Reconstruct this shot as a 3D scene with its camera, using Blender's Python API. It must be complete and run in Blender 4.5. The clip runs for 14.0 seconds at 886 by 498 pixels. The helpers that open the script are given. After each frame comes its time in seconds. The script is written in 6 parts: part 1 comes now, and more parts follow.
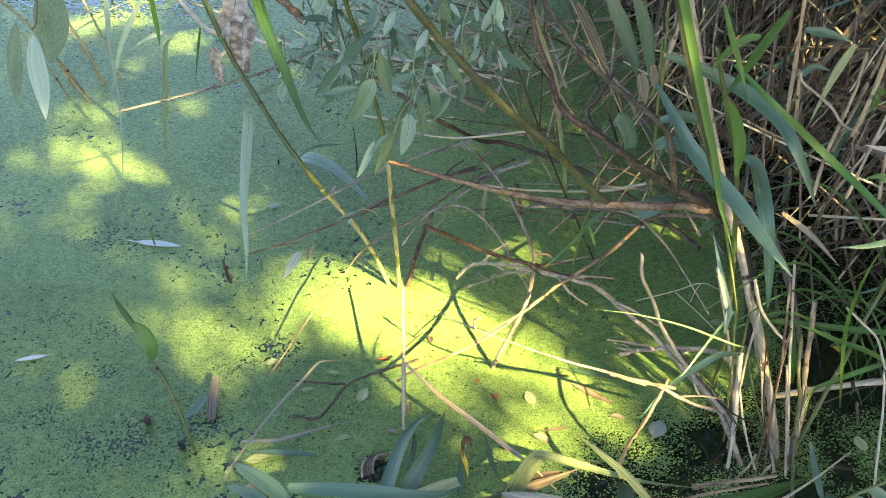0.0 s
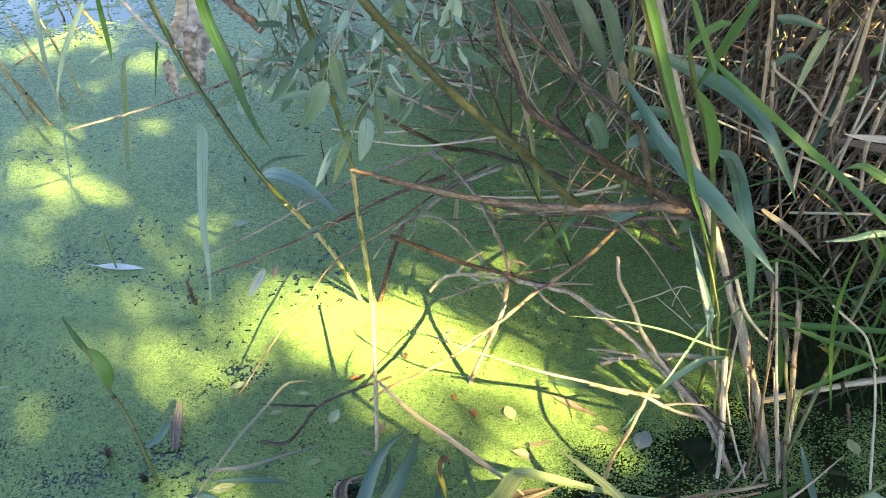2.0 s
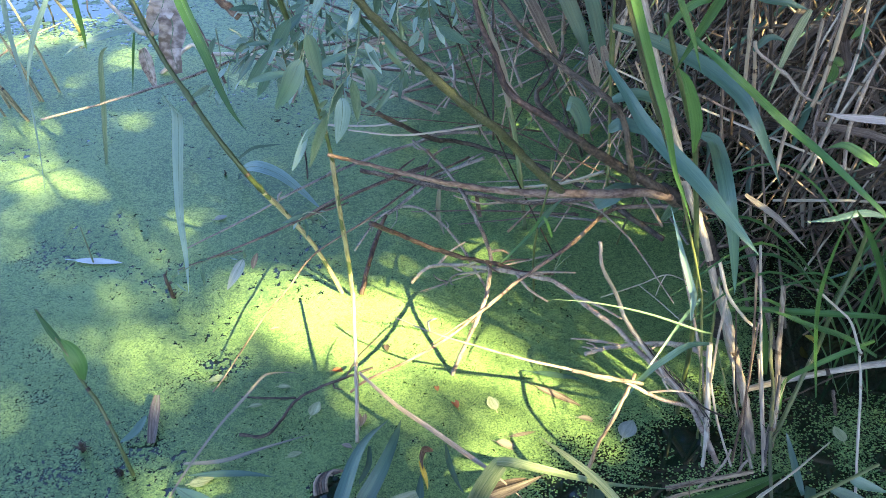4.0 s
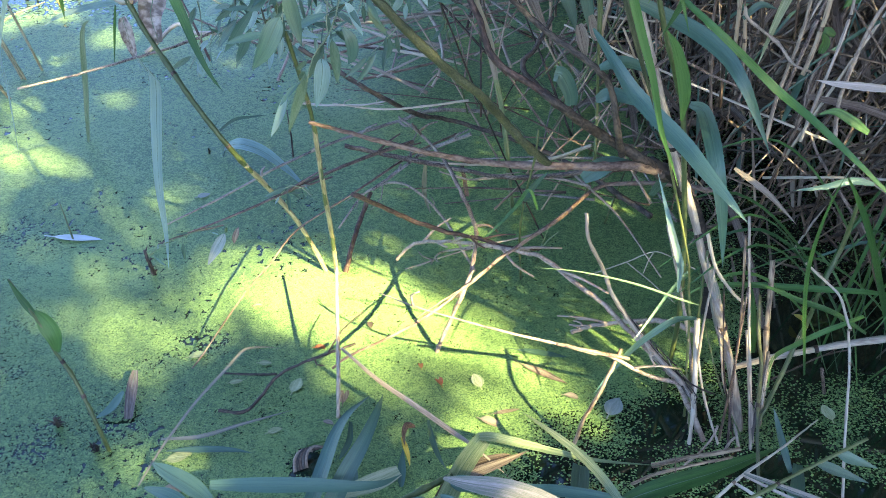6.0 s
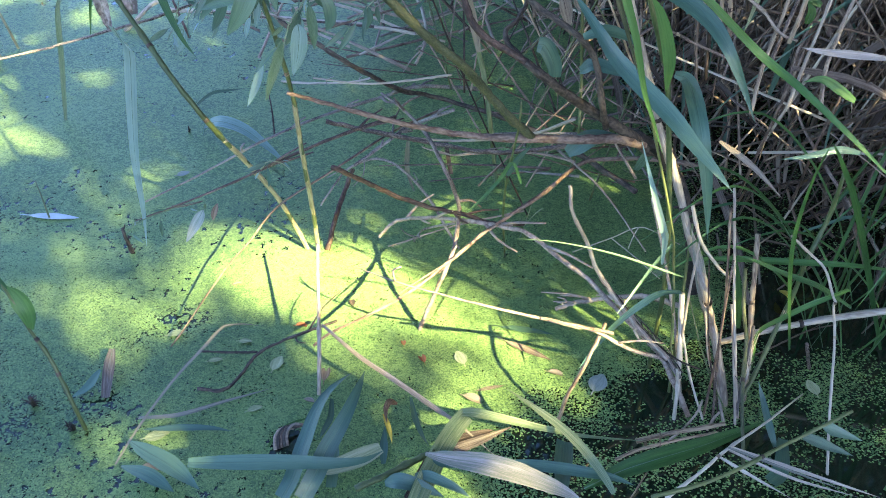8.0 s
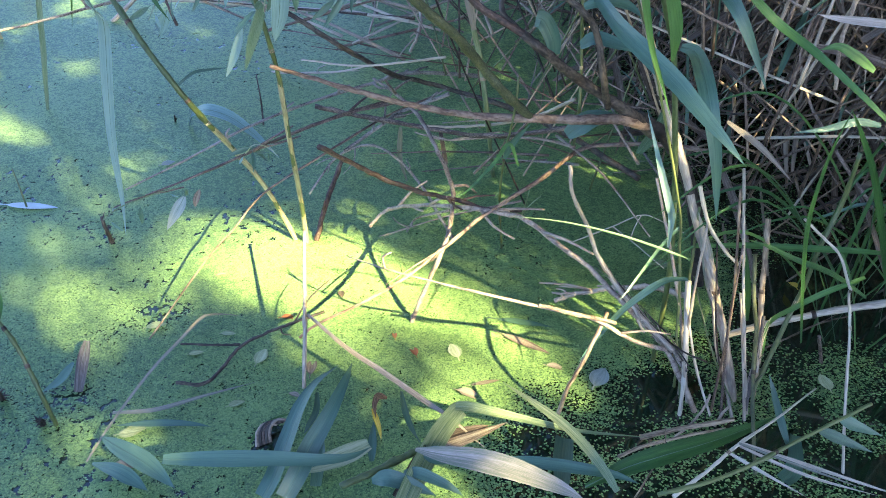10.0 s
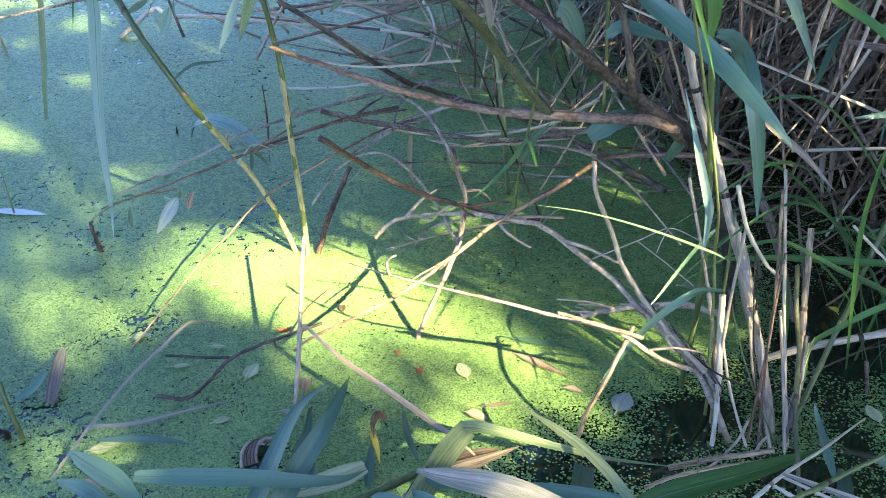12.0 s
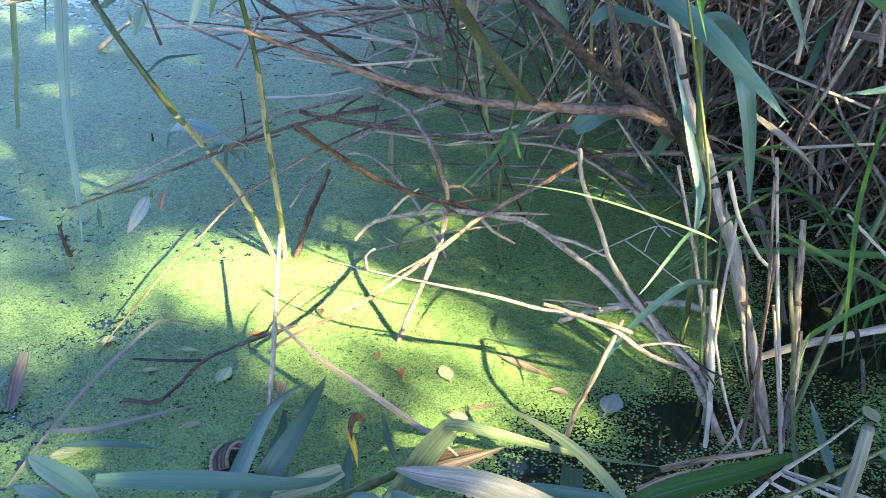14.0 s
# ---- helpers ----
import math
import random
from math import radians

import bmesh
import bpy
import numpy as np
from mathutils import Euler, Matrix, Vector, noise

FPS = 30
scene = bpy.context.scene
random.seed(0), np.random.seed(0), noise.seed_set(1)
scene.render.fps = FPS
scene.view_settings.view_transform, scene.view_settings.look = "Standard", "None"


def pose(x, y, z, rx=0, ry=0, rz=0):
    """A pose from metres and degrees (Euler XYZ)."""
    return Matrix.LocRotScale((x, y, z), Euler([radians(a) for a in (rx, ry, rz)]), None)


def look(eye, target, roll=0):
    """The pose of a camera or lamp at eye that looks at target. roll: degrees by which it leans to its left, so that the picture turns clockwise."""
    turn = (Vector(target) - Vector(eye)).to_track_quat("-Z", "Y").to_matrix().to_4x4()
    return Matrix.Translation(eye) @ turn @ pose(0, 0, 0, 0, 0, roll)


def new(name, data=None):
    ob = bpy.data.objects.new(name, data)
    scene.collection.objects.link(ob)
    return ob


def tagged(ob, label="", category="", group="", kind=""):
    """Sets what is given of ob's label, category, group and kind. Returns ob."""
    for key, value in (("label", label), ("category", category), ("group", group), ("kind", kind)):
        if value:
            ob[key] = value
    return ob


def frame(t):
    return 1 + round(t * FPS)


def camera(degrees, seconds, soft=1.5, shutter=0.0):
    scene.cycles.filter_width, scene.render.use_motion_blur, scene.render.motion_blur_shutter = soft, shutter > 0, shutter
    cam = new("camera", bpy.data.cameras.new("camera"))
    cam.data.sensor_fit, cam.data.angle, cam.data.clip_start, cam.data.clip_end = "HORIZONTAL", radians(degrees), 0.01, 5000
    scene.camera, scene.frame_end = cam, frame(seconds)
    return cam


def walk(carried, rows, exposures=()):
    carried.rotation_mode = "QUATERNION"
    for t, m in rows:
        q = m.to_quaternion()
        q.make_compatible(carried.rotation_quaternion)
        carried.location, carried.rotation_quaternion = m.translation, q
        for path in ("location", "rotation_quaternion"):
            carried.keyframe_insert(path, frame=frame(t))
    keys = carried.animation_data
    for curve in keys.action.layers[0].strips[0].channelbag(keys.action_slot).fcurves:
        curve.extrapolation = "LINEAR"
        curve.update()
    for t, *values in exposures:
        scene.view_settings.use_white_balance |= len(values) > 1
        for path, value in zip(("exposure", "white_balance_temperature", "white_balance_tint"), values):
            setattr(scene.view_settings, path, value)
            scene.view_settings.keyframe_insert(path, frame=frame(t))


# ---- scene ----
cam = camera(55.8, 14.0, 0.5)
PATH = [
    (0, (0.116, 0.129, 1.115), (0.006, 1.687, -0.135), 0.4),
    (0.5, (0.124, 0.155, 1.096), (0.04, 1.727, -0.138), -0.3),
    (1, (0.131, 0.166, 1.085), (0.051, 1.746, -0.138), -0.7),
    (1.5, (0.136, 0.17, 1.075), (0.055, 1.752, -0.145), -0.8),
    (2, (0.14, 0.168, 1.07), (0.062, 1.754, -0.146), -0.9),
    (2.5, (0.144, 0.166, 1.067), (0.073, 1.758, -0.143), -0.9),
    (3, (0.146, 0.168, 1.057), (0.089, 1.763, -0.149), -0.7),
    (5.5, (0.159, 0.164, 1.007), (0.115, 1.758, -0.2), -0.5),
    (6, (0.163, 0.165, 0.995), (0.132, 1.754, -0.219), 0.1),
    (6.5, (0.17, 0.17, 0.986), (0.155, 1.75, -0.24), 0.6),
    (7, (0.169, 0.169, 0.983), (0.161, 1.743, -0.251), 0.8),
    (7.5, (0.172, 0.17, 0.973), (0.167, 1.739, -0.267), 0.8),
    (8, (0.171, 0.168, 0.968), (0.17, 1.74, -0.269), 0.6),
    (10.5, (0.18, 0.213, 0.879), (0.183, 1.808, -0.327), 0.8),
    (11, (0.177, 0.227, 0.855), (0.168, 1.838, -0.33), 1.0),
    (11.5, (0.179, 0.239, 0.822), (0.157, 1.871, -0.334), 1.2),
    (12, (0.183, 0.244, 0.793), (0.155, 1.901, -0.327), 1.4),
    (12.5, (0.184, 0.254, 0.785), (0.16, 1.938, -0.294), 1.7),
    (13, (0.185, 0.258, 0.764), (0.171, 1.951, -0.301), 1.9),
    (13.5, (0.187, 0.254, 0.749), (0.184, 1.95, -0.312), 1.9),
    (14, (0.189, 0.253, 0.732), (0.194, 1.952, -0.324), 1.8),
]
# stops, kelvin and tint of the picture on the way
LOOKS = [(0.0, 3.36, 7300, 10), (2.0, 3.36, 6950, 10), (3.0, 3.33, 5700, 16), (14.0, 3.29, 5480, 16)]
walk(cam, [(t, look(eye, target, roll)) for t, eye, target, roll in PATH], LOOKS)

# ---- world and sun ----
SUN = Vector((0.117, -0.125, 0.124)).normalized()
world = bpy.data.worlds.new("sky")
world.use_nodes = True
scene.world = world
wn = world.node_tree
sky = wn.nodes.new("ShaderNodeTexSky")
sky.sky_type, sky.sun_disc = "NISHITA", False
sky.dust_density, sky.ozone_density = 0.6, 3.0
sky.sun_elevation = math.asin(SUN.z)
sky.sun_rotation = math.atan2(SUN.x, SUN.y)
wn.links.new(sky.outputs[0], wn.nodes["Background"].inputs[0])
wn.nodes["Background"].inputs[1].default_value = 0.055
sun = new("sun", bpy.data.lights.new("sun", "SUN"))
sun.data.energy, sun.data.angle, sun.data.color = 5.3, radians(0.53), (1.0, 0.87, 0.36)
sun.matrix_world = look(tuple(SUN * 20), (0, 0, 0))


# ---- materials ----
def material(name, stops, rough=0.5, gloss=0.5, scale=(40.0, 6.0), coarse=3.0, vary=0.15, bump=0.2, through_light=0.0, island=False, wet=0.0):
    """Stops: colours from dark to light that a two-scale noise runs through, stretched along the UV's length."""
    m = bpy.data.materials.new(name)
    m.use_nodes = True
    n, l = m.node_tree.nodes, m.node_tree.links
    bsdf = n["Principled BSDF"]
    uv = n.new("ShaderNodeUVMap")
    uv.uv_map = "UVMap"
    info = n.new("ShaderNodeObjectInfo")
    shift = n.new("ShaderNodeVectorMath")
    shift.operation = "MULTIPLY_ADD"
    shift.inputs[1].default_value = (scale[0], scale[1], 1)
    mul = n.new("ShaderNodeVectorMath")
    mul.operation = "SCALE"
    mul.inputs[0].default_value = (37.0, 91.0, 53.0)
    l.new(info.outputs["Random"], mul.inputs["Scale"])
    l.new(uv.outputs[0], shift.inputs[0])
    l.new(mul.outputs[0], shift.inputs[2])
    fine = n.new("ShaderNodeTexNoise")
    fine.inputs["Scale"].default_value, fine.inputs["Detail"].default_value = 1.0, 5.0
    l.new(shift.outputs[0], fine.inputs["Vector"])
    big = n.new("ShaderNodeTexNoise")
    big.inputs["Scale"].default_value, big.inputs["Detail"].default_value = coarse / max(scale), 2.0
    l.new(shift.outputs[0], big.inputs["Vector"])
    mix = n.new("ShaderNodeMix")
    mix.inputs[0].default_value = 0.45
    l.new(fine.outputs["Fac"], mix.inputs[2])
    l.new(big.outputs["Fac"], mix.inputs[3])
    rnd = info.outputs["Random"]
    if island:
        geo = n.new("ShaderNodeNewGeometry")
        rnd = geo.outputs["Random Per Island"]
    add = n.new("ShaderNodeMath")
    add.operation = "MULTIPLY_ADD"
    l.new(rnd, add.inputs[0])
    add.inputs[1].default_value = vary * 2
    add.inputs[2].default_value = -vary
    tot = n.new("ShaderNodeMath")
    tot.operation = "ADD"
    l.new(mix.outputs[0], tot.inputs[0])
    l.new(add.outputs[0], tot.inputs[1])
    ramp = n.new("ShaderNodeValToRGB")
    els = ramp.color_ramp.elements
    for i, c in enumerate(stops):
        pos = 0.35 + 0.30 * i / max(1, len(stops) - 1)
        e = els[i] if i < 2 else els.new(pos)
        e.position, e.color = pos, (*c, 1)
    l.new(tot.outputs[0], ramp.inputs[0])
    l.new(ramp.outputs[0], bsdf.inputs["Base Color"])
    bsdf.inputs["Roughness"].default_value = rough
    bsdf.inputs["Specular IOR Level"].default_value = gloss
    if wet:
        bsdf.inputs["Coat Weight"].default_value, bsdf.inputs["Coat Roughness"].default_value = wet, 0.22
    if bump:
        b = n.new("ShaderNodeBump")
        b.inputs["Strength"].default_value, b.inputs["Distance"].default_value = bump, 0.002
        l.new(fine.outputs["Fac"], b.inputs["Height"])
        l.new(b.outputs[0], bsdf.inputs["Normal"])
    if through_light:
        tr = n.new("ShaderNodeBsdfTranslucent")
        l.new(ramp.outputs[0], tr.inputs["Color"])
        mx = n.new("ShaderNodeMixShader")
        mx.inputs[0].default_value = through_light
        l.new(bsdf.outputs[0], mx.inputs[1])
        l.new(tr.outputs[0], mx.inputs[2])
        l.new(mx.outputs[0], n["Material Output"].inputs[0])
    return m


DUCKWEED = material("duckweed", [(0.107, 0.18, 0.060), (0.205, 0.315, 0.092), (0.310, 0.42, 0.135)], 0.42, 0.64, (60, 60), 3.0, 0.22, 0.0, 0.12, island=True, wet=0.33)
REED_STEM = material("reed_stem_skin", [(0.06, 0.075, 0.022), (0.10, 0.12, 0.035), (0.17, 0.17, 0.06)], 0.42, 0.5, (6, 14), 3.0, 0.1)
REED_LEAF = material("reed_leaf_skin", [(0.060, 0.115, 0.075), (0.088, 0.160, 0.100), (0.125, 0.205, 0.120)], 0.30, 0.9, (30, 5), 3.0, 0.12, 0.25, 0.22)
REED_PALE = material("reed_leaf_pale_side", [(0.20, 0.29, 0.24), (0.28, 0.38, 0.32), (0.36, 0.46, 0.39)], 0.4, 0.6, (30, 5), 3.0, 0.1, 0.2, 0.3)
GRASS_LEAF = material("grass_leaf_skin", [(0.035, 0.09, 0.02), (0.065, 0.145, 0.03), (0.11, 0.21, 0.05)], 0.42, 0.5, (30, 5), 3.0, 0.15, 0.25, 0.25)
WILLOW_LEAF = material("willow_leaf_skin", [(0.055, 0.10, 0.05), (0.10, 0.155, 0.085), (0.16, 0.215, 0.135)], 0.45, 0.4, (12, 30), 3.0, 0.15, 0.2, 0.25)
DRY_REED = material("dry_reed_skin", [(0.030, 0.017, 0.011), (0.19, 0.118, 0.074), (0.47, 0.335, 0.215)], 0.55, 0.4, (9, 8), 2.0, 0.2, 0.35)
PALE_REED = material("pale_reed_skin", [(0.28, 0.205, 0.155), (0.48, 0.375, 0.275), (0.64, 0.53, 0.41)], 0.5, 0.4, (10, 8), 2.0, 0.1, 0.3)
STRAW = material("straw_sheath", [(0.16, 0.12, 0.05), (0.34, 0.27, 0.12), (0.50, 0.41, 0.20)], 0.5, 0.4, (8, 10), 2.5, 0.08, 0.3)
WHITE_LEAF = material("white_leaf_underside", [(0.45, 0.47, 0.46), (0.58, 0.60, 0.59), (0.68, 0.70, 0.69)], 0.5, 0.4, (20, 12), 3.0, 0.05, 0.2)
BLEACHED = material("bleached_leaf_skin", [(0.22, 0.22, 0.15), (0.42, 0.34, 0.29), (0.58, 0.48, 0.43)], 0.5, 0.4, (30, 6), 3.0, 0.1, 0.3, 0.15)
DRY_LEAF = material("dry_leaf_skin", [(0.09, 0.06, 0.045), (0.23, 0.165, 0.125), (0.40, 0.32, 0.24)], 0.6, 0.3, (30, 7), 3.0, 0.18, 0.35, 0.2)
YELLOWING = material("yellowing_leaf_skin", [(0.15, 0.20, 0.09), (0.30, 0.33, 0.17), (0.50, 0.48, 0.30)], 0.5, 0.4, (30, 5), 4.0, 0.1, 0.3, 0.25)
BARK_BROWN = material("brown_bark", [(0.050, 0.028, 0.019), (0.145, 0.084, 0.056), (0.31, 0.205, 0.145)], 0.6, 0.4, (5, 13), 3.0, 0.1, 1.0)
BARK_OLIVE = material("olive_bark", [(0.04, 0.045, 0.02), (0.095, 0.095, 0.04), (0.18, 0.16, 0.07)], 0.55, 0.4, (12, 24), 3.0, 0.05, 0.5)
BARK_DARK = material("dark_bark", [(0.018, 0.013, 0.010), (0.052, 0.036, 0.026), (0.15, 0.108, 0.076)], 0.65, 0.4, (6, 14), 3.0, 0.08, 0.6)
TWIG_GREY = material("grey_twig_bark", [(0.055, 0.033, 0.025), (0.26, 0.180, 0.135), (0.50, 0.38, 0.29)], 0.6, 0.35, (12, 26), 3.0, 0.12, 0.5)
FLOAT_LEAF = material("floating_leaf_skin", [(0.22, 0.25, 0.11), (0.38, 0.40, 0.20), (0.55, 0.55, 0.32)], 0.5, 0.4, (20, 20), 3.0, 0.1, 0.3)
PALE_LEAF = material("pale_leaf_underside", [(0.22, 0.25, 0.20), (0.31, 0.33, 0.27), (0.40, 0.41, 0.35)], 0.5, 0.4, (20, 12), 3.0, 0.05, 0.2)
RED_LEAF = material("rusty_leaf_skin", [(0.18, 0.05, 0.02), (0.34, 0.11, 0.04), (0.45, 0.20, 0.08)], 0.6, 0.3, (30, 30), 3.0, 0.1, 0.3)
YELLOW_LEAF = material("yellow_leaf_skin", [(0.42, 0.26, 0.02), (0.62, 0.42, 0.04), (0.75, 0.55, 0.12)], 0.5, 0.3, (30, 30), 3.0, 0.1, 0.3, 0.15)
CROWN_LEAF = material("crown_leaf_skin", [(0.03, 0.08, 0.02), (0.06, 0.14, 0.03), (0.09, 0.18, 0.04)], 0.5, 0.4, (10, 10), 3.0, 0.1, 0.0, island=True)
RIB = material("leaf_midrib", [(0.085, 0.14, 0.085), (0.115, 0.175, 0.105), (0.15, 0.21, 0.12)], 0.4, 0.5, (10, 10), 3.0, 0.1, 0.0)
MUD = material("wet_mud", [(0.012, 0.014, 0.007), (0.022, 0.03, 0.012), (0.035, 0.045, 0.018)], 0.7, 0.3, (6, 6), 2.0, 0.0, 0.5)

WATER = bpy.data.materials.new("dark_pond_water")
WATER.use_nodes = True
_b = WATER.node_tree.nodes["Principled BSDF"]
_b.inputs["Base Color"].default_value = (0.010, 0.020, 0.009, 1)
_b.inputs["Roughness"].default_value = 0.06
_b.inputs["IOR"].default_value = 1.5
_b.inputs["Coat Weight"].default_value, _b.inputs["Coat Roughness"].default_value = 1.0, 0.03


# ---- mesh helpers ----
def smooth_path(points, steps):
    """A rounded line through the points, with so many steps between two of them."""
    p = [Vector(q) for q in points]
    p = [p[0] * 2 - p[1]] + p + [p[-1] * 2 - p[-2]]
    out = []
    for i in range(1, len(p) - 2):
        a, b, c, d = p[i - 1:i + 3]
        for k in range(steps):
            t = k / steps
            out.append(0.5 * (2 * b + (c - a) * t + (2 * a - 5 * b + 4 * c - d) * t * t + (3 * b - a - 3 * c + d) * t ** 3))
    return out + [p[-2]]


def mesh_of(name, verts, faces, uvs, mat, smooth=True):
    me = bpy.data.meshes.new(name)
    me.from_pydata([tuple(v) for v in verts], [], faces)
    lay = me.uv_layers.new(name="UVMap")
    loops = np.empty(len(me.loops), np.int32)
    me.loops.foreach_get("vertex_index", loops)
    lay.data.foreach_set("uv", np.asarray(uvs, np.float32)[loops].ravel())
    me.polygons.foreach_set("use_smooth", [smooth] * len(me.polygons))
    me.materials.append(mat)
    return me


def tube_data(points, r0, r1, steps=5, sides=7, wob=0.0, nodes=(), rng=None):
    """A tapered round stalk along the points; nodes: places (0 to 1) where it is thickened."""
    path = smooth_path(points, steps)
    length = [0.0]
    for a, b in zip(path, path[1:]):
        length.append(length[-1] + (b - a).length)
    verts, uvs, faces = [], [], []
    side = None
    for i, q in enumerate(path):
        d = (path[min(i + 1, len(path) - 1)] - path[max(i - 1, 0)]).normalized()
        if side is None:
            side = d.orthogonal().normalized()
        side = (side - d * side.dot(d)).normalized()
        up = d.cross(side)
        f = length[i] / max(length[-1], 1e-6)
        r = r0 + (r1 - r0) * f
        for nd in nodes:
            r *= 1 + 0.35 * math.exp(-((f - nd) * length[-1] / 0.006) ** 2)
        if rng and 0 < i < len(path) - 1:
            q = q + (side * rng.uniform(-1, 1) + up * rng.uniform(-1, 1)) * wob
            r *= 1 + rng.uniform(-0.12, 0.12)
        for k in range(sides):
            a = 2 * math.pi * k / sides
            verts.append(q + (side * math.cos(a) + up * math.sin(a)) * r)
            uvs.append((abs(k / sides - 0.5) * 2, length[i] * 10))
    for i in range(len(path) - 1):
        for k in range(sides):
            a, b = i * sides + k, i * sides + (k + 1) % sides
            faces.append((a, b, b + sides, a + sides))
    faces.append(tuple(reversed(range(sides))))
    faces.append(tuple(range((len(path) - 1) * sides, len(path) * sides)))
    return verts, faces, uvs, path


def blade_data(points, width, facing=(0, 0, 1), fold=0.25, steps=6, base=0.5, peak=0.35, twist=0.0, tip=1.0, ripple=0.0, rng=None, oval=False):
    """A grass or reed leaf along the points: pointed, creased along its midrib. facing: where its upper side looks.
    base: its share of the width at the start; peak: where it is widest; tip: share of the taper to a point."""
    path = smooth_path(points, steps)
    n = len(path) - 1
    up = Vector(facing)
    cross = (-1.0, -0.55, 0.0, 0.55, 1.0)
    verts, uvs, faces = [], [], []
    run = 0.0
    for i, q in enumerate(path):
        d = (path[min(i + 1, n)] - path[max(i - 1, 0)]).normalized()
        if i:
            run += (q - path[i - 1]).length
        f = i / n
        u = (up - d * up.dot(d)).normalized()
        u = Matrix.Rotation(radians(twist) * f, 3, d) @ u
        s = d.cross(u)
        if oval:
            w = math.sin(math.pi * min(f ** 0.85, 0.995)) ** 0.8
        elif f < peak:
            w = base + (1 - base) * math.sin(0.5 * math.pi * f / peak)
        else:
            g = (f - peak) / (1 - peak)
            w = 1 - tip * g ** 1.7
        w = max(w, 0.02) * width / 2
        shake = rng.uniform(-1, 1) * ripple * width if rng else 0.0
        for c in cross:
            verts.append(q + s * (c * w) + u * (abs(c) * fold * w + shake * c))
            uvs.append((c, run * 10))
    m = len(cross)
    for i in range(n):
        for k in range(m - 1):
            a = i * m + k
            faces.append((a, a + 1, a + m + 1, a + m))
    return verts, faces, uvs


def joined(name, pieces, mat):
    verts, faces, uvs = [], [], []
    for v, f, u in pieces:
        o = len(verts)
        verts += list(v)
        uvs += list(u)
        faces += [tuple(x + o for x in q) for q in f]
    return mesh_of(name, verts, faces, uvs, mat)


def thing(name, label, category, group="", at=(0, 0, 0), kind=""):
    ob = new(name)
    ob.location = at
    ob.empty_display_size = 0.05
    return tagged(ob, label, category, group, kind)


def part(name, me, parent, label=""):
    ob = new(name, me)
    ob.parent = parent
    ob.matrix_parent_inverse = Matrix.Translation(-parent.location) if parent.parent is None and parent.type == "EMPTY" else Matrix()
    return tagged(ob, label)


def solo(name, me, label, category, group="", kind=""):
    return tagged(new(name, me), label, category, group, kind)


WITHERED = material("withered_skin", [(0.05, 0.040, 0.034), (0.16, 0.128, 0.108), (0.36, 0.30, 0.26)], 0.6, 0.3, (30, 7), 3.0, 0.1, 0.4)

GREY_STRAW = material("grey_straw_skin", [(0.14, 0.125, 0.09), (0.22, 0.20, 0.15), (0.33, 0.30, 0.23)], 0.55, 0.4, (30, 7), 3.0, 0.1, 0.4)
CRUMPLED = material("crumpled_leaf_skin", [(0.17, 0.13, 0.11), (0.46, 0.385, 0.34), (0.64, 0.56, 0.50)], 0.6, 0.3, (1.8, 12), 4.0, 0.1, 0.9)
FIBRE = material("frayed_bark", [(0.05, 0.035, 0.028), (0.22, 0.17, 0.135), (0.46, 0.37, 0.30)], 0.6, 0.3, (9, 8), 2.0, 0.22, 0.3, island=True)
SPECKLED = material("speckled_twig_bark", [(0.018, 0.014, 0.012), (0.23, 0.18, 0.15), (0.36, 0.30, 0.25), (0.46, 0.39, 0.33)], 0.6, 0.35, (9, 30), 3.0, 0.05, 0.6)

RNG = random.Random(7)


# ---- kinds of things ----
def twig(points, r0, r1, label, mat=None, spurs=0, group="", name="dead_twig", wob=0.0012):
    """A dead twig with short broken side spurs."""
    v, f, u, path = tube_data(points, r0, r1, 6, 7, min(wob, 0.3 * min(r0, r1)), (), RNG)
    pieces = [(v, f, u)]
    for k in range(spurs):
        i = RNG.randrange(2, len(path) - 2)
        d = (path[i + 1] - path[i]).normalized()
        off = Vector((RNG.uniform(-1, 1), RNG.uniform(-1, 1), RNG.uniform(-0.3, 1))).normalized()
        ln = RNG.uniform(0.015, 0.06)
        q = path[i]
        v, f, u, _ = tube_data([q, q + (off + d * 0.8) * ln * 0.5, q + (off * 0.8 + d) * ln], r1 * 0.7, r1 * 0.35, 2, 5)
        pieces.append((v, f, u))
    return solo(name, joined(name, pieces, mat or TWIG_GREY), label, "twig", group)


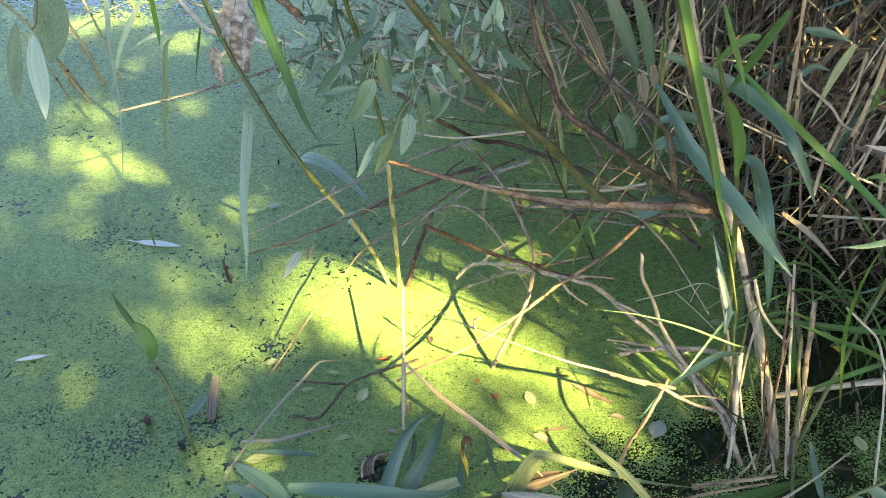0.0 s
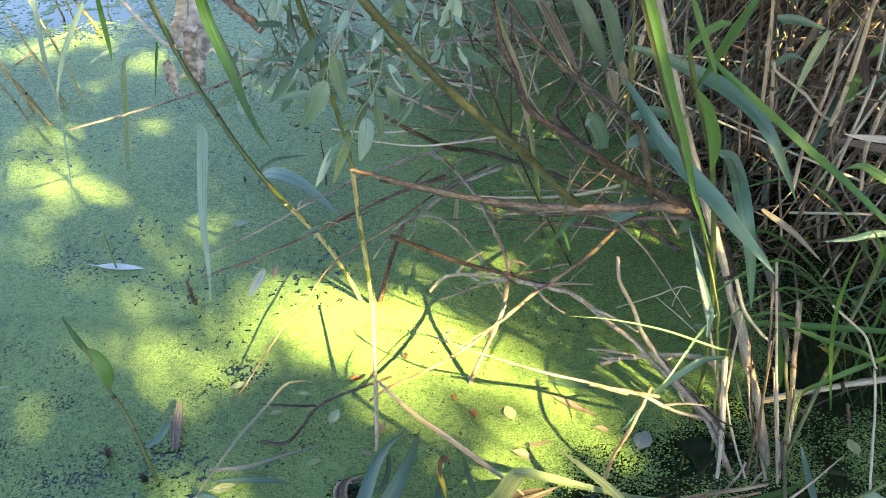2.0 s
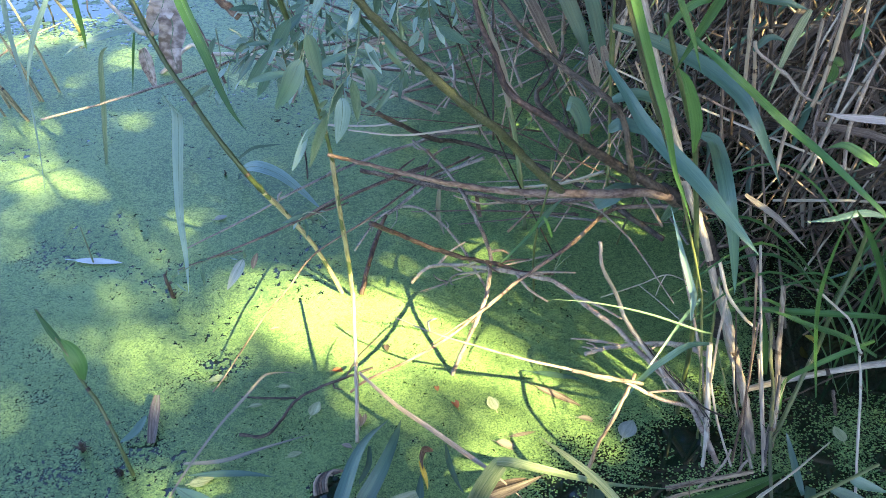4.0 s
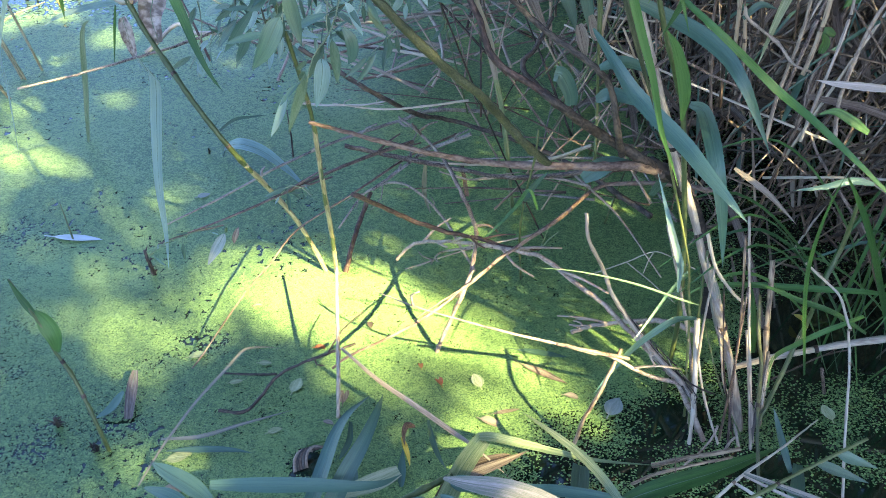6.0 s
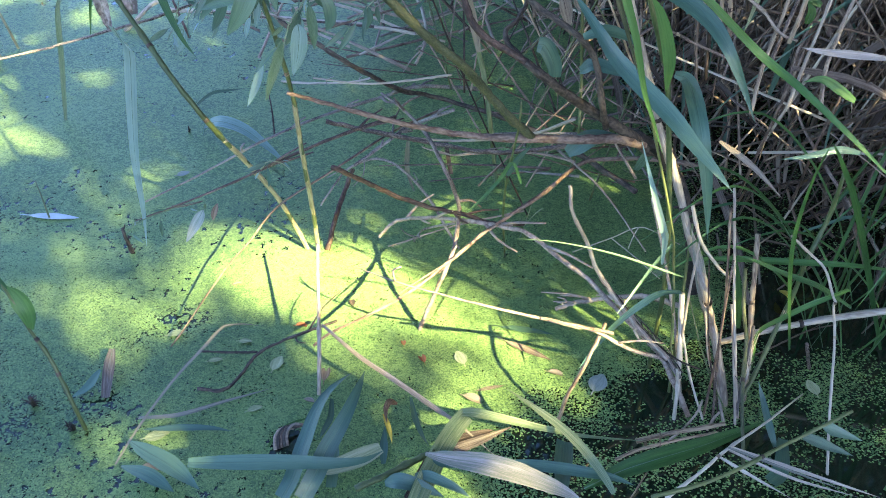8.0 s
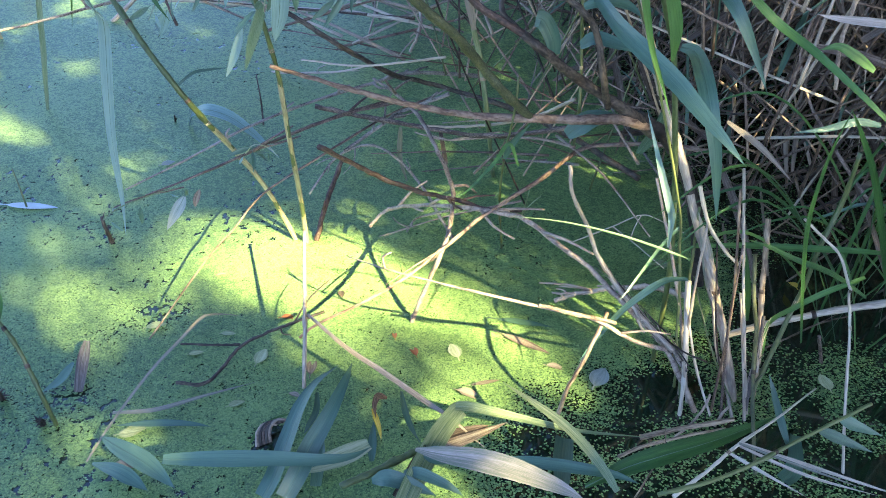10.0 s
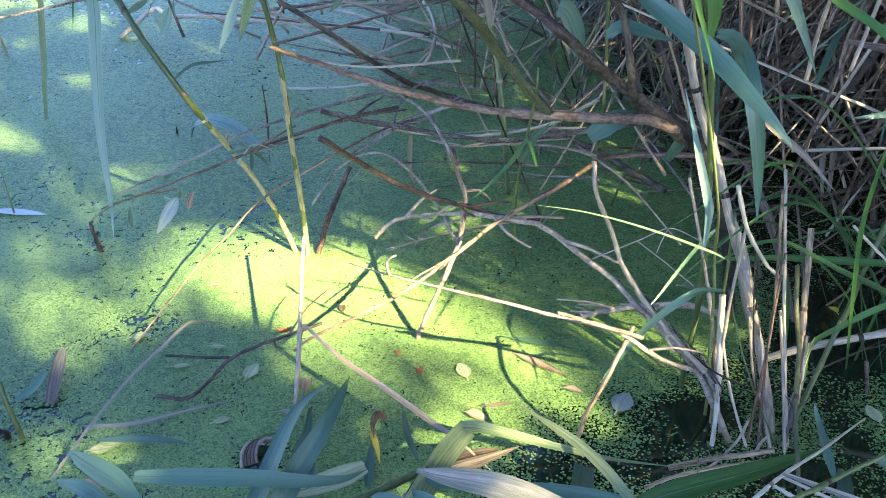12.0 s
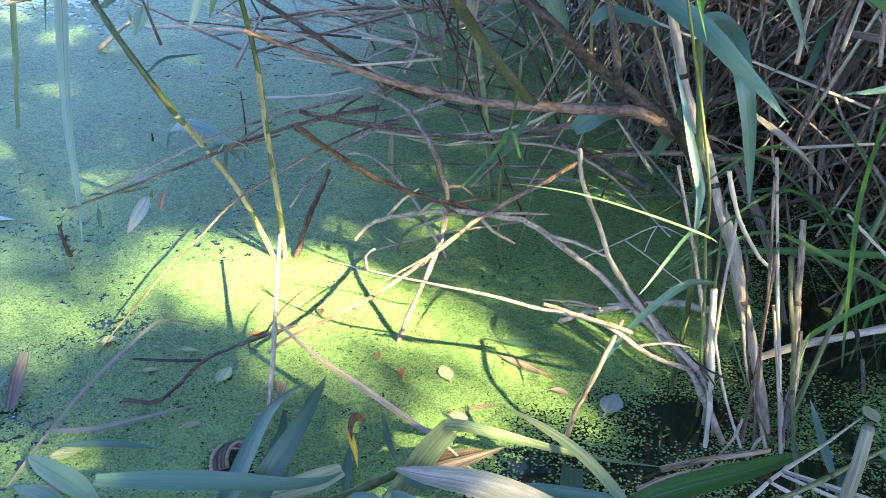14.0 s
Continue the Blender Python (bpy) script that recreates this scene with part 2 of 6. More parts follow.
def reed(points, r0, r1, label, stem_mat, nodes=(), leaves=(), group="", name="reed", faded=0):
    """A reed culm: stem, a ring at each node, leaf blades. leaves: (points, width, facing, material, more).
    faded: so many of its lowest points carry a dry straw-coloured sheath."""
    base = Vector(points[0])
    ob = thing(name, label, "reed", group, base)
    v, f, u, path = tube_data(points, r0, r1, 6, 8, 0.0003, nodes, RNG)
    part("stem", mesh_of("stem", v, f, u, stem_mat), ob)
    if faded:
        v, f, u, _ = tube_data(points[:faded], r0 * 1.12, (r0 + (r1 - r0) * faded / len(points)) * 1.12, 6, 8, 0.0004, (), RNG)
        part("sheath", mesh_of("sheath", v, f, u, STRAW), ob, "dry straw-coloured sheath")
    for nd in nodes:
        i = min(int(nd * (len(path) - 1)), len(path) - 2)
        d = (path[i + 1] - path[i]).normalized()
        r = (r0 + (r1 - r0) * nd) * 1.14
        v, f, u, _ = tube_data([path[i] - d * 0.003, path[i], path[i] + d * 0.003], r, r, 1, 8)
        part("node", mesh_of("node", v, f, u, DRY_REED), ob)
    for pts, width, facing, mat, more in leaves:
        part("leaf_blade", mesh_of("leaf_blade", *blade_data(pts, width, facing, **more), mat), ob)
    return ob


def blade(points, width, facing, label, mat=None, group="", name="reed_leaf", category="leaf", **more):
    ob = solo(name, mesh_of(name, *blade_data(points, width, facing, **more), mat or REED_LEAF), label, category, group)
    up = Vector(facing).normalized() * 0.0004
    v, f, u, _ = tube_data([Vector(p) - up for p in points], width * 0.045, width * 0.015, 6, 4)
    rib = new("midrib", mesh_of("midrib", v, f, u, mat if mat in (PALE_REED, DRY_LEAF, DRY_REED, BLEACHED) else RIB))
    rib.parent = ob
    return ob


def leaf_shape(name, length, width, mat, curl=0.1, fold=0.25, wave=0.0):
    """A lance-shaped tree leaf on its stalk, along +y from its own origin."""
    pts = [(0, length * f, -curl * length * f * f + wave * length * math.sin(6 * f)) for f in (0, 0.2, 0.4, 0.6, 0.8, 1)]
    pieces = [blade_data(pts, width, (0, 0, 1), fold, 2, oval=True)]
    v, f, u, _ = tube_data([(0, -0.18 * length, 0.01 * length), (0, 0, 0), (0, length * 0.3, -curl * length * 0.09)], width * 0.05, width * 0.025, 1, 4)
    pieces.append((v, f, u))
    return joined(name, pieces, mat)


def floating_leaf(x, y, turn, me, label, z=0.004, tilt=0.0, name="floating_leaf", size=1.0):
    ob = new(name, me)
    ob.matrix_basis = pose(x, y, z, tilt, 0, turn) @ Matrix.Diagonal((size, size, size, 1))
    return tagged(ob, label, "leaf", "leaves afloat on the pond")


# ---- water, duckweed and bank ----
def sheet(name, x0, x1, y0, y1, z, nx, ny, mat, rough=0.0):
    xs, ys = np.linspace(x0, x1, nx + 1), np.linspace(y0, y1, ny + 1)
    verts = [(x, y, z + (rough * noise.noise((x * 0.9, y * 0.9, 3.0)) if rough else 0)) for y in ys for x in xs]
    faces = [(j * (nx + 1) + i, j * (nx + 1) + i + 1, (j + 1) * (nx + 1) + i + 1, (j + 1) * (nx + 1) + i) for j in range(ny) for i in range(nx)]
    return mesh_of(name, verts, faces, [(v[0], v[1]) for v in verts], mat)


tagged(new("water", sheet("water", -400, 400, -0.3, 800, -0.0006, 8, 8, WATER)), "dark still pond water under floating duckweed", "water", kind="structure")


def bank():
    """The grassy bank behind the camera: uneven, sloping under the water along a wavering edge."""
    xs = np.concatenate([np.linspace(-400, -8, 14), np.linspace(-7.6, 7.6, 96), np.linspace(8, 400, 14)])
    ys = np.concatenate([np.linspace(-400, -8, 14), np.linspace(-7.6, -1.0, 40), np.linspace(-0.9, 0.55, 36)])
    verts = []
    for y in ys:
        for x in xs:
            shore = 0.16 + 0.16 * noise.noise((x * 0.8, 0.0, 4.0)) + 0.05 * noise.noise((x * 4.0, 0.0, 9.0))
            z = min(0.30, (shore - y) * 0.22) + 0.03 * noise.noise((x * 1.7, y * 1.7, 3.0)) + 0.012 * noise.noise((x * 7, y * 7, 3.0))
            verts.append((x, y, max(z, -0.12)))
    n = len(xs)
    faces = [(j * n + i, j * n + i + 1, (j + 1) * n + i + 1, (j + 1) * n + i) for j in range(len(ys) - 1) for i in range(n - 1)]
    tagged(new("ground", mesh_of("ground", verts, faces, [(v[0], v[1]) for v in verts], MUD)), "dark muddy pond bank with short grass", "ground", kind="structure")
    rr = random.Random(91)
    blades = []
    for k in range(3500):
        x, y = rr.gauss(0.2, 2.2), -abs(rr.gauss(0, 1.3)) + 0.12
        shore = 0.16 + 0.16 * noise.noise((x * 0.8, 0.0, 4.0)) + 0.05 * noise.noise((x * 4.0, 0.0, 9.0))
        z = min(0.30, (shore - y) * 0.22) + 0.03 * noise.noise((x * 1.7, y * 1.7, 3.0))
        if z < 0.01:
            continue
        a, h = rr.uniform(0, 6.28), rr.uniform(0.05, 0.16)
        p, d = Vector((x, y, z - 0.01)), Vector((math.cos(a), math.sin(a), 0)) * h * 0.6
        blades.append(blade_data([p, p + d * 0.3 + Vector((0, 0, h * 0.7)), p + d + Vector((0, 0, h))], rr.uniform(0.004, 0.008), (0, 0, 1), 0.2, 1))
    tagged(new("grass", joined("grass", blades, GRASS_LEAF)), "short green grass on the pond bank", "grass", kind="stuff")


bank()


def field(x, y, size, seed):
    """Smooth noise from 0 to 1 over the plan, features about so many metres wide."""
    rs = np.random.RandomState(seed)
    grid = rs.rand(257, 257)
    gx, gy = (x / size) % 256, (y / size) % 256
    i, j = gx.astype(int), gy.astype(int)
    a, b = gx - i, gy - j
    a, b = a * a * (3 - 2 * a), b * b * (3 - 2 * b)
    return (grid[j, i] * (1 - a) + grid[j, i + 1] * a) * (1 - b) + (grid[j + 1, i] * (1 - a) + grid[j + 1, i + 1] * a) * b


# places where the open water shows between the fronds
OPEN_SPOTS = [(-0.280, 1.198, 0.035), (-0.343, 1.010, 0.03), (-0.702, 1.244, 0.045), (-0.456, 0.960, 0.04), (-0.626, 1.009, 0.04), (-0.033, 0.940, 0.022), (-0.265, 1.199, 0.05), (-0.513, 0.952, 0.07), (-0.348, 1.012, 0.06), (-0.667, 1.480, 0.08), (-0.330, 1.145, 0.04), (-0.112, 1.051, 0.05), (-0.721, 1.555, 0.06), (-0.370, 1.708, 0.05), (0.166, 1.203, 0.020), (-0.427, 1.405, 0.03), (-0.449, 1.010, 0.03), (-0.255, 1.199, 0.04), (-0.727, 1.497, 0.05), (-0.605, 1.225, 0.05), (-0.560, 1.115, 0.04)]


def duckweed():
    """A carpet of small round fronds, each a tilted disc, thinner where the dark water shows."""
    rs = np.random.RandomState(3)
    xs, ys, rr = [], [], []
    for y0, y1, step in ((0.78, 1.34, 0.0017), (1.34, 1.62, 0.0021), (1.62, 2.0, 0.0028), (2.0, 2.5, 0.0034), (2.5, 3.3, 0.0058)):
        half1 = 0.42 + 0.47 * y1
        gx, gy = np.meshgrid(np.arange(-half1, half1 + 0.1, step), np.arange(y0, y1, step * 0.9))
        gx, gy = gx.ravel(), gy.ravel()
        gx = gx + rs.uniform(-0.5, 0.5, gx.size) * step * 1.1
        gy = gy + rs.uniform(-0.5, 0.5, gy.size) * step * 1.1
        ok = np.abs(gx - 0.05) < 0.36 + 0.47 * gy
        xs.append(gx[ok]), ys.append(gy[ok]), rr.append(np.full(ok.sum(), step * 0.88))
    x, y, r = np.concatenate(xs), np.concatenate(ys), np.concatenate(rr)
    cover = 0.97 + 0 * x
    # patchy cover under the shrub: dark gaps deepen the shade there
    cover -= 0.10 * np.exp(-((x - 0.42) / 0.24) ** 2 - ((y - 1.42) / 0.22) ** 2) * (field(x, y, 0.007, 31) > 0.35)
    # open spots among the fronds on the open side, where the sky mirrors
    gap = field(x, y, 0.008, 5) * 0.62 + field(x, y, 0.16, 6) * 0.38
    cover -= np.clip((gap - 0.72) * 9, 0, 0.9) * np.clip((0.1 - x) * 3, 0.40, 1)
    # small open specks where the cover is young
    cover -= 0.17 * np.clip((-0.12 - x) * 4, 0, 1) * np.clip((1.40 - y) * 4, 0, 1)
    # thin cover among the reed bases
    thin = np.clip((x - 0.17) * 8, 0, 1) * np.clip((1.055 - y + (x - 0.2) * 0.5) * 8, 0, 1)
    cover -= thin * (0.57 + 0.42 * np.clip(field(x, y, 0.05, 8) * 1.7 - 0.45, 0, 1))
    inside = np.clip((x - 0.60 + 0.12 * np.clip(y - 1.45, 0, 3)) * 8, 0, 1) * np.clip((y - 1.1) * 8, 0, 1)
    cover -= 0.86 * inside
    cover -= np.exp(-(((x + 1.25) / 0.5) ** 2 + ((y - 2.85) / 0.25) ** 2)) * (field(x, y, 0.03, 12) > 0.22)
    for cx, cy, cr in OPEN_SPOTS:
        cover -= 0.42 * np.exp(-((x - cx) ** 2 + ((y - cy) * 1.3) ** 2) / cr ** 2) * (field(x, y, 0.0042, 9) > 0.45)
    # the hole round the sunk scrap of wood
    cover -= 1.2 * np.exp(-(((x + 0.050) / 0.030) ** 2 + ((y - 0.945) / 0.026) ** 2) ** 2)
    # half-sunk older fronds under the upper ones
    low = (rs.rand(x.size) < np.where(y > 1.5, 0.95, 0.55) * np.clip(cover * 1.6 - 0.6, 0, 1))
    lx, ly, lr = x[low], y[low], r[low] * 1.6
    a = rs.uniform(0, 6.28, lx.size)[:, None] + np.arange(4)[None] * np.pi / 2
    carpet("duckweed_lower_layer", np.stack([lx[:, None] + np.cos(a) * lr[:, None], ly[:, None] + np.sin(a) * lr[:, None], np.broadcast_to(rs.uniform(-0.0004, 0.0002, lx.size)[:, None], a.shape)], -1).astype(np.float32), "older duckweed fronds half sunk in the water")
    keep = rs.rand(x.size) < cover
    r = r * (1 + 0.12 * thin)
    x, y, r, thin = x[keep], y[keep], r[keep] * rs.uniform(0.65, 1.2, keep.sum()), thin[keep]
    near = y < 1.34
    loose = near & (thin > 0.1)
    for name, pick, k in (("duckweed", near & ~loose, 4), ("loose_duckweed", loose, 6), ("duckweed_far", ~near, 4)):
        fronds(name, x[pick], y[pick], r[pick], k, rs, 0.05 if name == "duckweed_far" else 0.10)


def fronds(name, x, y, r, k, rs, tilt=0.10):
    """Round fronds with k corners, each tilted a little, at the places given."""
    n = x.size
    ang = np.arange(k) * 2 * np.pi / k
    turn = rs.uniform(0, 2 * np.pi, n)[:, None] + ang[None]
    tx, ty = rs.normal(0, tilt, n)[:, None], rs.normal(0, tilt, n)[:, None]
    ox, oy = np.cos(turn) * r[:, None], np.sin(turn) * r[:, None] * 0.88
    z = rs.uniform(0.0, 0.012 * tilt + 0.0003, n)[:, None] + ox * tx + oy * ty
    co = np.stack([x[:, None] + ox, y[:, None] + oy, z], -1).astype(np.float32)
    carpet(name, co, "bright green carpet of duckweed floating on the pond")


def carpet(name, co, label):
    n, k = co.shape[:2]
    me = bpy.data.meshes.new(name)
    me.vertices.add(n * k), me.loops.add(n * k), me.polygons.add(n)
    me.vertices.foreach_set("co", co.ravel())
    me.loops.foreach_set("vertex_index", np.arange(n * k, dtype=np.int32))
    me.polygons.foreach_set("loop_start", np.arange(0, n * k, k, dtype=np.int32))
    me.uv_layers.new(name="UVMap").data.foreach_set("uv", np.ascontiguousarray(co[..., :2]).ravel())
    me.update(calc_edges=True)
    me.materials.append(DUCKWEED)
    tagged(new(name, me), label, "duckweed", kind="stuff")


def duckweed_beyond():
    """The same carpet far to the sides, coarser."""
    rs = np.random.RandomState(21)
    gx, gy = np.meshgrid(np.arange(-4.5, 4.5, 0.017), np.arange(0.30, 6.5, 0.016))
    gx, gy = gx.ravel() + rs.uniform(-0.011, 0.011, gx.size), gy.ravel() + rs.uniform(-0.010, 0.010, gx.size)
    inner = (np.abs(gx - 0.05) < 0.33 + 0.47 * gy) & (gy > 0.80) & (gy < 3.27)
    reeds = (gx > 0.62) & (gy > 1.0) & (gy < 4.8) & (gx < 3.4)
    ragged = (gx / 4.3) ** 2 + ((gy - 2.4) / 3.9) ** 2 < 0.8 + 0.35 * field(gx + 9, gy + 9, 0.5, 41) - 0.15 * field(gx + 9, gy + 9, 0.09, 42)
    ok = ragged & ~inner & ~(reeds & (rs.rand(gx.size) < 0.8))
    x, y = gx[ok], gy[ok]
    fronds("duckweed_beyond", x, y, np.full(x.size, 0.0125), 4, rs)


duckweed()
duckweed_beyond()
# ---- unseen tree added behind the camera to shade the pond ----
def lit(p):
    """Where the sun's ray through p meets the water."""
    p = Vector(p)
    p = p - SUN * (p.z / SUN.z)
    return p.x, p.y


# centre x, y and half-widths of the sunlit places on the water, and how many leaves are left in the gap
SUN_PATCH = [
    (-0.289, 1.351, 0.062, 0.070, 0.02), (-0.198, 1.332, 0.085, 0.098, 0.0), (-0.089, 1.312, 0.095, 0.120, 0.0), (0.015, 1.320, 0.095, 0.108, 0.0),
    (0.110, 1.275, 0.092, 0.106, 0.0), (0.180, 1.205, 0.080, 0.080, 0.0), (0.010, 1.400, 0.050, 0.034, 0.10), (0.015, 1.179, 0.075, 0.062, 0.0),
    (0.249, 1.168, 0.058, 0.070, 0.02), (0.296, 1.106, 0.058, 0.070, 0.02), (0.344, 1.068, 0.042, 0.050, 0.08), (0.148, 1.070, 0.060, 0.054, 0.05),
    (0.104, 1.019, 0.050, 0.050, 0.02), (0.045, 1.095, 0.050, 0.046, 0.02), (-0.058, 1.400, 0.056, 0.055, 0.0), (-0.150, 1.385, 0.066, 0.052, 0.0),
]
POND_FLECKS = [
    (-0.497, 1.318, 0.049, 0.072, 0.06), (-0.416, 1.226, 0.045, 0.055, 0.08), (-0.365, 1.130, 0.036, 0.050, 0.15), (-0.343, 1.286, 0.031, 0.044, 0.16),
    (-0.305, 1.165, 0.028, 0.032, 0.08), (-0.499, 1.448, 0.028, 0.066, 0.12), (-0.294, 0.997, 0.026, 0.046, 0.08), (-0.285, 0.925, 0.020, 0.022, 0.30),
]
OPEN_FLECKS = [
    (-0.813, 1.788, 0.086, 0.1, 0.054), (-0.921, 1.967, 0.075, 0.098, 0.054), (-0.826, 1.575, 0.041, 0.056, 0.225), (-0.719, 2.084, 0.067, 0.071, 0.027),
    (-0.876, 2.476, 0.078, 0.083, 0.027), (-0.7, 2.425, 0.031, 0.06, 0.18), (-0.59, 1.674, 0.038, 0.064, 0.054), (-0.455, 1.643, 0.044, 0.062, 0.054),
    (-0.488, 2.316, 0.042, 0.064, 0.027), (-0.222, 2.384, 0.037, 0.054, 0.027), (-0.547, 1.558, 0.028, 0.046, 0.225), (-1.24, 2.524, 0.082, 0.113, 0.072),
    (-0.937, 2.296, 0.04, 0.08, 0.135), (-0.604, 2.446, 0.043, 0.06, 0.072), (-0.979, 1.854, 0.061, 0.082, 0.135), (-1.1, 2.7, 0.137, 0.145, 0.072),
]
FAR_FLECKS = [
    (0.231, 1.357, 0.044, 0.038, 0.25), (0.420, 1.296, 0.032, 0.034, 0.06), (0.440, 1.227, 0.030, 0.030, 0.1), (0.489, 1.154, 0.045, 0.035, 0.15),
    (0.608, 1.889, 0.030, 0.030, 0.15), (0.576, 1.552, 0.030, 0.022, 0.2), (-0.040, 2.061, 0.034, 0.040, 0.2), (0.228, 1.798, 0.036, 0.026, 0.2),
    (0.029, 1.857, 0.040, 0.040, 0.2),
]
# clusters of leaves added in the large gap to shade spots of its sun patch
CLUSTERS = np.array([(0.085, 1.151, 0.036, 0.036), (0.210, 1.100, 0.028, 0.038), (0.172, 0.990, 0.028, 0.028), (-0.169, 1.196, 0.040, 0.024), (-0.075, 1.145, 0.045, 0.028)])
GAPS = SUN_PATCH + POND_FLECKS + OPEN_FLECKS + FAR_FLECKS
# the gaps that light the folded leaves and the pale stalks of the clump
for p, r in (((0.047, 1.035, 0.085), 0.032), ((0.099, 0.995, 0.080), 0.032), ((0.250, 0.815, 0.110), 0.028), ((0.193, 0.921, 0.085), 0.045), ((0.243, 0.917, 0.080), 0.035), ((0.58, 1.06, 0.07), 0.046), ((0.571, 1.08, 0.115), 0.048), ((0.545, 1.09, 0.19), 0.048), ((0.523, 1.112, 0.243), 0.048),
             ((0.497, 1.16, 0.322), 0.045), ((0.447, 1.19, 0.447), 0.045), ((0.724, 1.052, 0.176), 0.03)):
    GAPS.append((*lit(p), r, r, 0.045))
GAPS = np.array(GAPS)


def shade_tree():
    rng = random.Random(11)
    mid = Vector((0.0, 1.7, 0.2)) + SUN * 6.5
    side = Vector((SUN.y, -SUN.x, 0)).normalized()
    up = side.cross(SUN).normalized()
    if up.z < 0:
        up = -up
    ob = thing("tree", "unseen leafy tree added on the bank to shade the pond", "tree", at=(mid.x + 2.2, mid.y + 1.3, 0.0))
    foot = Vector((mid.x + 2.2, mid.y + 1.3, -0.1))
    v, f, u, path = tube_data([foot, foot + Vector((0.1, 0.05, 1.5)), foot + Vector((-0.1, 0.1, 3.2)), mid - side * 1.7 + up * 0.5 + SUN * 1.3], 0.22, 0.09, 6, 10, 0.01, (), rng)
    part("trunk", mesh_of("trunk", v, f, u, BARK_DARK), ob)
    for k in range(9):
        a = path[rng.randrange(9, len(path))]
        b = mid + side * rng.uniform(-3.2, -1.9) + up * rng.uniform(-1.4, 1.8) + SUN * rng.uniform(0.4, 1.2)
        v, f, u, _ = tube_data([a, (a + b) / 2 + Vector((0, 0, 0.25)), b], 0.05, 0.012, 5, 7, 0.01, (), rng)
        part("limb", mesh_of("limb", v, f, u, BARK_DARK), ob)
    verts, faces, uvs, crown = [], [], [], []
    for k in range(37000):
        a, b = rng.uniform(-1, 1), rng.uniform(-1, 1)
        round_off = 1 - a * a - b * b + 0.25 * noise.noise((a * 3, b * 3, 5.0))
        if round_off < 0:
            continue
        p = mid + side * (a * 3.05 - 0.75) + up * (0.25 + b * 2.1) + SUN * (rng.uniform(-0.8, 1.1) * min(1.0, round_off + 0.15))
        g = p - SUN * (p.z / SUN.z)
        edge = 1 + 0.5 * noise.noise((g.x * 13, g.y * 13, 2.0))
        far = (((g.x - GAPS[:, 0]) / GAPS[:, 2]) ** 2 + ((g.y - GAPS[:, 1]) / GAPS[:, 3]) ** 2) / edge
        i = int(far.argmin())
        near = float(far[i])
        keep = min(max((near - 0.75) / 0.65, 0.0), 1.0) ** 1.5 + GAPS[i, 4]
        hung = float((((g.x - CLUSTERS[:, 0]) / CLUSTERS[:, 2]) ** 2 + ((g.y - CLUSTERS[:, 1]) / CLUSTERS[:, 3]) ** 2).min())
        if hung < 1.0:
            keep = max(keep, 0.65)
        # leaves thinned to let more sun through to the open pond
        if g.x < -0.2 and g.y < 1.7:
            keep *= 0.78 if g.y > 1.2 else 0.62 if g.x > -0.36 else 0.95
        # fine dapples over the thicket
        fleck = noise.noise((g.x * 9, g.y * 9, 7.0))
        if fleck > -0.03 and (g.x > 0.45 and g.y > 1.62 or g.x > 0.10 and g.y > 1.85):
            keep, near = min(keep, 0.03), 1.0
        elif fleck > 0.42 and -0.3 < g.x < 0.5 and 1.5 < g.y < 2.0:
            keep, near = min(keep, 0.06), 1.0
        elif fleck > -0.2 and (g.x > 0.45 and g.y > 1.62 or g.x > 0.10 and g.y > 1.85):
            near = 1.5
        if near > 2.5:
            if rng.random() > keep:
                continue
            crown.append((p, 1.0))
        else:
            for j in range(8):
                if rng.random() < keep:
                    crown.append((p + side * rng.uniform(-0.05, 0.05) + up * rng.uniform(-0.05, 0.05), 0.36))
    for p, size in crown:
        d = Vector((rng.uniform(-1, 1), rng.uniform(-1, 1), rng.uniform(-1, 0.3))).normalized()
        n = (SUN + Vector((rng.uniform(-1, 1), rng.uniform(-1, 1), rng.uniform(-1, 1))) * 0.7).normalized()
        d = (d - n * d.dot(n)).normalized()
        s = d.cross(n)
        ln, w = rng.uniform(0.055, 0.09) * size, rng.uniform(0.022, 0.036) * size
        o = len(verts)
        verts += [p - d * ln, p + s * w, p + d * ln, p - s * w]
        uvs += [(0, 0), (1, 0.5), (0, 1), (-1, 0.5)]
        faces.append((o, o + 1, o + 2, o + 3))
    part("crown", mesh_of("crown", verts, faces, uvs, CROWN_LEAF, False), ob)


shade_tree()

# ---- the willow shrub ----
shrub = thing("willow_shrub", "low willow shrub with brown and olive branches over the water", "shrub", at=(0.50, 1.30, 0.0))


def branch(name, points, r0, r1, mat, label="", wob=0.0009, sides=9):
    v, f, u, _ = tube_data(points, r0, r1, 7, sides, wob, (), RNG)
    return part(name, mesh_of(name, v, f, u, mat), shrub, label)


branch("trunk", [(0.62, 1.28, -0.05), (0.58, 1.30, 0.15), (0.52, 1.312, 0.26), (0.464, 1.288, 0.312)], 0.011, 0.011, BARK_DARK)
branch("limb", [(0.50, 1.31, 0.28), (0.431, 1.258, 0.323), (0.344, 1.244, 0.33), (0.233, 1.229, 0.342), (0.162, 1.217, 0.358), (0.073, 1.197, 0.392), (0.008, 1.182, 0.42), (-0.04, 1.172, 0.44)], 0.0085, 0.0026, BARK_BROWN, "reddish brown peeling limb")
branch("limb", [(0.30, 1.24, 0.335), (0.258, 1.208, 0.39), (0.228, 1.198, 0.43), (0.195, 1.161, 0.486), (0.158, 1.14, 0.527), (0.11, 1.12, 0.585), (0.05, 1.10, 0.66), (-0.02, 1.08, 0.76)], 0.0068, 0.0052, BARK_OLIVE, "olive green living limb")
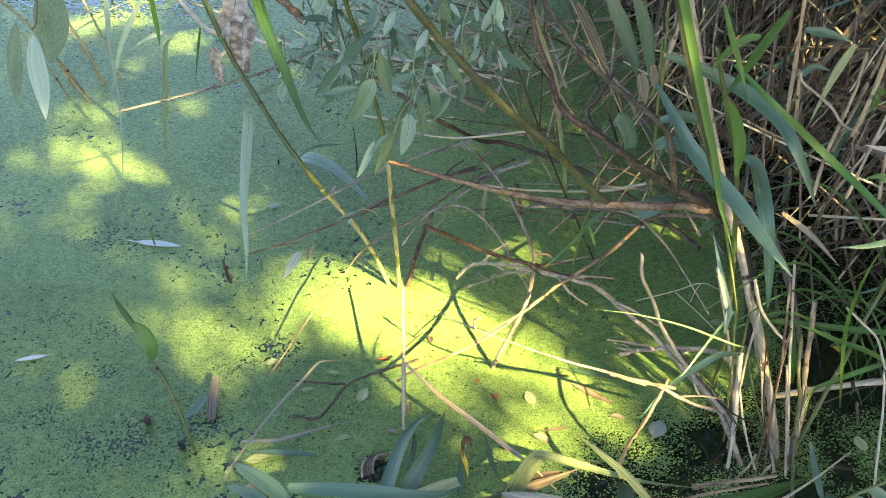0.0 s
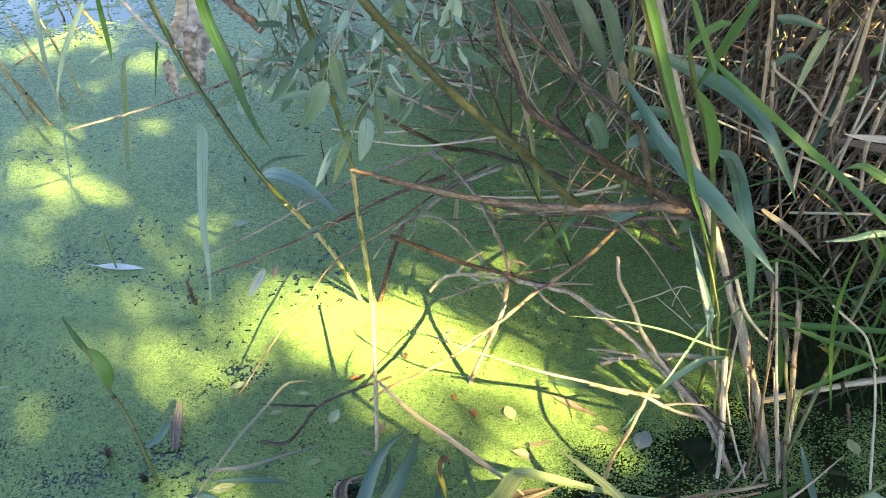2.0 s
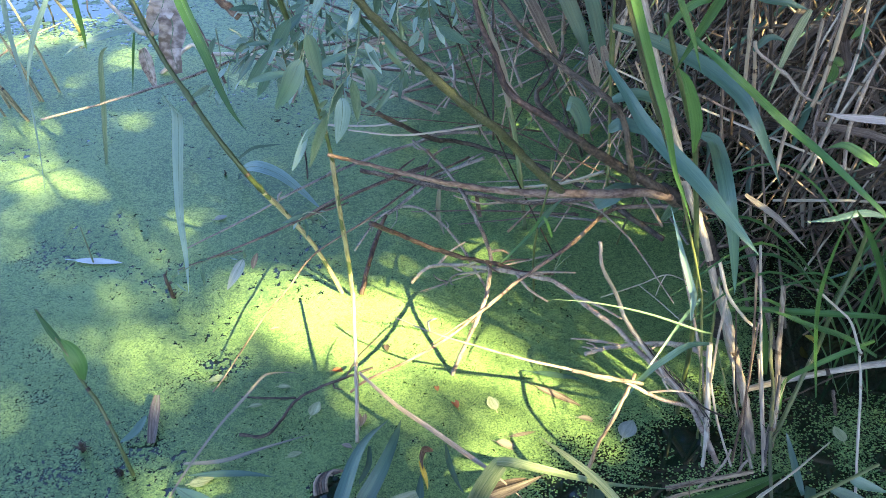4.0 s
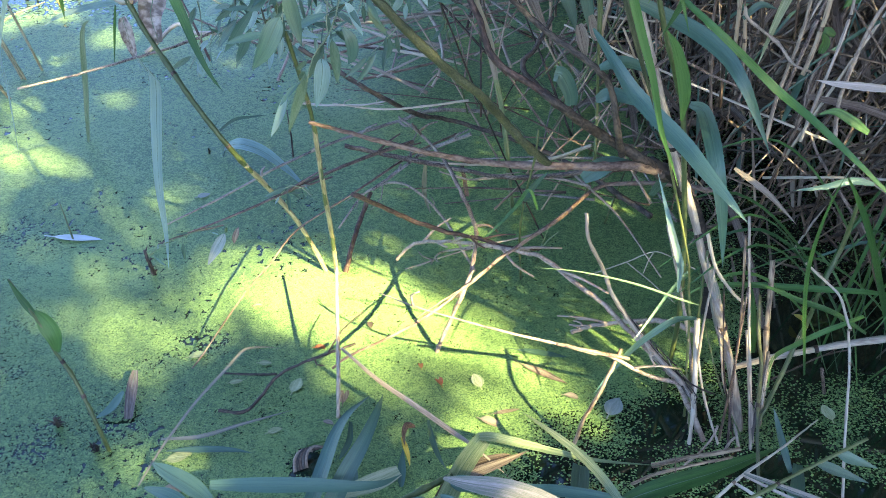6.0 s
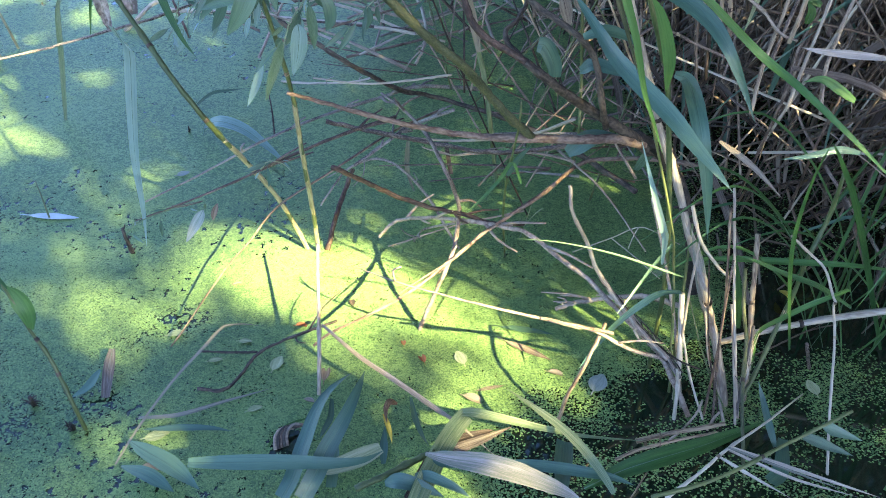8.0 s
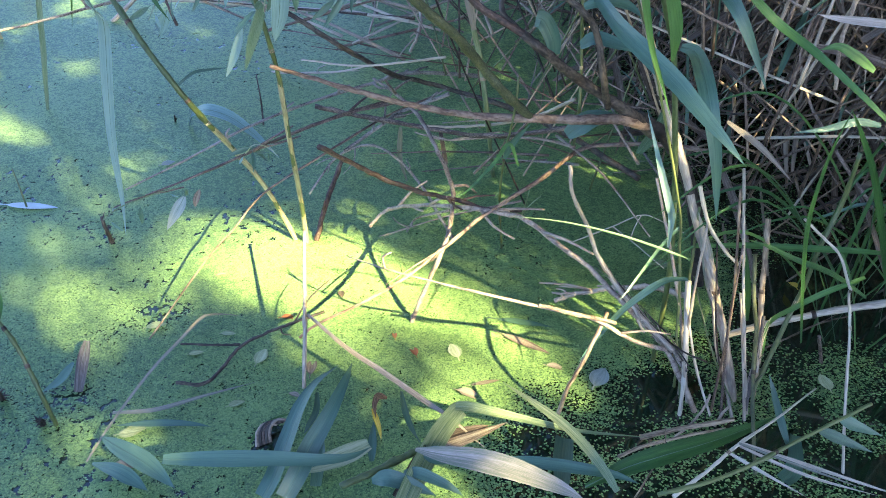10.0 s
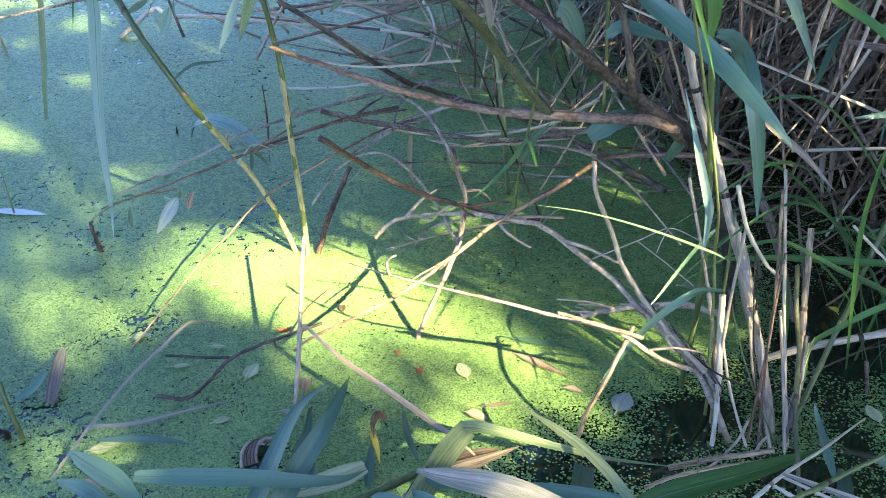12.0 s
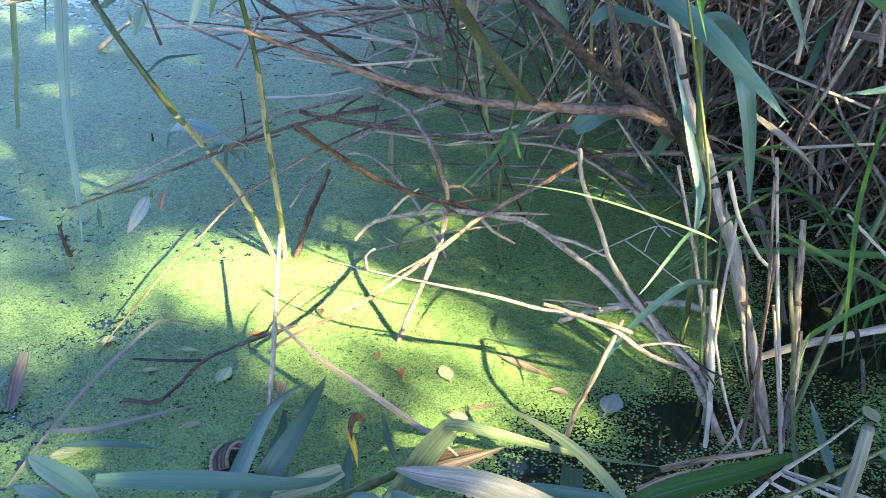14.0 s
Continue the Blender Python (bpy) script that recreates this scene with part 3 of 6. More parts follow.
branch("limb", [(0.50, 1.31, 0.27), (0.436, 1.265, 0.337), (0.367, 1.24, 0.39), (0.309, 1.20, 0.450), (0.278, 1.20, 0.475)], 0.0100, 0.0060, BARK_DARK)
branch("limb", [(0.285, 1.20, 0.47), (0.214, 1.220, 0.511), (0.190, 1.250, 0.556), (0.170, 1.280, 0.593), (0.153, 1.320, 0.650)], 0.0055, 0.0035, BARK_BROWN)
branch("limb", [(0.30, 1.20, 0.455), (0.253, 1.250, 0.486), (0.275, 1.290, 0.502), (0.299, 1.340, 0.524)], 0.0045, 0.0030, BARK_DARK)
branch("limb", [(0.41, 1.255, 0.345), (0.392, 1.22, 0.40), (0.376, 1.225, 0.464), (0.349, 1.225, 0.500), (0.281, 1.250, 0.541), (0.225, 1.270, 0.587), (0.161, 1.300, 0.665)], 0.0055, 0.0030, BARK_DARK)
branch("limb", [(0.50, 1.36, 0.16), (0.40, 1.52, 0.15), (0.30, 1.62, 0.15), (0.157, 1.69, 0.16), (0.083, 1.60, 0.225), (0.001, 1.53, 0.31), (-0.057, 1.54, 0.345), (-0.12, 1.55, 0.38)], 0.0055, 0.0042, BARK_DARK)
branch("limb", [(0.433, 1.27, 0.315), (0.268, 1.345, 0.245), (0.176, 1.428, 0.206), (0.095, 1.465, 0.20), (0.017, 1.51, 0.19), (-0.047, 1.52, 0.20)], 0.0035, 0.0045, TWIG_GREY, "pale splintered broken limb")


def shading_canopy():
    """Leafy top added above the view, over limbs and pond, to block sky light."""
    rng = random.Random(19)
    ends = []
    for start, end in (((-0.02, 1.08, 0.76), (-0.25, 1.25, 1.25)), ((0.40, 1.34, 0.80), (0.15, 1.60, 1.30)), ((0.52, 1.40, 0.80), (0.60, 1.75, 1.45)), ((0.45, 1.30, 0.85), (0.75, 1.45, 1.35))):
        a, b = Vector(start), Vector(end)
        v, f, u, path = tube_data([a, (a + b) / 2 + Vector((0, 0, 0.06)), b], 0.006, 0.003, 6, 7, 0.001, (), rng)
        part("limb", mesh_of("limb", v, f, u, BARK_OLIVE), shrub)
        ends += path
    leaves = []
    for k in range(13500):
        p = Vector((rng.uniform(-0.50, 1.05), rng.uniform(1.20, 2.8), rng.uniform(0.80, 1.5)))
        if k >= 9800:
            p = Vector((rng.uniform(0.20, 1.05), rng.uniform(0.85, 1.3), rng.uniform(0.92, 1.45)))
        if noise.noise((p.x * 2.5, p.y * 2.5, p.z * 2.5)) < -0.22 or (p.x < -0.1 and p.y < 1.6):
            continue
        gx, gy = lit(p)
        if ((((gx - GAPS[:, 0]) / GAPS[:, 2]) ** 2 + ((gy - GAPS[:, 1]) / GAPS[:, 3]) ** 2) < 2.0).any():
            continue
        d = Vector((rng.uniform(-1, 1), rng.uniform(-1, 1), rng.uniform(-0.9, 0.2))).normalized() * rng.uniform(0.05, 0.08)
        leaves.append(blade_data([p, p + d * 0.5 + Vector((0, 0, 0.006)), p + d], rng.uniform(0.014, 0.022), (0, 0, 1), 0.2, 1, oval=True))
    part("crown", joined("crown", leaves, WILLOW_LEAF), shrub, "dense grey-green willow foliage added out of view as shade")


shading_canopy()
# ---- dead twigs over the sunlit duckweed ----
twig([(0.62, 1.34, 0.22), (0.542, 1.39, 0.205), (0.467, 1.427, 0.183), (0.41, 1.41, 0.184), (0.322, 1.275, 0.205), (0.239, 1.205, 0.19), (0.180, 1.170, 0.155), (0.10, 1.13, 0.11), (0.00, 1.11, 0.06), (-0.03, 1.10, 0.04)], 0.0045, 0.0022, "long pale brown dead twig leaning over the duckweed", BARK_BROWN, 3)
twig([(0.014, 1.163, 0.329), (0.048, 1.21, 0.277), (0.088, 1.24, 0.233), (0.141, 1.255, 0.199), (0.196, 1.265, 0.178), (0.25, 1.24, 0.178), (0.30, 1.25, 0.17)], 0.0040, 0.0035, "broken reddish brown dead twig", BARK_BROWN, 2)
twig([(0.055, 1.36, 0.055), (0.075, 1.37, 0.075), (0.097, 1.37, 0.088), (0.149, 1.325, 0.125), (0.205, 1.258, 0.169), (0.267, 1.225, 0.181), (0.301, 1.200, 0.188), (0.34, 1.16, 0.180), (0.39, 1.13, 0.155), (0.43, 1.10, 0.125), (0.47, 1.065, 0.10), (0.50, 1.045, 0.07), (0.54, 1.0, 0.0)], 0.0030, 0.0044, "grey arching dead branch with short spurs", TWIG_GREY, 9, name="dead_branch")
twig([(0.342, 1.115, 0.335), (0.348, 1.10, 0.30), (0.377, 1.12, 0.235), (0.397, 1.12, 0.185), (0.424, 1.10, 0.15), (0.46, 1.06, 0.12), (0.50, 1.03, 0.09)], 0.0028, 0.0038, "pale tan upright stub of a broken twig", PALE_REED, 1)
twig([(0.046, 1.65, 0.19), (0.09, 1.53, 0.225), (0.14, 1.36, 0.27), (0.172, 1.26, 0.265), (0.192, 1.262, 0.21), (0.196, 1.265, 0.176), (0.190, 1.225, 0.150), (0.178, 1.203, 0.12), (0.150, 1.188, 0.05), (0.130, 1.180, -0.01)], 0.0024, 0.0040, "crooked pale dead twig standing in the water", TWIG_GREY, 3)
twig([(0.04, 1.175, 0.135), (0.10, 1.11, 0.165), (0.166, 1.06, 0.185), (0.243, 1.015, 0.20), (0.295, 1.015, 0.185), (0.335, 1.0, 0.187), (0.38, 1.01, 0.165), (0.44, 1.03, 0.11), (0.50, 1.04, 0.08)], 0.0009, 0.0032, "thin pale dead twig with a fork", TWIG_GREY, 2)
twig([(0.30, 0.98, 0.215), (0.33, 0.99, 0.198), (0.36, 0.995, 0.185), (0.41, 1.02, 0.15)], 0.0022, 0.0028, "pale broken side of a forked twig", TWIG_GREY, 1)
twig([(0.40, 1.03, 0.16), (0.372, 0.99, 0.12), (0.352, 0.985, 0.06), (0.342, 0.985, -0.01)], 0.0026, 0.0032, "thin brown stick propped in the water", DRY_REED)
twig([(-0.265, 1.125, 0.01), (-0.242, 1.13, 0.04), (-0.193, 1.23, 0.079), (-0.155, 1.28, 0.105), (-0.117, 1.355, 0.125), (-0.018, 1.39, 0.18), (0.076, 1.53, 0.175), (0.16, 1.62, 0.17)], 0.0013, 0.0026, "long straight pale dead stalk leaning from the water", DRY_REED, 0, wob=0.0004)
twig([(-0.375, 1.42, 0.085), (-0.262, 1.453, 0.132), (-0.169, 1.502, 0.165), (-0.062, 1.60, 0.168), (0.062, 1.665, 0.180), (0.12, 1.72, 0.17), (0.25, 1.75, 0.15)], 0.0015, 0.0045, "speckled grey dead twig low over the duckweed", SPECKLED, 7)
twig([(-0.345, 1.295, 0.134), (-0.222, 1.311, 0.18), (-0.135, 1.343, 0.207), (-0.075, 1.379, 0.220), (0.005, 1.45, 0.22), (0.08, 1.52, 0.21)], 0.0012, 0.0040, "thin pale brown dead twig with small shoots", TWIG_GREY, 5)
twig([(-0.045, 1.39, 0.0), (-0.035, 1.44, 0.03), (-0.02, 1.50, 0.06), (-0.005, 1.53, 0.09)], 0.0050, 0.0045, "short reddish broken stub standing in the duckweed", BARK_BROWN, 1)
twig([(0.20, 1.40, 0.0), (0.13, 1.45, 0.10), (0.06, 1.47, 0.15), (-0.01, 1.48, 0.12), (-0.06, 1.45, 0.06)], 0.0030, 0.0020, "bent dead twig with dark specks", SPECKLED, 4)
twig([(0.044, 1.54, 0.162), (0.149, 1.53, 0.157), (0.232, 1.5, 0.175), (0.323, 1.42, 0.236), (0.374, 1.32, 0.323)], 0.0022, 0.0030, "long bleached dry stalk lying under the limb", PALE_REED, 0, wob=0.0006)
twig([(-0.06, 1.5, 0.297), (0.032, 1.5, 0.287), (0.111, 1.51, 0.29), (0.182, 1.53, 0.291)], 0.0016, 0.0022, "bleached curved dry stalk caught in the twigs", PALE_REED, 0, wob=0.0005)

# ---- standing reeds over the open water ----
reed([(-0.068, 1.40, -0.05), (-0.115, 1.388, 0.10), (-0.158, 1.376, 0.189), (-0.19, 1.35, 0.26), (-0.219, 1.335, 0.324), (-0.26, 1.36, 0.372), (-0.30, 1.40, 0.41), (-0.345, 1.44, 0.46), (-0.38, 1.46, 0.54), (-0.42, 1.47, 0.66)], 0.0037, 0.0047, "leaning olive and yellow reed standing in the pond", REED_STEM, (0.42, 0.66), faded=4, leaves=
     [([(-0.158, 1.376, 0.19), (-0.13, 1.37, 0.20), (-0.105, 1.37, 0.175)], 0.012, (0, -0.3, 1), WILLOW_LEAF, dict(base=0.2))])
reed([(-0.062, 1.395, -0.05), (-0.06, 1.37, 0.10), (-0.063, 1.35, 0.22), (-0.064, 1.331, 0.339), (-0.075, 1.31, 0.45), (-0.095, 1.29, 0.57), (-0.12, 1.27, 0.70)], 0.0039, 0.0034, "upright tan reed greening towards its top", REED_STEM, (0.3, 0.6), faded=4)
reed([(-0.005, 0.981, 0.060), (-0.014, 1.071, 0.085), (-0.022, 1.139, 0.105), (-0.028, 1.190, 0.120), (-0.033, 1.237, 0.135)], 0.0030, 0.0026, "straight pale dry stalk lying over the sunlit duckweed", PALE_REED, (0.4,), name="dry_stalk")
blade([(-0.012, 1.09, 0.095), (0.047, 1.035, 0.085), (0.099, 0.995, 0.08), (0.165, 0.95, 0.065), (0.195, 0.92, 0.07), (0.245, 0.90, 0.03)], 0.0085, (0.3, -0.3, 1), "pale bleached flat reed leaf lying across the pond", PALE_REED, base=0.6, peak=0.5)
blade([(-0.25, 1.17, 0.53), (-0.256, 1.20, 0.50), (-0.263, 1.235, 0.466), (-0.285, 1.255, 0.38), (-0.31, 1.275, 0.27), (-0.325, 1.29, 0.16), (-0.34, 1.30, 0.075)], 0.019, (-0.2, -1, 0.35), "long pale green reed leaf hanging to the water", REED_PALE, base=0.75, peak=0.45, fold=0.15)
blade([(-0.229, 1.372, 0.312), (-0.202, 1.370, 0.333), (-0.174, 1.370, 0.339), (-0.146, 1.370, 0.343)], 0.0065, (0.1, -0.5, 0.9), "thin pale leaf bent off a reed's node", WILLOW_LEAF, base=0.8)
blade([(-0.372, 1.800, 0.002), (-0.350, 1.775, 0.042), (-0.310, 1.745, 0.068), (-0.255, 1.712, 0.070), (-0.200, 1.675, 0.050), (-0.150, 1.640, 0.020)], 0.030, (0.1, -0.5, 0.9), "pale blue-green reed leaf arched over the duckweed", REED_PALE, base=0.25, peak=0.4, fold=0.2)
# ---- the reed clump at the water's edge ----
CLUMP = "dry reeds of the clump"
reed([(0.605, 1.01, -0.03), (0.59, 1.05, 0.05), (0.571, 1.08, 0.115), (0.545, 1.09, 0.19), (0.523, 1.112, 0.243), (0.497, 1.160, 0.322), (0.47, 1.18, 0.38), (0.447, 1.19, 0.447), (0.40, 1.22, 0.58), (0.35, 1.26, 0.74)], 0.0070, 0.0046, "tall bleached dry reed in a clump", PALE_REED, (0.28, 0.5, 0.72), (), CLUMP, "dry_reed")
blade([(0.565, 1.085, 0.12), (0.548, 1.085, 0.17), (0.532, 1.09, 0.225), (0.515, 1.10, 0.275)], 0.016, (-0.3, -1, 0.3), "torn tan sheath round a dry reed", BLEACHED, fold=-0.5, base=0.6, peak=0.5, name="reed_sheath")
blade([(0.575, 1.10, 0.09), (0.565, 1.07, 0.13), (0.54, 1.07, 0.17)], 0.011, (-0.6, -1, 0.1), "torn tan sheath round a dry reed", BLEACHED, fold=0.4, base=0.4, name="reed_sheath")
reed([(0.517, 0.992, -0.010), (0.518, 1.006, 0.030), (0.521, 1.040, 0.080), (0.521, 1.074, 0.130), (0.518, 1.084, 0.170)], 0.0028, 0.0045, "thin bleached dry reed in a clump", PALE_REED, (0.5,), (), CLUMP, "dry_reed")
reed([(0.532, 1.016, -0.000), (0.523, 1.017, 0.040), (0.513, 1.019, 0.080)], 0.0018, 0.0022, "short thin bleached dry reed splinter", PALE_REED, (), (), CLUMP, "dry_reed")
reed([(0.633, 1.031, -0.010), (0.630, 1.041, 0.040), (0.628, 1.066, 0.100), (0.625, 1.089, 0.150), (0.626, 1.110, 0.190), (0.626, 1.136, 0.240)], 0.0036, 0.0042, "stout tan dry reed broken off at its top", DRY_REED, (0.4, 0.6), (), CLUMP, "dry_reed")
reed([(0.572, 0.855, 0.050), (0.582, 0.906, 0.060), (0.587, 0.943, 0.080), (0.594, 0.981, 0.100), (0.606, 1.033, 0.130), (0.593, 1.041, 0.180), (0.597, 1.082, 0.220)], 0.0024, 0.0030, "olive green reed stem among dry reeds", BARK_OLIVE, (0.5,), (), "", "reed")
reed([(0.520, 0.992, -0.010), (0.517, 1.027, 0.040), (0.509, 1.051, 0.090), (0.505, 1.062, 0.140), (0.495, 1.058, 0.200), (0.485, 1.056, 0.250), (0.445, 0.975, 0.37), (0.372, 0.920, 0.573), (0.339, 0.890, 0.647), (0.316, 0.880, 0.705), (0.274, 0.875, 0.825), (0.237, 0.870, 0.932)], 0.0023, 0.0006, "olive green reed with a long bright leaf", REED_STEM, (0.3,),
     [([(0.240, 0.860, 0.933), (0.276, 0.860, 0.828), (0.318, 0.860, 0.713), (0.338, 0.860, 0.661), (0.355, 0.865, 0.606), (0.371, 0.870, 0.570), (0.384, 0.870, 0.537)], 0.0088, (-0.2, -1, 0.2), GRASS_LEAF, dict(base=1.0, peak=0.1)),
      ([(0.237, 0.870, 0.932), (0.273, 0.870, 0.826), (0.314, 0.870, 0.709), (0.334, 0.870, 0.657), (0.348, 0.872, 0.620)], 0.008, (-0.6, -1, 0.2), BARK_OLIVE, dict(base=1.0, peak=0.1))] + [
      ([(0.448, 0.99, 0.30), (0.440, 0.975, 0.352), (0.432, 0.965, 0.375), (0.415, 0.962, 0.42), (0.402, 0.960, 0.455), (0.390, 0.975, 0.49)], 0.0095, (-0.5, -1, 0.2), REED_PALE, dict(peak=0.35, base=0.25)),
      ([(0.470, 0.965, 0.30), (0.442, 0.942, 0.327), (0.38, 0.950, 0.346), (0.313, 0.944, 0.368), (0.254, 0.937, 0.380)], 0.0032, (0, -0.4, 1), WILLOW_LEAF, dict(peak=0.3)),
      ([(0.504, 1.052, 0.200), (0.473, 1.043, 0.205), (0.446, 1.035, 0.190), (0.417, 1.037, 0.150), (0.391, 1.037, 0.100), (0.370, 1.025, 0.070)], 0.010, (0.2, -0.3, 1), REED_LEAF, dict(peak=0.35, base=0.5))])


def clump_reed(pts, r, tone):
    reed(pts, r * 0.62, r * 0.52, "dry reed in a dense clump at the water's edge", tone, (), (), CLUMP, "dry_reed")


clump_reed([(0.590, 0.990, 0.000), (0.581, 1.029, 0.040), (0.565, 1.042, 0.080), (0.558, 1.075, 0.130), (0.542, 1.095, 0.200)], 0.0042, PALE_REED)
clump_reed([(0.615, 1.018, 0.000), (0.618, 1.019, 0.030), (0.619, 1.032, 0.060)], 0.0030, TWIG_GREY)
clump_reed([(0.502, 0.954, 0.000), (0.522, 0.961, 0.020), (0.535, 0.964, 0.050), (0.540, 0.969, 0.070)], 0.0032, TWIG_GREY)
clump_reed([(0.557, 0.966, 0.010), (0.567, 0.973, 0.030), (0.572, 0.974, 0.040)], 0.0035, TWIG_GREY)
clump_reed([(0.448, 0.936, 0.020), (0.498, 0.943, 0.030), (0.544, 0.953, 0.030), (0.578, 0.961, 0.030)], 0.0060, DRY_REED)
clump_reed([(0.411, 0.896, 0.030), (0.448, 0.910, 0.035), (0.517, 0.934, 0.030), (0.567, 0.953, 0.020)], 0.0040, DRY_REED)
clump_reed([(0.546, 1.020, 0.080), (0.513, 1.030, 0.090), (0.481, 1.062, 0.100), (0.445, 1.095, 0.130)], 0.0022, DRY_REED)
clump_reed([(0.501, 1.078, 0.330), (0.519, 1.068, 0.280), (0.559, 1.087, 0.220), (0.581, 1.084, 0.200)], 0.0045, PALE_REED)

twig([(0.534, 1.110, 0.120), (0.496, 1.167, 0.090), (0.448, 1.198, 0.060), (0.394, 1.213, 0.035), (0.362, 1.218, 0.015)], 0.0052, 0.0036, "grey weathered broken branch lying low", TWIG_GREY, 7, name="dead_branch", wob=0.003)

# ---- long green leaves hanging over the clump ----
OVER = "green reed leaves over the clump"
blade([(0.345, 1.250, 0.545), (0.354, 1.232, 0.536), (0.371, 1.185, 0.521), (0.380, 1.110, 0.522), (0.398, 1.055, 0.518), (0.427, 1.012, 0.502), (0.450, 0.980, 0.483), (0.472, 0.955, 0.465), (0.492, 0.940, 0.445)], 0.021, (-0.3, -0.8, 0.6), "broad blue-green reed leaf bent over the clump", REED_LEAF, OVER, base=0.12, peak=0.55)
blade([(0.474, 1.180, 0.469), (0.486, 1.160, 0.471), (0.480, 1.092, 0.473), (0.483, 1.052, 0.449), (0.495, 1.040, 0.403), (0.506, 1.035, 0.351), (0.513, 1.030, 0.310)], 0.021, (-0.2, -1, 0.4), "broad drooping blue-green reed leaf", REED_LEAF, OVER, base=0.4, peak=0.35)
blade([(0.327, 1.130, 0.644), (0.366, 1.140, 0.628), (0.415, 1.140, 0.606), (0.446, 1.120, 0.596), (0.476, 1.090, 0.580), (0.496, 1.065, 0.556), (0.520, 1.057, 0.514), (0.543, 1.052, 0.470)], 0.020, (-0.3, -0.8, 0.6), "long arching green reed leaf", REED_LEAF, OVER, base=0.35, peak=0.45)
blade([(0.40, 1.08, 0.66), (0.445, 1.03, 0.632), (0.525, 1.05, 0.56), (0.566, 1.00, 0.538), (0.62, 0.95, 0.50), (0.68, 0.93, 0.45)], 0.010, (-0.3, -0.7, 0.7), "long straight green reed leaf", GRASS_LEAF, OVER, base=0.5, peak=0.4)
reed([(0.50, 1.10, -0.02), (0.495, 1.11, 0.20), (0.454, 1.120, 0.464), (0.435, 1.120, 0.527), (0.413, 1.120, 0.585), (0.386, 1.120, 0.664)], 0.0040, 0.0032, "green reed stem rising from the clump", REED_STEM, (0.5,),
     [([(0.446, 1.110, 0.482), (0.439, 1.100, 0.529), (0.419, 1.090, 0.584), (0.400, 1.080, 0.615)], 0.017, (0.2, -1, 0.2), GRASS_LEAF, dict(base=0.2, peak=0.4))], OVER)
blade([(0.351, 1.200, 0.511), (0.379, 1.200, 0.519), (0.406, 1.200, 0.512), (0.422, 1.180, 0.505)], 0.018, (0, -0.6, 0.8), "short blue-green reed leaf", REED_LEAF, OVER)
blade([(0.361, 1.250, 0.438), (0.378, 1.240, 0.452), (0.407, 1.220, 0.452), (0.435, 1.200, 0.450)], 0.022, (0, -0.6, 0.8), "short blue-green reed leaf", REED_LEAF, OVER)
blade([(0.304, 1.300, 0.455), (0.316, 1.300, 0.451), (0.330, 1.300, 0.424), (0.333, 1.300, 0.403)], 0.024, (0, -1, 0.3), "broken blue-green leaf tip", REED_LEAF, OVER, base=0.9, tip=0.3)
blade([(0.476, 1.300, 0.243), (0.496, 1.300, 0.286), (0.500, 1.300, 0.317)], 0.022, (0.4, -0.8, 0.4), "small dull green willow leaf", WILLOW_LEAF, OVER)
blade([(0.361, 1.280, 0.285), (0.393, 1.280, 0.311), (0.435, 1.280, 0.319)], 0.030, (0, -0.8, 0.6), "dull blue-green leaf under the limb", REED_LEAF, OVER)
blade([(0.285, 1.200, 0.280), (0.270, 1.200, 0.315), (0.251, 1.200, 0.284), (0.219, 1.190, 0.249), (0.204, 1.180, 0.241)], 0.006, (0, -0.6, 0.8), "thin green grass blade caught on a twig", GRASS_LEAF, OVER)
reed([(0.285, 1.377, 0.000), (0.270, 1.300, 0.148), (0.270, 1.270, 0.248), (0.277, 1.220, 0.360), (0.278, 1.220, 0.406)], 0.0022, 0.0018, "thin green stem rising through the twigs", REED_STEM, (0.5,), [([(0.269, 1.260, 0.255), (0.283, 1.250, 0.293), (0.302, 1.240, 0.324)], 0.010, (0, -1, 0.4), REED_LEAF, dict())])
reed([(0.410, 1.514, 0.100), (0.379, 1.300, 0.294), (0.374, 1.300, 0.383), (0.364, 1.300, 0.491), (0.354, 1.300, 0.588)], 0.0026, 0.0022, "thin green stem rising through the twigs", REED_STEM, (0.5,))

# ---- sedges and stalks at the dark right side ----
TUFT = "sedge leaves among the reeds"
blade([(0.54, 1.15, 0.180), (0.60, 1.13, 0.198), (0.664, 1.115, 0.206), (0.76, 1.10, 0.212), (0.86, 1.11, 0.19)], 0.0108, (0, -0.5, 0.9), "fresh green sedge leaf lying across the reeds", GRASS_LEAF, TUFT, base=0.5, peak=0.5)
blade([(0.650, 1.160, 0.030), (0.641, 1.160, 0.080), (0.622, 1.160, 0.151), (0.609, 1.160, 0.184)], 0.0101, (0, -1, 0.2), "upright fresh green sedge leaf", GRASS_LEAF, TUFT, base=0.8)
blade([(0.750, 1.073, 0.190), (0.714, 1.055, 0.190), (0.686, 1.049, 0.180), (0.661, 1.056, 0.150), (0.638, 1.067, 0.110), (0.642, 1.065, 0.060), (0.644, 1.062, 0.030)], 0.0080, (0, -0.5, 0.9), "long arching green sedge leaf", GRASS_LEAF, TUFT, base=0.6)
blade([(0.789, 1.112, 0.120), (0.716, 1.090, 0.180), (0.647, 1.072, 0.220), (0.600, 1.060, 0.250), (0.564, 1.049, 0.270)], 0.0090, (0, -0.6, 0.8), "long arching green sedge leaf", GRASS_LEAF, TUFT, base=0.6)
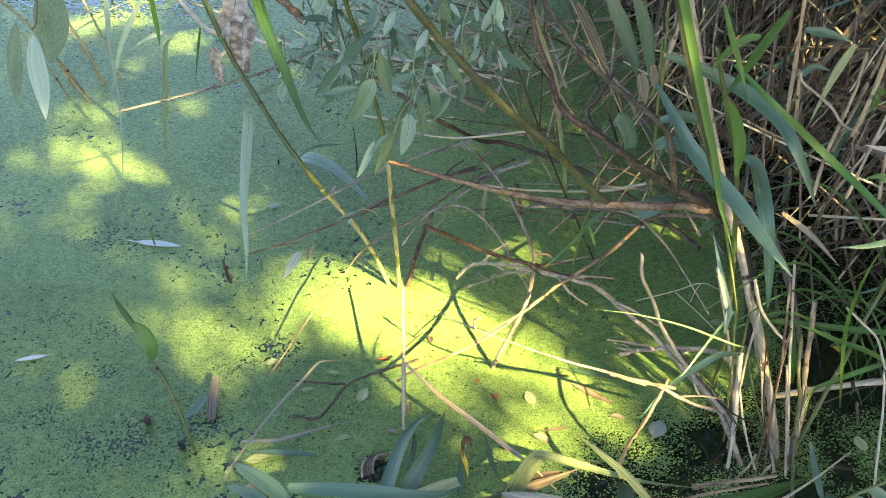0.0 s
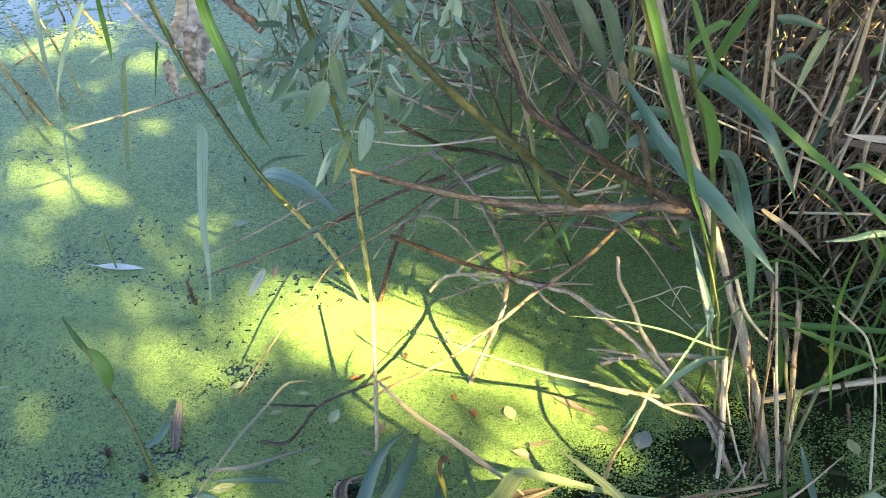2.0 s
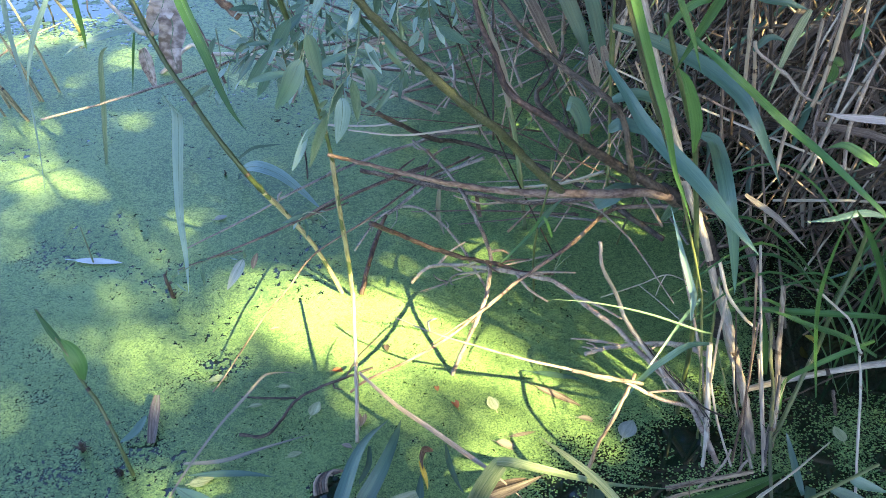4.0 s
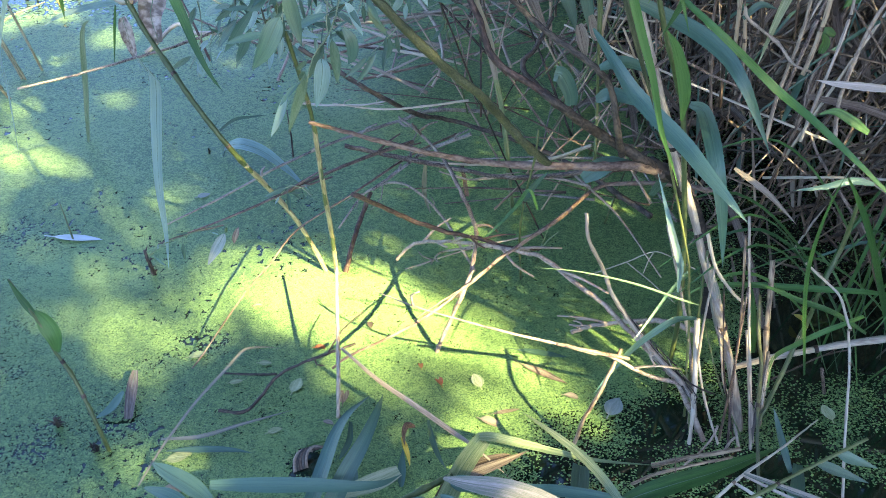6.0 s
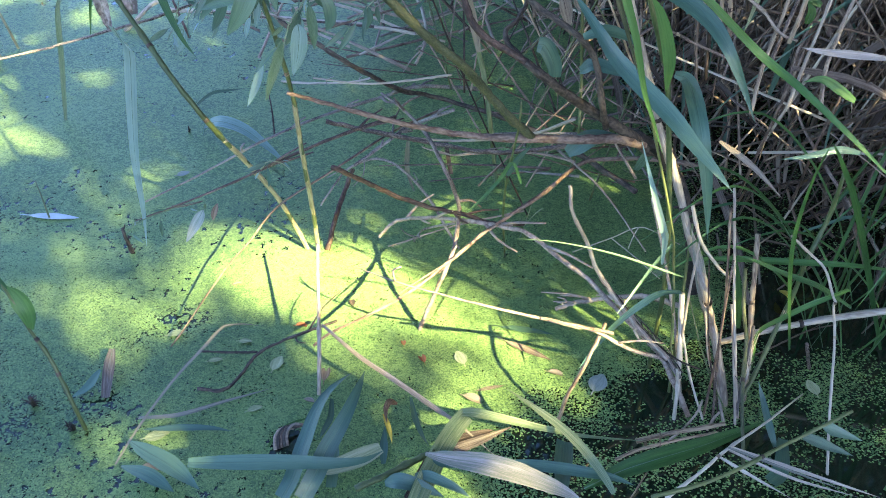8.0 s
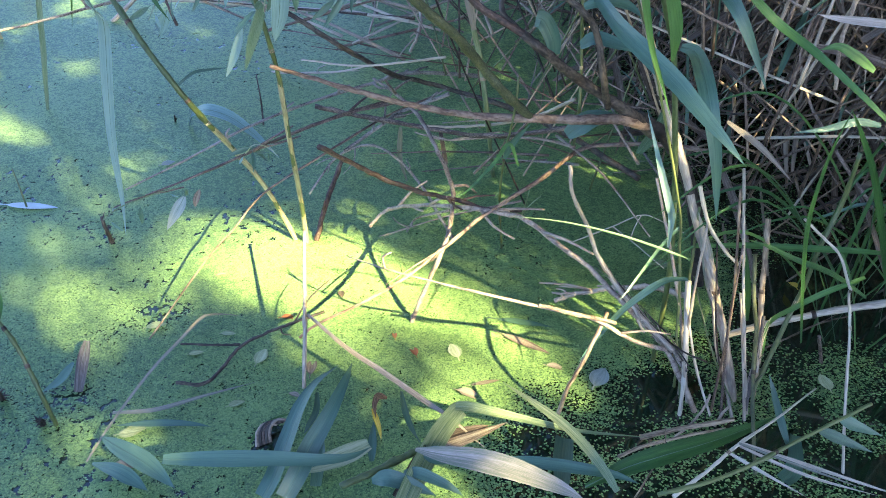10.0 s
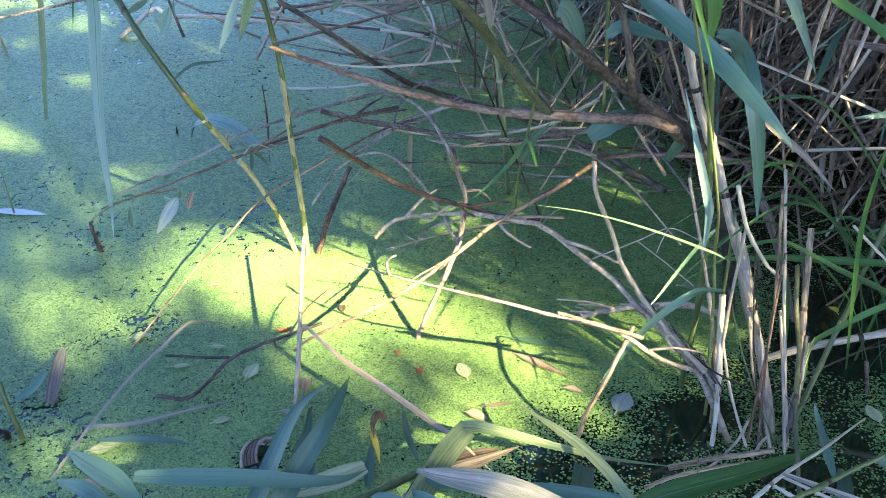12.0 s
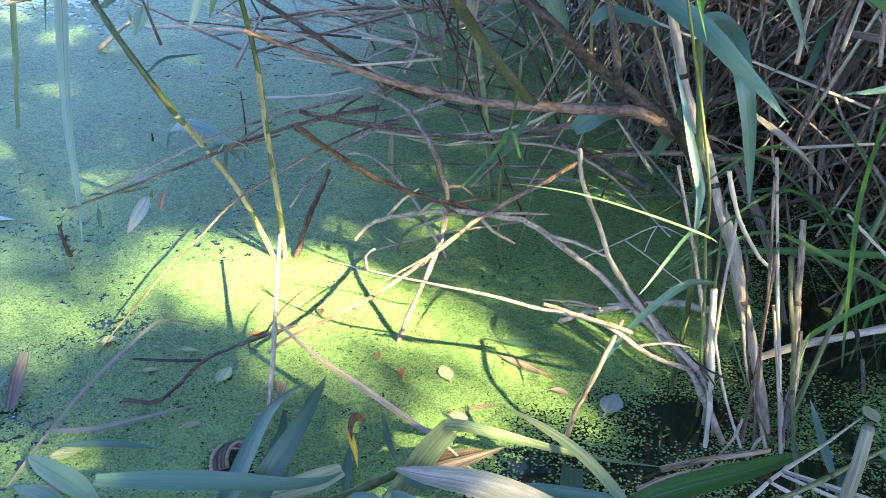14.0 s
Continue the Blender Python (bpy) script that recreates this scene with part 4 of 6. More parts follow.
blade([(0.871, 1.124, 0.020), (0.818, 1.125, 0.140), (0.674, 1.000, 0.379), (0.620, 0.970, 0.463), (0.59, 0.955, 0.504)], 0.0085, (-0.3, -0.9, 0.3), "long fresh green sedge leaf", GRASS_LEAF, TUFT, base=0.5, peak=0.4)
blade([(0.707, 1.091, 0.050), (0.621, 1.000, 0.267), (0.597, 0.980, 0.357), (0.586, 0.960, 0.446), (0.592, 0.955, 0.506)], 0.0070, (0.2, -0.9, 0.3), "long fresh green sedge leaf", GRASS_LEAF, TUFT, base=0.5, peak=0.4)
for k in range(34):
    rr = random.Random(200 + k)
    foot = Vector((rr.uniform(0.76, 0.98), rr.uniform(1.10, 1.32), 0.0))
    lean = Vector((rr.uniform(-0.30, 0.22), rr.uniform(-0.22, 0.12), 0))
    hgt = rr.uniform(0.18, 0.42)
    blade([foot, foot + lean * 0.3 + Vector((0, 0, hgt * 0.6)), foot + lean * 0.75 + Vector((0, 0, hgt)), foot + lean * 1.2 + Vector((0, 0, hgt * rr.uniform(0.6, 0.95)))], rr.uniform(0.005, 0.0085), (-lean.x, -lean.y - 0.2, 0.5), "green sedge leaf rising from a tuft", GRASS_LEAF, TUFT, base=0.6)
reed([(0.711, 0.888, -0.010), (0.718, 0.935, 0.030), (0.725, 0.985, 0.080), (0.734, 1.037, 0.130), (0.724, 1.052, 0.176), (0.722, 1.048, 0.188), (0.719, 1.052, 0.193), (0.706, 1.074, 0.225), (0.679, 1.080, 0.250), (0.646, 1.080, 0.280)], 0.0021, 0.0018, "thin bleached reed sharply bent at a node", PALE_REED, (0.55, 0.35), (), "", "dry_reed")
reed([(0.605, 1.115, 0.04), (0.64, 1.105, 0.068), (0.69, 1.10, 0.09), (0.78, 1.10, 0.115), (0.92, 1.10, 0.14)], 0.0048, 0.0058, "pale dry reed lying low over the water", PALE_REED, (0.6,), (), "", "dry_reed")
reed([(0.620, 1.018, 0.020), (0.651, 1.059, 0.050), (0.683, 1.102, 0.100), (0.696, 1.115, 0.140), (0.704, 1.125, 0.200), (0.726, 1.148, 0.260), (0.725, 1.146, 0.340)], 0.0036, 0.0030, "slender green reed stem leaning aside", REED_STEM, (0.4,))
reed([(0.414, 0.750, 0.150), (0.476, 0.769, 0.150), (0.529, 0.793, 0.150), (0.587, 0.825, 0.150), (0.642, 0.849, 0.160), (0.682, 0.865, 0.170)], 0.0026, 0.0022, "yellow-green reed stem lying across the pond's edge", REED_STEM, (0.5,),
     [([(0.642, 0.849, 0.160), (0.662, 0.849, 0.150), (0.702, 0.851, 0.130)], 0.016, (0, -0.5, 0.9), REED_LEAF, dict()),
      ([(0.617, 0.841, 0.150), (0.650, 0.845, 0.130), (0.700, 0.851, 0.100)], 0.015, (0, -0.5, 0.9), REED_LEAF, dict())], "", "reed")
reed([(0.449, 0.79, 0.092), (0.501, 0.83, 0.092), (0.545, 0.868, 0.090), (0.615, 0.925, 0.075), (0.698, 1.001, 0.050)], 0.0026, 0.0012, "pale dry stalk with stiff straight leaves", PALE_REED, (0.42,),
     [([(0.548, 0.872, 0.09), (0.619, 0.839, 0.09), (0.68, 0.811, 0.09), (0.716, 0.795, 0.09)], 0.0048, (0, -0.6, 0.8), PALE_REED, dict(base=0.7, peak=0.3)),
      ([(0.547, 0.868, 0.088), (0.615, 0.825, 0.088), (0.69, 0.797, 0.088)], 0.0044, (0, -0.6, 0.8), PALE_REED, dict(base=0.7, peak=0.3)),
      ([(0.545, 0.867, 0.094), (0.615, 0.831, 0.094), (0.676, 0.801, 0.094)], 0.0036, (0, -0.6, 0.8), GREY_STRAW, dict(base=0.7, peak=0.3)),
      ([(0.53, 0.856, 0.09), (0.564, 0.826, 0.09), (0.604, 0.793, 0.09)], 0.0046, (0, -0.6, 0.8), PALE_REED, dict(base=0.7, peak=0.3))], "", "dry_stalk")
twig([(0.662, 1.107, 0.020), (0.711, 1.127, 0.030), (0.756, 1.145, 0.040), (0.800, 1.150, 0.050)], 0.0016, 0.0012, "thin reddish dead twig over dark water", BARK_BROWN, 1)
twig([(0.755, 1.101, 0.000), (0.744, 1.099, 0.030), (0.733, 1.096, 0.060)], 0.0028, 0.0026, "short pale stub standing in dark water", TWIG_GREY)
blade([(0.643, 0.928, 0.020), (0.636, 0.952, 0.040), (0.631, 0.981, 0.060), (0.625, 0.997, 0.080)], 0.012, (0.2, -1, 0.3), "dull blue-green leaf dipping into the water", REED_LEAF)
blade([(0.613, 0.860, 0.030), (0.628, 0.872, 0.030), (0.641, 0.898, 0.030), (0.658, 0.942, 0.020)], 0.022, (0, 0, 1), "drowned dull green leaf", REED_LEAF, base=0.9, tip=0.4)

# ---- leaves by the bank ----
FORE = "reed leaves by the bank"
blade([(0.356, 0.826, 0.060), (0.404, 0.849, 0.065), (0.453, 0.865, 0.070), (0.520, 0.892, 0.065), (0.582, 0.928, 0.050), (0.629, 0.956, 0.040)], 0.026, (0, -0.3, 1), "broad green reed leaf lying low at the clump's foot", GRASS_LEAF, FORE, base=0.2, peak=0.4)
blade([(0.267, 1.010, 0.045), (0.286, 0.976, 0.060), (0.307, 0.941, 0.075), (0.336, 0.900, 0.085), (0.360, 0.858, 0.090), (0.377, 0.823, 0.090), (0.386, 0.797, 0.090)], 0.013, (0.3, -0.3, 1), "long curved green and grey reed leaf", YELLOWING, FORE, base=0.1, peak=0.6, tip=0.5, twist=40)
blade([(0.130, 0.742, 0.100), (0.151, 0.813, 0.090), (0.172, 0.869, 0.085), (0.188, 0.902, 0.083), (0.204, 0.928, 0.082)], 0.027, (0.3, -0.6, 0.8), "wide pale yellow reed leaf folded over", YELLOWING, FORE, base=0.9, peak=0.5, tip=0.15)
blade([(0.198, 0.928, 0.086), (0.219, 0.928, 0.085), (0.257, 0.922, 0.080), (0.312, 0.915, 0.070), (0.369, 0.915, 0.055), (0.459, 0.928, 0.030)], 0.014, (0.1, -0.4, 1), "folded half of a pale green reed leaf", YELLOWING, FORE, base=0.8, peak=0.15)
blade([(0.151, 0.839, 0.110), (0.182, 0.832, 0.110), (0.225, 0.824, 0.110), (0.268, 0.810, 0.110), (0.315, 0.788, 0.110), (0.345, 0.778, 0.100)], 0.028, (0.1, -0.5, 1), "broad bleached reed leaf, pinkish grey", BLEACHED, FORE, base=0.15, peak=0.5)
blade([(0.255, 0.865, 0.060), (0.300, 0.853, 0.070), (0.356, 0.840, 0.075), (0.395, 0.835, 0.070), (0.419, 0.824, 0.070)], 0.016, (0, -0.4, 1), "narrow green reed leaf", REED_LEAF, FORE)
blade([(0.346, 0.933, 0.020), (0.338, 0.890, 0.030), (0.330, 0.841, 0.040)], 0.026, (0, -0.6, 1), "blue-green reed leaf pointing at the bank", REED_LEAF, FORE, base=0.9, tip=0.3)
blade([(0.128, 0.787, 0.090), (0.162, 0.873, 0.070), (0.195, 0.904, 0.060), (0.230, 0.920, 0.055), (0.245, 0.928, 0.050)], 0.013, (0.2, -0.4, 1), "narrow dry tan reed leaf", DRY_LEAF, FORE)
blade([(0.156, 0.857, 0.070), (0.189, 0.885, 0.060), (0.230, 0.909, 0.055), (0.270, 0.935, 0.050)], 0.015, (0.2, -0.4, 1), "narrow dry tan reed leaf", DRY_LEAF, FORE)
reed([(0.065, 0.800, 0.090), (0.100, 0.820, 0.090), (0.137, 0.844, 0.090), (0.162, 0.859, 0.090)], 0.0042, 0.0042, "green reed stem by the bank", REED_STEM, (0.6,), [
     ([(0.101, 0.808, 0.090), (0.120, 0.805, 0.100), (0.151, 0.802, 0.090), (0.176, 0.796, 0.080)], 0.020, (0, -0.5, 1), REED_LEAF, dict(base=0.3)),
     ([(0.138, 0.822, 0.090), (0.157, 0.816, 0.095), (0.189, 0.807, 0.085), (0.208, 0.804, 0.070)], 0.014, (0, -0.5, 1), REED_LEAF, dict(base=0.3)),
     ([(0.159, 0.849, 0.090), (0.182, 0.845, 0.090), (0.208, 0.845, 0.080)], 0.022, (0, -0.5, 1), REED_LEAF, dict(base=0.3))], FORE)
blade([(-0.037, 0.827, 0.030), (-0.024, 0.851, 0.045), (-0.013, 0.898, 0.060), (-0.002, 0.944, 0.070), (0.013, 0.983, 0.070), (0.038, 1.020, 0.065)], 0.026, (-0.5, -0.5, 0.9), "upright blue-green reed leaf beside its twin", REED_LEAF, FORE, base=0.9, peak=0.3)
blade([(-0.011, 0.827, 0.030), (0.003, 0.852, 0.045), (0.016, 0.882, 0.060), (0.037, 0.918, 0.080), (0.053, 0.965, 0.090), (0.060, 1.002, 0.088)], 0.026, (0.4, -0.5, 0.9), "upright blue-green reed leaf beside its twin", REED_LEAF, FORE, base=0.9, peak=0.3)
blade([(0.013, 0.978, 0.055), (0.014, 0.949, 0.050), (0.006, 0.928, 0.045), (0.002, 0.920, 0.040)], 0.009, (0.3, -0.7, 0.6), "thin torn strip of reed leaf", REED_LEAF, FORE)
blade([(-0.165, 0.863, 0.055), (-0.123, 0.860, 0.060), (-0.075, 0.857, 0.065), (-0.023, 0.858, 0.065), (0.029, 0.861, 0.060), (0.068, 0.871, 0.055), (0.093, 0.891, 0.050)], 0.021, (0, -0.4, 1), "blue-green reed leaf lying across the pond's edge", REED_LEAF, FORE, base=0.6, peak=0.35)
blade([(0.004, 0.876, 0.020), (0.024, 0.881, 0.025), (0.057, 0.892, 0.030), (0.087, 0.911, 0.030)], 0.026, (0, -0.4, 1), "olive yellow fading reed leaf", YELLOWING, FORE, base=0.3, peak=0.7, tip=0.4)
blade([(0.022, 0.859, 0.010), (0.023, 0.893, 0.015), (0.025, 0.929, 0.015)], 0.016, (0, 0, 1), "drowned dull green leaf", REED_LEAF, FORE, base=0.9)
blade([(0.090, 0.903, 0.005), (0.089, 0.935, 0.010), (0.089, 0.963, 0.015)], 0.012, (0, -0.3, 1), "dull green leaf strip on the duckweed", REED_LEAF, FORE)
blade([(-0.264, 0.917, 0.030), (-0.235, 0.897, 0.035), (-0.189, 0.867, 0.040), (-0.145, 0.832, 0.040)], 0.026, (0.2, -0.3, 1), "blue-green reed leaf at the bank", REED_LEAF, FORE, base=0.15, peak=0.6)
blade([(-0.268, 0.883, 0.020), (-0.224, 0.862, 0.030), (-0.181, 0.835, 0.030)], 0.020, (0.2, -0.3, 1), "dull blue-green reed leaf at the bank", REED_LEAF, FORE, base=0.15, peak=0.6)
blade([(-0.262, 0.958, 0.006), (-0.209, 0.959, 0.010), (-0.165, 0.959, 0.010), (-0.134, 0.958, 0.006)], 0.011, (0, -0.2, 1), "narrow blue-green leaf floating on duckweed", REED_LEAF, FORE, base=0.1)
blade([(-0.284, 0.897, 0.005), (-0.259, 0.945, 0.030), (-0.214, 0.992, 0.075), (-0.177, 1.032, 0.100), (-0.157, 1.064, 0.108), (-0.146, 1.076, 0.105), (-0.127, 1.099, 0.085), (-0.112, 1.111, 0.070)], 0.0046, (0.3, -0.4, 0.9), "pale folded dry reed leaf arching over the duckweed", GREY_STRAW, FORE, base=0.6, peak=0.5)
blade([(-0.273, 0.975, 0.012), (-0.214, 0.979, 0.015), (-0.155, 1.008, 0.012), (-0.085, 1.041, 0.008)], 0.007, (0, -0.3, 1), "thin grey grass leaf lying on the duckweed", GREY_STRAW, FORE)

# ---- sprout and stubs on the open water ----
def rotten_stub(pts, r):
    """A rotten stub with a jagged top and shreds of bark hanging off it."""
    rng = random.Random(int(abs(pts[0][0]) * 1000))
    pieces = [tube_data(pts, r * 0.75, r * 0.45, 5, 7, r * 0.25, (), rng)[:3]]
    top, foot = Vector(pts[-1]), Vector(pts[0])
    for k in range(9):
        a = rng.uniform(0, 6.28)
        p = foot.lerp(top, rng.uniform(0.1, 1.0)) + Vector((math.cos(a), math.sin(a), 0)) * r * 0.6
        q = p + Vector((math.cos(a) * r * rng.uniform(0.3, 1.6), math.sin(a) * r * rng.uniform(0.3, 1.6), rng.uniform(-0.4, 1.0) * r * 1.6))
        pieces.append(tube_data([p, (p + q) / 2 + Vector((0, 0, r * 0.2)), q], r * 0.30, r * 0.08, 2, 5)[:3])
    return solo("rotten_stub", joined("rotten_stub", pieces, BARK_DARK), "dark rotten stub standing out of the duckweed", "stub", "rotten stubs in the pond")



reed([(-0.348, 0.962, -0.020), (-0.355, 0.966, 0.050), (-0.373, 0.987, 0.090), (-0.389, 1.002, 0.125), (-0.407, 1.014, 0.150), (-0.417, 1.021, 0.190), (-0.441, 1.042, 0.215), (-0.463, 1.057, 0.250)], 0.0036, 0.0020, "young reed shoot with a swollen leaf sheath", REED_STEM, (0.3, 0.5), leaves=
     [([(-0.404, 1.015, 0.150), (-0.404, 1.020, 0.180), (-0.415, 1.029, 0.200), (-0.430, 1.038, 0.210)], 0.026, (0.3, -1, 0.2), GRASS_LEAF, dict(base=0.2, peak=0.5, fold=0.4)),
      ([(-0.428, 1.034, 0.200), (-0.445, 1.043, 0.225), (-0.461, 1.052, 0.255)], 0.011, (0.3, -1, 0.2), GRASS_LEAF, dict(base=0.6))])
for pts, r in (([(-0.446, 1.012, -0.010), (-0.436, 0.997, 0.030)], 0.006), ([(-0.407, 1.382, -0.010), (-0.407, 1.374, 0.030), (-0.412, 1.380, 0.055)], 0.006), ([(-0.370, 0.967, -0.010), (-0.364, 0.955, 0.020)], 0.006),
               ([(-0.408, 1.822, -0.010), (-0.403, 1.807, 0.020)], 0.003), ([(-0.213, 1.807, -0.010), (-0.209, 1.798, 0.050), (-0.213, 1.805, 0.120)], 0.003)):
    rotten_stub(pts, r)
blade([(-0.346, 1.098, 0.030), (-0.343, 1.064, 0.020), (-0.338, 1.020, 0.004)], 0.017, (0.2, -0.6, 0.8), "grey-brown withered leaf standing on the duckweed", WITHERED, base=0.5, peak=0.5, tip=0.3)
blade([(-0.350, 1.053, 0.030), (-0.365, 1.033, 0.015), (-0.390, 1.019, 0.004)], 0.016, (-0.3, -0.5, 0.8), "green leaf half sunk in the duckweed", REED_LEAF, base=0.3)
twig([(-0.201, 1.035, 0.010), (-0.161, 1.031, 0.012), (-0.140, 1.060, 0.014), (-0.120, 1.100, 0.020), (-0.082, 1.120, 0.030), (-0.041, 1.127, 0.045), (0.004, 1.136, 0.060)], 0.0028, 0.0022, "dark crooked dead twig on the duckweed", BARK_DARK, 2)
twig([(-0.214, 1.112, 0.012), (-0.164, 1.109, 0.014), (-0.122, 1.106, 0.018)], 0.0018, 0.0022, "thin dark dead twig on the duckweed", BARK_DARK, 0)

# ---- leaves and scraps afloat ----
OVAL = leaf_shape("oval_leaf", 0.034, 0.020, FLOAT_LEAF, 0.05, 0.1)
OVAL_PALE = leaf_shape("oval_pale_leaf", 0.044, 0.029, PALE_LEAF, 0.05, 0.08)
LANCE_PALE = leaf_shape("lance_pale_leaf", 0.100, 0.020, WHITE_LEAF, 0.02, 0.05)
RUSTY = leaf_shape("rusty_leaf", 0.026, 0.012, RED_LEAF, 0.3, 0.5)
TINY = leaf_shape("tiny_leaf", 0.022, 0.011, FLOAT_LEAF, 0.1, 0.15)
BROWN = leaf_shape("brown_leaf", 0.030, 0.013, DRY_LEAF, 0.2, 0.4)
STRIP = leaf_shape("grey_strip_leaf", 0.075, 0.013, DRY_LEAF, 0.02, 0.1)
GREEN_STRIP = leaf_shape("green_strip_leaf", 0.085, 0.014, REED_LEAF, 0.02, 0.1)
GOLD = leaf_shape("gold_leaf", 0.024, 0.013, YELLOW_LEAF, 0.3, 0.3)
floating_leaf(0.206, 1.098, 20, OVAL, "pale green oval leaf floating on sunlit duckweed")
floating_leaf(-0.095, 1.081, -15, OVAL, "pale green oval leaf floating on duckweed")
floating_leaf(-0.119, 0.997, -60, TINY, "small pale leaf floating on duckweed", size=1.1)
floating_leaf(0.403, 1.044, -30, OVAL_PALE, "greyish white oval leaf floating on thin duckweed")
floating_leaf(-0.638, 1.486, -93, LANCE_PALE, "long silvery white willow leaf floating on duckweed")
floating_leaf(-0.679, 1.145, 107, LANCE_PALE, "short pale willow leaf floating on duckweed", size=0.56)
floating_leaf(0.143, 1.101, 20, RUSTY, "curled rust-red leaf on sunlit duckweed")
floating_leaf(0.109, 1.138, 10, RUSTY, "curled dark red leaf on sunlit duckweed", size=0.7)
floating_leaf(-0.074, 1.183, -80, RUSTY, "flat rust-red leaf on sunlit duckweed", size=0.9)
floating_leaf(-0.161, 1.145, -85, TINY, "small brownish leaf floating on duckweed")
floating_leaf(-0.200, 1.099, -70, TINY, "small curled pale leaf on duckweed")
floating_leaf(-0.012, 1.059, 0, BROWN, "pinkish brown withered leaf on duckweed", size=1.3)
floating_leaf(-0.021, 1.016, 60, BROWN, "purplish withered leaf scrap on duckweed", size=0.7)
floating_leaf(0.018, 1.233, 15, BROWN, "brown withered leaf scrap on sunlit duckweed", size=0.8)
floating_leaf(-0.201, 1.284, -60, BROWN, "small brown leaf scrap on sunlit duckweed", size=0.7)
floating_leaf(-0.258, 0.944, -75, OVAL, "pale curled leaf on duckweed", size=0.9)
floating_leaf(-0.280, 1.156, -65, TINY, "pale leaf scrap on duckweed", size=1.4)
floating_leaf(0.268, 1.186, -100, GREEN_STRIP, "blue-green leaf strip floating on duckweed")
floating_leaf(0.274, 1.152, -120, STRIP, "grey leaf strip floating on duckweed", size=1.1)
floating_leaf(0.338, 1.085, -100, BROWN, "purplish grey leaf scrap on duckweed", size=0.9)
floating_leaf(0.224, 1.043, -75, STRIP, "grey withered leaf on the dark water", size=0.6)
floating_leaf(0.204, 1.033, -110, BROWN, "brown withered leaf scrap on the dark water", size=1.2)
floating_leaf(0.762, 1.252, 10, GOLD, "bright yellow leaf among the reeds", z=0.02)
floating_leaf(0.746, 1.041, 5, OVAL, "yellow-green leaf floating on dark water")
floating_leaf(-0.250, 0.952, -80, OVAL, "pale curled leaf on duckweed", size=0.8)
floating_leaf(-0.248, 0.893, -85, BROWN, "purplish withered leaf on duckweed", size=1.1)
floating_leaf(0.545, 1.331, -90, OVAL, "yellow-green leaf under the branches")
blade([(0.087, 0.972, 0.030), (0.093, 0.955, 0.030), (0.098, 0.943, 0.022), (0.101, 0.933, 0.012)], 0.008, (0.4, -0.6, 0.7), "curled brown leaf with a yellow edge", YELLOW_LEAF, base=0.4)
blade([(0.106, 0.992, 0.030), (0.094, 0.986, 0.040), (0.090, 0.970, 0.040), (0.093, 0.955, 0.030)], 0.010, (0.4, -0.6, 0.7), "curled dark brown withered leaf", BARK_BROWN, base=0.3)
blade([(0.125, 1.005, 0.030), (0.131, 0.970, 0.030), (0.142, 0.937, 0.030), (0.154, 0.907, 0.040)], 0.010, (0.4, -0.6, 0.7), "small drooping blue-green leaf", REED_LEAF, base=0.3)

# ---- fine stalks round the foot of the clump ----
for k in range(10):
    rr = random.Random(600 + k)
    knot = ((0.600, 1.00), (0.535, 1.03), (0.575, 0.985))[k % 3]
    foot = Vector((knot[0] + rr.uniform(-0.016, 0.016), knot[1] + rr.uniform(-0.02, 0.02), -0.01))
    top = Vector((foot.x + rr.uniform(-0.10, 0.03), foot.y + rr.uniform(0.03, 0.14), rr.uniform(0.12, 0.34)))
    mid = (foot + top) / 2 + Vector((rr.uniform(-0.012, 0.012), rr.uniform(-0.012, 0.012), 0))
    r = rr.uniform(0.0012, 0.0026)
    reed([foot, mid, top], r, r * 0.8, "thin dry stalk in a dense clump at the water's edge", (PALE_REED, PALE_REED, TWIG_GREY, DRY_REED, REED_STEM)[k % 5], (0.5,) if k % 2 else (), (), CLUMP, "dry_reed")

# ---- a ridged scrap of wood in a hole among the duckweed ----
scrap = thing("wood_scrap", "ridged purplish grey scrap of wood half sunk in the duckweed", "wood scrap", at=(-0.050, 0.945, 0.0))
for k in range(5):
    a0 = Vector(scrap.location) + Vector((0.004 * k, 0.002 * k, 0.004))
    v, f, u, _ = tube_data([a0 + Vector((-0.016, -0.016, -0.004)), a0 + Vector((-0.018, -0.002, 0.006)), a0 + Vector((-0.010, 0.012, 0.010)), a0 + Vector((0.006, 0.016, 0.004))], 0.0026, 0.0018, 4, 6, 0.0004, (), RNG)
    part("ridge", mesh_of("ridge", v, f, u, (TWIG_GREY, WITHERED)[k % 2]), scrap)
blade([(-0.077, 0.930, 0.004), (-0.064, 0.952, 0.012), (-0.041, 0.970, 0.014), (-0.018, 0.983, 0.008)], 0.005, (0.3, -0.4, 0.8), "thin dark green leaf arched over the wood scrap", GRASS_LEAF)
# ---- leafy willow shoots over the open water ----
SHOOT_LEAVES = [leaf_shape("shoot_leaf", 0.050, 0.0115, WILLOW_LEAF, 0.12, 0.2), leaf_shape("shoot_leaf", 0.048, 0.0095, REED_LEAF, 0.2, 0.3), leaf_shape("shoot_leaf", 0.028, 0.0105, WILLOW_LEAF, 0.05, 0.15), leaf_shape("shoot_leaf", 0.034, 0.0115, REED_PALE, 0.15, 0.2)]


